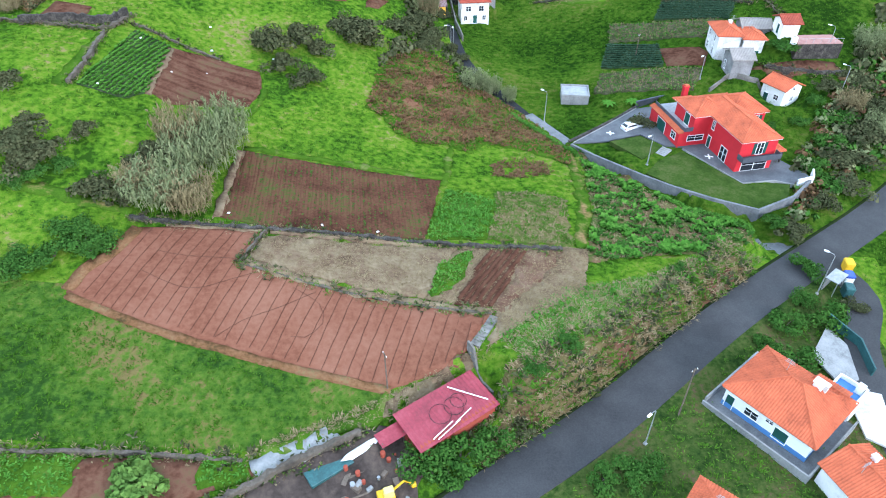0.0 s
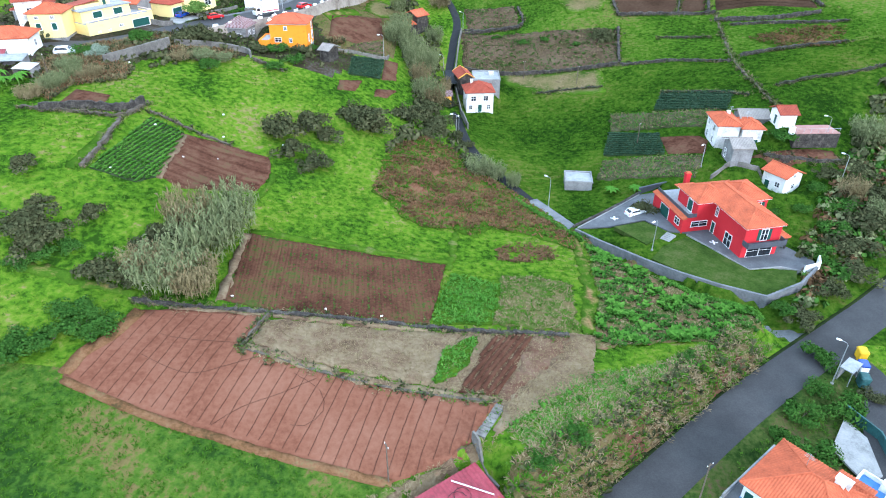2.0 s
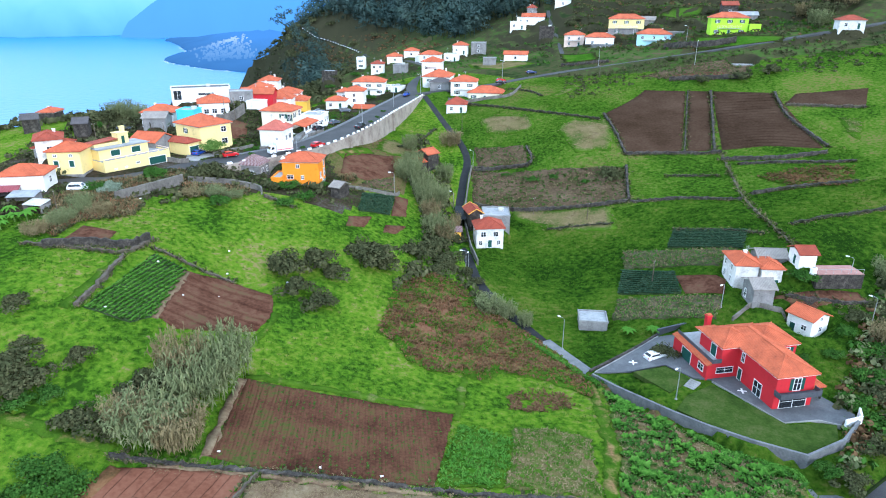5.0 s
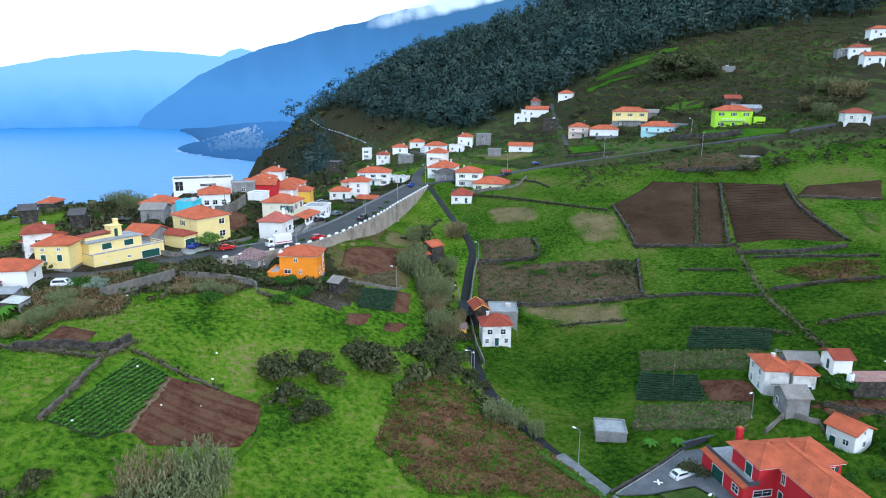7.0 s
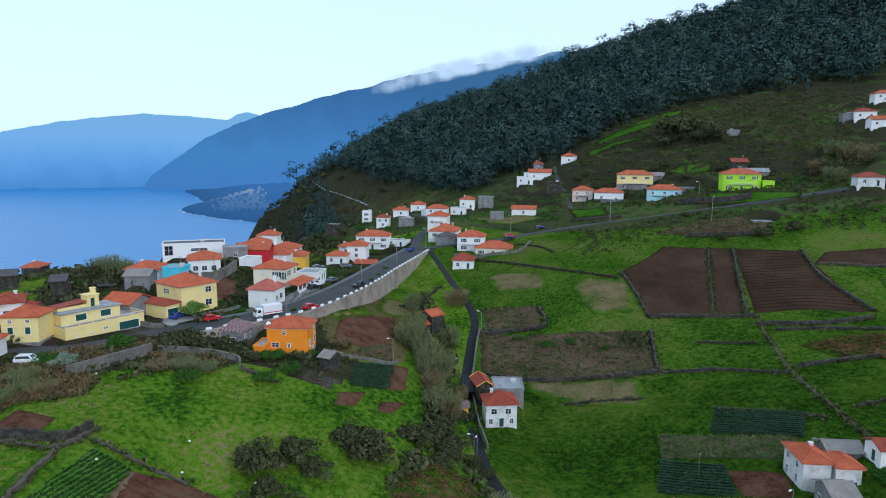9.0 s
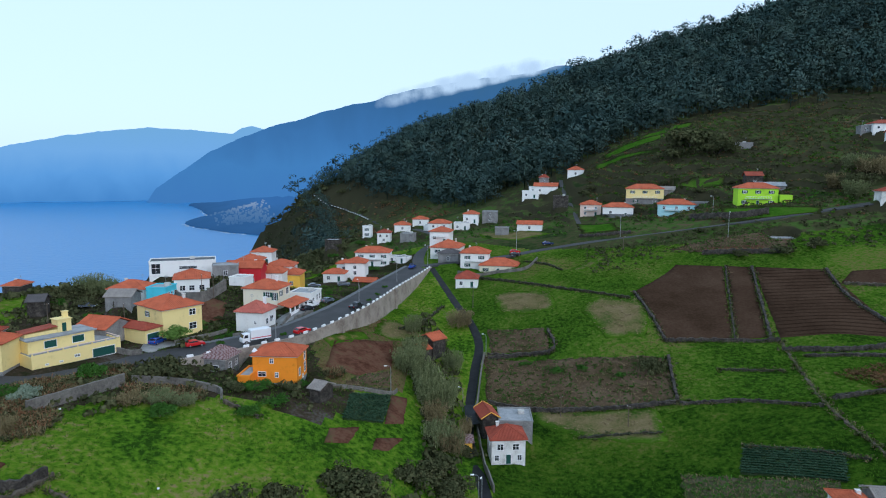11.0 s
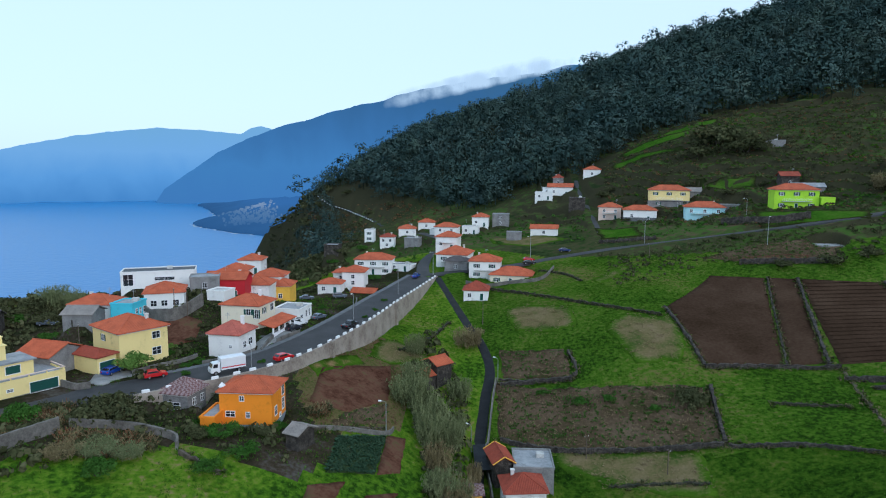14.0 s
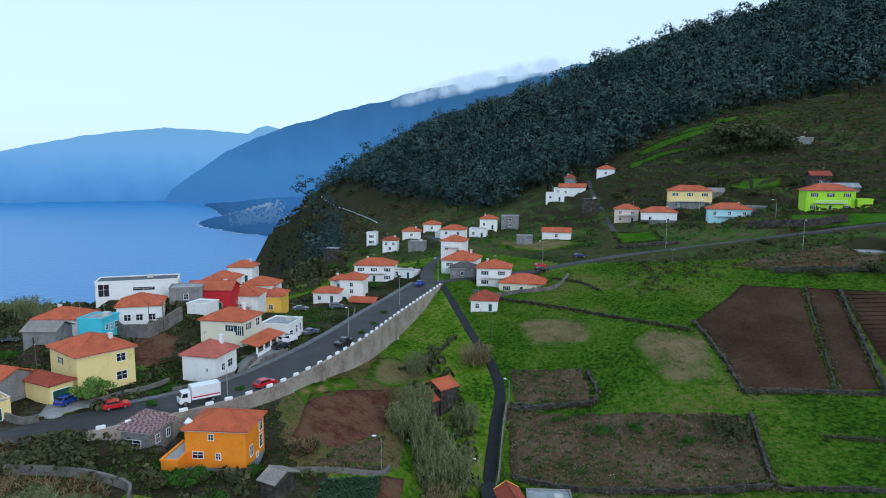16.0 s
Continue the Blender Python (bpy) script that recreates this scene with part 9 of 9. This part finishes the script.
bush("d", -28.5, 125.6, 5.0)
bush("d", -24.5, 124.3, 3.4)
bush("d", -30.0, 115.5, 3.7)
bush("d", -25.6, 113.4, 2.9)
bush("d", -18.3, 134.5, 4.5)
bush("d", -15.3, 133.1, 3.0)
bush("d", -59.6, 79.9, 3.6)
bush("d", -55.5, 78.7, 2.7)
bush("d", -59.8, 80.4, 2.4)
bush("g", -55.5, 74.9, 1.8)
bush("g", -52.6, 76.7, 1.7)
bush("g", -57.4, 72.4, 1.5)
bush("d", -59.8, 84.4, 1.6)
bush("d", -57.2, 75.5, 3.1)
bush("d", -65.4, 91.5, 2.5)
bush("d", -52.2, 83.5, 2.5)
bush("d", -46.1, 73.4, 3.1)
bush("d", -43.7, 72.8, 1.9)
bush("g", -45.2, 63.7, 2.5)
bush("g", -48.3, 66.6, 2.2)
bush("g", -42.9, 64.0, 2.1)
bush("g", -48.2, 61.9, 2.4)
bush("g", -51.0, 60.6, 2.4)
bush("g", -51.7, 59.2, 2.0)
bush("d", -41.9, 81.3, 3.5)
bush("d", -43.9, 79.3, 2.4)
bush("g", 45.0, 60.3, 2.2)
bush("g", 43.5, 54.8, 2.6)
bush("g", 41.1, 56.9, 1.5)
bush("g", -1.7, 38.0, 2.3)
bush("g", 1.8, 39.2, 2.5)
bush("g", 5.2, 41.1, 2.2)
bush("d", 8.5, 43.5, 1.9)
bush("g", 0.9, 37.1, 2.0)
bush("f", -29.7, 34.0, 2.8)
bush("g", 64.3, 96.3, 2.7)
bush("g", 65.4, 91.8, 2.4)
bush("d", 71.5, 98.7, 4.0)
bush("d", 77.4, 105.3, 4.2)
bush("d", 81.8, 112.5, 4.3)
bush("d", 61.0, 86.2, 2.7)
bush("d", 53.7, 79.3, 2.4)
bush("g", 51.6, 80.8, 1.8)
bush("g", 73.7, 109.7, 2.8)
bush("d", 67.9, 90.8, 3.4)
bush("g", 23.5, 55.8, 1.1)
bush("g", 17.5, 51.4, 1.1)
bush("g", 16.4, 37.1, 1.7)
bush("g", 19.4, 37.4, 1.8)
bush("g", 22.3, 38.5, 1.5)
bush("g", 68.0, 125.8, 2.5)
bush("g", 69.0, 102.9, 2.5)
bush("d", 81.0, 118.6, 3.3)
bush("g", 32.0, 67.5, 1.1)
bush("g", 36.2, 68.0, 1.3)
bush("g", 41.2, 70.7, 1.1)
bush("g", 14.3, 50.8, 1.5)
bush("g", 9.9, 47.3, 1.3)
bush("d", -0.6, 164.9, 2.9)
bush("d", -5.3, 153.5, 3.8)
bush("d", -3.2, 147.1, 3.4)
bush("d", 2.0, 143.8, 2.3)
bush("d", -19.4, 136.7, 3.8)
bush("d", -16.5, 134.7, 3.0)
bush("d", -9.3, 145.3, 3.5)
bush("d", -6.1, 151.4, 3.6)
bush("d", -4.1, 165.8, 3.2)
bush("d", -2.4, 146.6, 2.6)
bush("d", -4.4, 139.7, 2.4)
bush("d", 3.4, 141.5, 1.8)
bush("g", -52.0, 140.2, 2.2)
bush("g", -45.9, 157.7, 2.5)
bush("g", -40.6, 154.7, 2.2)
bush("g", -36.1, 151.3, 2.2)
bush("d", -58.4, 154.4, 4.3)
bush("g", -70.0, 149.9, 2.6)
bush("d", -68.7, 154.6, 1.7)
bush("p", -73.9, 138.5, 2.4)
bush("g", -78.0, 138.9, 2.2)
bush("l", -64.2, 173.0, 3.1)
bush("d", -117.2, 217.6, 5.3)
bush("d", -114.5, 226.0, 4.4)
bush("d", -119.4, 210.6, 4.8)
bush("g", -39.4, 146.1, 1.8)
bush("d", 44.6, 191.5, 3.4)
bush("g", 21.9, 198.7, 1.6)
bush("g", 28.1, 197.9, 1.4)
bush("g", 14.3, 203.5, 1.3)
bush("g", 36.5, 192.7, 1.2)
bush("d", 44.8, 194.5, 2.9)
bush("d", 114.4, 385.1, 12.1)
bush("d", 123.0, 373.7, 8.9)
bush("d", 103.9, 382.2, 7.2)
bush("d", 100.2, 249.8, 3.5)
bush("d", 110.8, 250.6, 3.2)
bush("d", 87.6, 252.4, 2.9)
bush("d", 153.2, 305.5, 6.6)
bush("d", -58.6, 153.9, 1.6)
bush("d", -150.3, 632.2, 10.3)
bush("d", -71.6, 381.4, 4.8)
bush("d", -154.7, 627.9, 10.3)
bush("g", -39.3, 291.0, 2.2)
bush("d", -76.9, 353.6, 4.4)
bush("d", 83.1, 278.1, 2.4)
bush("g", -42.6, 226.9, 1.1)
bush("g", -63.5, 185.0, 1.4)
bush("g", -56.9, 193.6, 1.1)
bush("d", -58.5, 157.5, 3.1)
bush("d", -60.5, 156.9, 2.3)
bush("d", -40.0, 155.7, 2.0)
bush("d", -44.2, 153.2, 1.8)
bush("d", -35.2, 157.3, 1.4)
bush("g", -27.9, 225.9, 0.9)
bush("g", -27.4, 238.3, 0.9)
bush("g", -29.0, 217.6, 0.8)
for kind_, x_, y_, r_ in (("d", -120.5, 225.6, 3.4), ("d", -139.5, 237.8, 3.0), ("d", -117, 240, 3.4), ("g", -88.5, 199.3, 1.8), ("d", -105.3, 209.9, 2.6), ("g", -115.6, 211.5, 2.4), ("d", -122.7, 212.9, 2.6), ("g", -98, 197, 1.8),
                         ("d", -77.5, 357.1, 3.0), ("d", -65.3, 351.8, 2.8), ("g", -56.8, 363.9, 2.4), ("g", -32.0, 300.3, 1.4), ("d", -53.7, 320.2, 2.4), ("g", -67.3, 348.4, 2.4), ("d", -41.5, 374.6, 2.0), ("g", -61.5, 299.5, 2.0), ("g", -55.0, 316.2, 1.8), ("d", -92.0, 355.7, 3.0), ("g", -41.3, 357.2, 2.0),
                         ("d", -112.2, 552.7, 4.0), ("d", -94.7, 545.6, 4.0), ("d", -69.4, 556.3, 4.6), ("d", -87.2, 563.1, 4.6), ("d", -62.8, 566.7, 4.0), ("d", -120.1, 631.5, 4.4), ("d", -144.9, 606.0, 4.6), ("d", -138.0, 590.7, 4.6), ("d", -100, 520, 4.0), ("g", -80, 470, 3.0), ("d", -88, 500, 3.4), ("d", -72, 440, 2.8),
                         ("g", -48.3, 239.6, 1.1), ("g", -53.9, 171.9, 1.0), ("d", -59.6, 195.7, 1.2), ("g", 66.0, 108.6, 1.6), ("g", 70.5, 114.0, 1.8), ("d", 74.0, 117.5, 2.2), ("g", 60.5, 108.0, 1.0), ("d", -66.5, 147.5, 2.0), ("g", -43.0, 155.0, 1.5), ("g", -33.0, 160.0, 1.2)):
    bush(kind_, x_, y_, r_)
for x_, y_, h_ in ((-86.2, 123.6, 2.6), (-84.0, 121.2, 2.2), (-81.8, 121.6, 2.5), (-85.4, 118.6, 2.6), (-83.9, 117.0, 2.2), (-88.0, 121.0, 2.6), (-82.6, 124.2, 2.0), (38.0, 119.8, 1.8), (33.6, 121.6, 1.6)):
    banana(x_, y_, h_)
scrap_shed(-93.5, 132.6, 20, 6.5, 4.0, 2.1, "red_sheet", "low shed roofed with rusty red metal sheets")
scrap_shed(-87.6, 130.4, 8, 5.5, 3.6, 1.8, "flat_grey", "low shed roofed with grey metal sheets")
scrap_shed(-83.0, 127.0, -10, 4.2, 3.0, 1.5, "flat_pale", "small shed roofed with pale metal sheets")
canes(-116, 224, 3.4, 6)
canes(-110, 221, 3.8, 6.5)
canes(-103, 217, 3.0, 5)
canes(-77.0, 116.0, 2.4, 2.2)
canes(-76.4, 130.6, 2.6, 2.4)
canes(-71.0, 127.6, 2.4, 2.2)
canes(-35.1, 82.4, 5.0, 7.5)
canes(-34.0, 89.1, 4.0, 7.5)
canes(-38.7, 85.4, 3.4, 7.5)
canes(-38.7, 74.6, 4.7, 5.5)
canes(-34.7, 73.5, 3.5, 5)
canes(-41.9, 75.0, 2.7, 4.5)
canes(6.6, 128.0, 2.9, 3.6)
canes(10.2, 127.1, 2.1, 3.4)
canes(13.6, 124.3, 1.6, 3)
canes(-13.9, 197.0, 3.2, 6)
canes(-11.5, 185.8, 3.0, 6)
canes(-9.1, 176.9, 2.8, 6)
canes(-7.3, 169.8, 2.5, 5.5)
canes(-4.7, 184.1, 2.1, 5)
canes(-2.7, 162.8, 1.8, 5)
canes(-0.9, 171.2, 1.4, 5)
canes(-16.2, 214.7, 2.4, 5)
canes(-3.4, 225.0, 3.8, 5)
canes(-14.5, 188.6, 3.9, 6)
canes(-9.7, 181.9, 3.7, 6)
canes(-6.1, 178.5, 3.3, 6)
canes(-4.5, 198.3, 2.7, 5)
canes(85.9, 126.7, 4.1, 4.5)
canes(81.5, 107.2, 3.6, 4.5)
canes(76.8, 112.6, 2.6, 4)
canes(166.2, 315.1, 7.4, 7)
canes(163.1, 323.3, 5.6, 6)
canes(-75.1, 123.1, 2.3, 2.5)
canes(-75.4, 120.7, 2.3, 2.5)
canes(-73.6, 126.9, 1.6, 2.5)
canes(148.1, 307.6, 4.9, 6)
canes(146.3, 293.2, 4.2, 6)
canes(-54.9, 144.8, 2.8, 1.8)
canes(-58.3, 142.4, 2.4, 1.8)
canes(-50.5, 145.6, 2.3, 1.6)
canes(-3.4, 163.1, 3.1, 5)
canes(-6.2, 163.1, 3.1, 5)

wall_growth()
sack_ = mesh("sack", turned(chamfered(-0.2, 0.2, -0.14, 0.14, 0, 0.22, 0.06), pose(0, 0, 0, 0, 6, 0)), M["trim_white"])
for x_, y_ in ((-44.6, 123.6), (-32.2, 118.4), (-42.9, 116.8), (-54.0, 95.2), (-29.4, 72.4), (-9.1, 71.9), (-16.7, 71.8), (-52.9, 111.6), (-46.2, 104.8), (-41.5, 108.3), (-67.0, 136.4)):
    ob_ = new("sack", sack_)
    ob_.matrix_world = pose(x_, y_, ground_at(x_, y_) + 0.15, 0, 0, (x_ * 37) % 180)
    tagged(ob_, "small white plastic sack lying on a plot", "sack", "white sacks")
meadow_tufts()
shrubs_stuff("hill_shrubs", 8000, BY["scrub"][0], 0.75, "leaf_dark", "low dark scrub over the hillside", 21)
shrubs_stuff("hill_shrubs", 2500, BY["scrub"][1], 0.9, "leaf_dark", "low dark scrub over the hillside", 22)
shrubs_stuff("hill_dry_grass", 3000, BY["scrub"][0], 0.6, "fern_brown", "pale dry reeds and grass on the hillside", 41, clear=1.0)
shrubs_stuff("hill_green_growth", 3500, BY["scrub"][0], 0.6, "tuft_deep", "light green growth on the hillside terraces", 42, clear=1.0)
shrubs_stuff("cliff_shrubs", 11000, [(-190, 190), (-120, 240), (-85, 300), (-60, 345), (-70, 420), (-150, 560), (-260, 640), (-240, 560), (-170, 450), (-150, 330), (-200, 230)], 1.9, "leaf_dark", "dark scrub along the cliff edge", 23)
shrubs_stuff("cliff_shrubs", 2600, [(-150, 630), (-125, 690), (-190, 820), (-300, 860), (-270, 700), (-215, 630)], 2.2, "leaf_dark", "dark scrub on the far sea cliff", 51)
shrubs_stuff("slope_scrub", 2600, [(-165, 640), (-110, 606), (-60, 450), (-60, 380), (-80, 340), (-100, 400), (-125, 520), (-178, 640)], 1.5, "leaf_dark", "low dark scrub on the far slope", 43)
shrubs_stuff("slope_ferns", 1800, [(-165, 640), (-110, 606), (-40, 530), (-10, 460), (-60, 420), (-100, 440), (-125, 520), (-178, 640)], 1.1, "fern_brown", "brown ferns on the far slope", 44)
shrubs_stuff("bank_shrubs", 500, [(10, 47), (24, 56), (48, 74), (40, 73), (28, 66), (16, 62), (6, 52)], 0.45, "weed", "tangled green growth on the road bank", 24, clear=0.3)
shrubs_stuff("ravine_shrubs", 1500, [(-14, 120), (2, 112), (12, 118), (-2, 150), (-3, 200), (-14, 235), (-18, 200), (-8, 160)], 1.2, "leaf_dark", "dark brambles along the ravine", 25, clear=0.6)
shrubs_stuff("slope_shrubs", 1600, [(58, 92), (72, 100), (110, 120), (120, 170), (85, 130), (74, 112), (66, 100)], 1.3, "leaf_dark", "bushes on the slope above the road", 26, clear=1.0)
for mat_, label_, seed_ in (("leaf_green", "green bushes on the slope beside a villa", 45), ("fern_brown", "dry brown growth on the slope beside a villa", 46), ("cane_green", "grey-green reeds on the slope beside a villa", 47)):
    shrubs_stuff("slope_growth", 800, [(52, 80), (58, 83), (66, 90), (78, 100), (98, 116), (92, 130), (80, 122), (70, 110), (62, 98), (58, 88)], 1.0, mat_, label_, seed_, clear=0.8)
shrubs_stuff("garden_shrubs", 4200, [(-105, 120), (-70, 128), (-45, 152), (-30, 150), (-28, 165), (-50, 165), (-60, 180), (-60, 260), (-40, 300), (-100, 260), (-130, 200)], 1.0, "leaf_dark", "garden shrubs and weeds between the houses", 27, clear=1.2)
shrubs_stuff("far_shrubs", 2600, [(-40, 310), (0, 320), (60, 300), (120, 285), (170, 290), (60, 345), (20, 400), (-60, 430)], 0.8, "leaf_green", "bushes between the upper houses", 28, clear=1.5)
shrubs_stuff("field_shrubs", 1500, [(40, 250), (70, 262), (130, 245), (200, 260), (200, 285), (80, 280), (40, 285)], 0.7, "leaf_dark", "brambles below the hillside road", 29, clear=1.0)
scatter("dry_grass", [(10, 47), (24, 56), (48, 74), (40, 73), (28, 66), (16, 62), (6, 52)], 9.0, 0.5, 0.3, "straw_stem", "tufts of dry tan grass on the road bank", 33, broad=0.07, floor=0.0)
scatter("bank_grass", [(10, 47), (24, 56), (48, 74), (40, 73), (28, 66), (16, 62), (6, 52)], 7.0, 0.5, 0.3, "weed", "long green grass on the road bank", 34, broad=0.08, floor=0.0)
scatter("dry_grass", [(-20, 38.6), (-11, 42.6), (-6, 45), (4, 50), (5.4, 47.4), (-3, 43.4), (-10.6, 41.4), (-19.6, 37.6)], 10.0, 0.5, 0.4, "straw_stem", "long dry grass above the yard", 35, broad=0.07, floor=0.05)
forest()
hedge([(13.8, 118.4), (21.6, 107.4), (27.4, 98.0), (33.6, 89.4), (40.2, 82.2), (46.0, 76.8)])


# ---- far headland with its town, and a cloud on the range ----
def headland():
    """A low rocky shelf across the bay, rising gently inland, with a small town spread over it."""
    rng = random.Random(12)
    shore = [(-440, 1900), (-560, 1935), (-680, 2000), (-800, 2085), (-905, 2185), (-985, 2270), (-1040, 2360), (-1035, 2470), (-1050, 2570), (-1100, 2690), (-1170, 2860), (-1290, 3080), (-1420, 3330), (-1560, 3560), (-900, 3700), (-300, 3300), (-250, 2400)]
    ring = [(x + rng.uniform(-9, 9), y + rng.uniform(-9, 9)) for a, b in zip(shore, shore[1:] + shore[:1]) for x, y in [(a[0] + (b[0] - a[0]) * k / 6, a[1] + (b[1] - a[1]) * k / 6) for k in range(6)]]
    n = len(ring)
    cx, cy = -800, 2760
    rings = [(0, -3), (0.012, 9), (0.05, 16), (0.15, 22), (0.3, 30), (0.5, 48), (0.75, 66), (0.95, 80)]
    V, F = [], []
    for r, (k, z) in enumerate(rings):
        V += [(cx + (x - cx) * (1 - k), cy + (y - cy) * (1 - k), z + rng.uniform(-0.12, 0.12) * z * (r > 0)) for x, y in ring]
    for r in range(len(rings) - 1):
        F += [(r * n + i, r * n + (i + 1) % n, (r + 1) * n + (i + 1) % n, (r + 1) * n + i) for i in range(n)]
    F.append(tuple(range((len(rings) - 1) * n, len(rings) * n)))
    # blue sea haze is put into the headland's glowing tones
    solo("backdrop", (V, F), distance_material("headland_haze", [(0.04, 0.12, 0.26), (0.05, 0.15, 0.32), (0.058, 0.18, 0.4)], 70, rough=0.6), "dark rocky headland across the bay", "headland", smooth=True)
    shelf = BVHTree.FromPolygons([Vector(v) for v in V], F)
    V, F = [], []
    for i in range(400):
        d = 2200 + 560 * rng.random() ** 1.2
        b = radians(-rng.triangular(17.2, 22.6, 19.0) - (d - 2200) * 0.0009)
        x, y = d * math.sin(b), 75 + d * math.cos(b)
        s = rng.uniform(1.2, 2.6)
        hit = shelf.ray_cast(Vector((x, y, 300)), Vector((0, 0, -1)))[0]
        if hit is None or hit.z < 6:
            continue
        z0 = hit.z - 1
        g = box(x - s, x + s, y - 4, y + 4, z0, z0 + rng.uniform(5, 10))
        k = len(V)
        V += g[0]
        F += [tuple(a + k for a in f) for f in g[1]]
    # the houses glow in haze-blue tones, paler with height
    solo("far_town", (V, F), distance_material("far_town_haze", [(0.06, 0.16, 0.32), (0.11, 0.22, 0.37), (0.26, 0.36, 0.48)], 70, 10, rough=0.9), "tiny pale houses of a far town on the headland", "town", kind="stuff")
    # surf along the rocks
    V, F = [], []
    for a, b in zip(ring[12:66], ring[13:67]):
        for j in range(2):
            t = (j + rng.random()) / 2
            x, y = a[0] + (b[0] - a[0]) * t - rng.uniform(2, 8), a[1] + (b[1] - a[1]) * t - rng.uniform(2, 9)
            s = rng.uniform(2, 10)
            k = len(V)
            V += [(x - s, y, 0.3), (x, y - 3, 0.3), (x + s, y, 0.3), (x, y + 3, 0.3)]
            F.append((k, k + 1, k + 2, k + 3))
    solo("surf", (V, F), M["trim_white"], "thin white surf along the rocks", "surf", kind="stuff")


def cloud_material():
    m = bpy.data.materials.new("cloud_veil")
    m.use_nodes = True
    n, l = m.node_tree.nodes, m.node_tree.links
    n.remove(n["Principled BSDF"])
    em, tr, mix = n.new("ShaderNodeEmission"), n.new("ShaderNodeBsdfTransparent"), n.new("ShaderNodeMixShader")
    # the cloud emits its white, standing for daylight on it
    em.inputs[0].default_value, em.inputs[1].default_value = (0.66, 0.84, 0.93, 1), 1.0
    geo = n.new("ShaderNodeNewGeometry")
    t = n.new("ShaderNodeTexNoise")
    t.inputs["Scale"].default_value, t.inputs["Detail"].default_value = 0.009, 8
    l.new(geo.outputs["Position"], t.inputs["Vector"])
    at = n.new("ShaderNodeAttribute")
    at.attribute_name = "inner"
    mul = n.new("ShaderNodeMath")
    mul.operation = "MULTIPLY"
    l.new(t.outputs[0], mul.inputs[0])
    l.new(at.outputs["Fac"], mul.inputs[1])
    mr = n.new("ShaderNodeMapRange")
    mr.inputs[1].default_value, mr.inputs[2].default_value = 0.16, 0.5
    l.new(mul.outputs[0], mr.inputs[0])
    l.new(mr.outputs[0], mix.inputs[0])
    l.new(tr.outputs[0], mix.inputs[1])
    l.new(em.outputs[0], mix.inputs[2])
    l.new(mix.outputs[0], n["Material Output"].inputs[0])
    return m


def cloud(a, b, mat):
    """A wisp of cloud lying along the far crest; a and b: bearing, height at its two ends."""
    d = 4000
    V, F, fall = [], [], []
    for i in range(41):
        k = i / 40
        be, h = radians(a[0] + (b[0] - a[0]) * k), a[1] + (b[1] - a[1]) * k
        for j in range(-4, 5):
            V.append((d * math.sin(be), 75 + d * math.cos(be), h + j / 4 * a[2]))
            fall.append((1 - (j / 4) ** 2) * math.sin(math.pi * k) ** 0.5)
    for i in range(40):
        F += [(9 * i + j, 9 * i + 9 + j, 9 * i + 10 + j, 9 * i + j + 1) for j in range(8)]
    ob = solo("cloud", (V, F), mat, "thin white cloud lying on the far ridge", "cloud")
    ob.data.attributes.new("inner", "FLOAT", "POINT").data.foreach_set("value", fall)


headland()
CLOUD = cloud_material()
cloud((-9.0, 600, 75), (6.5, 850, 75), CLOUD)
cloud((-6.0, 670, 60), (8.5, 850, 60), CLOUD)
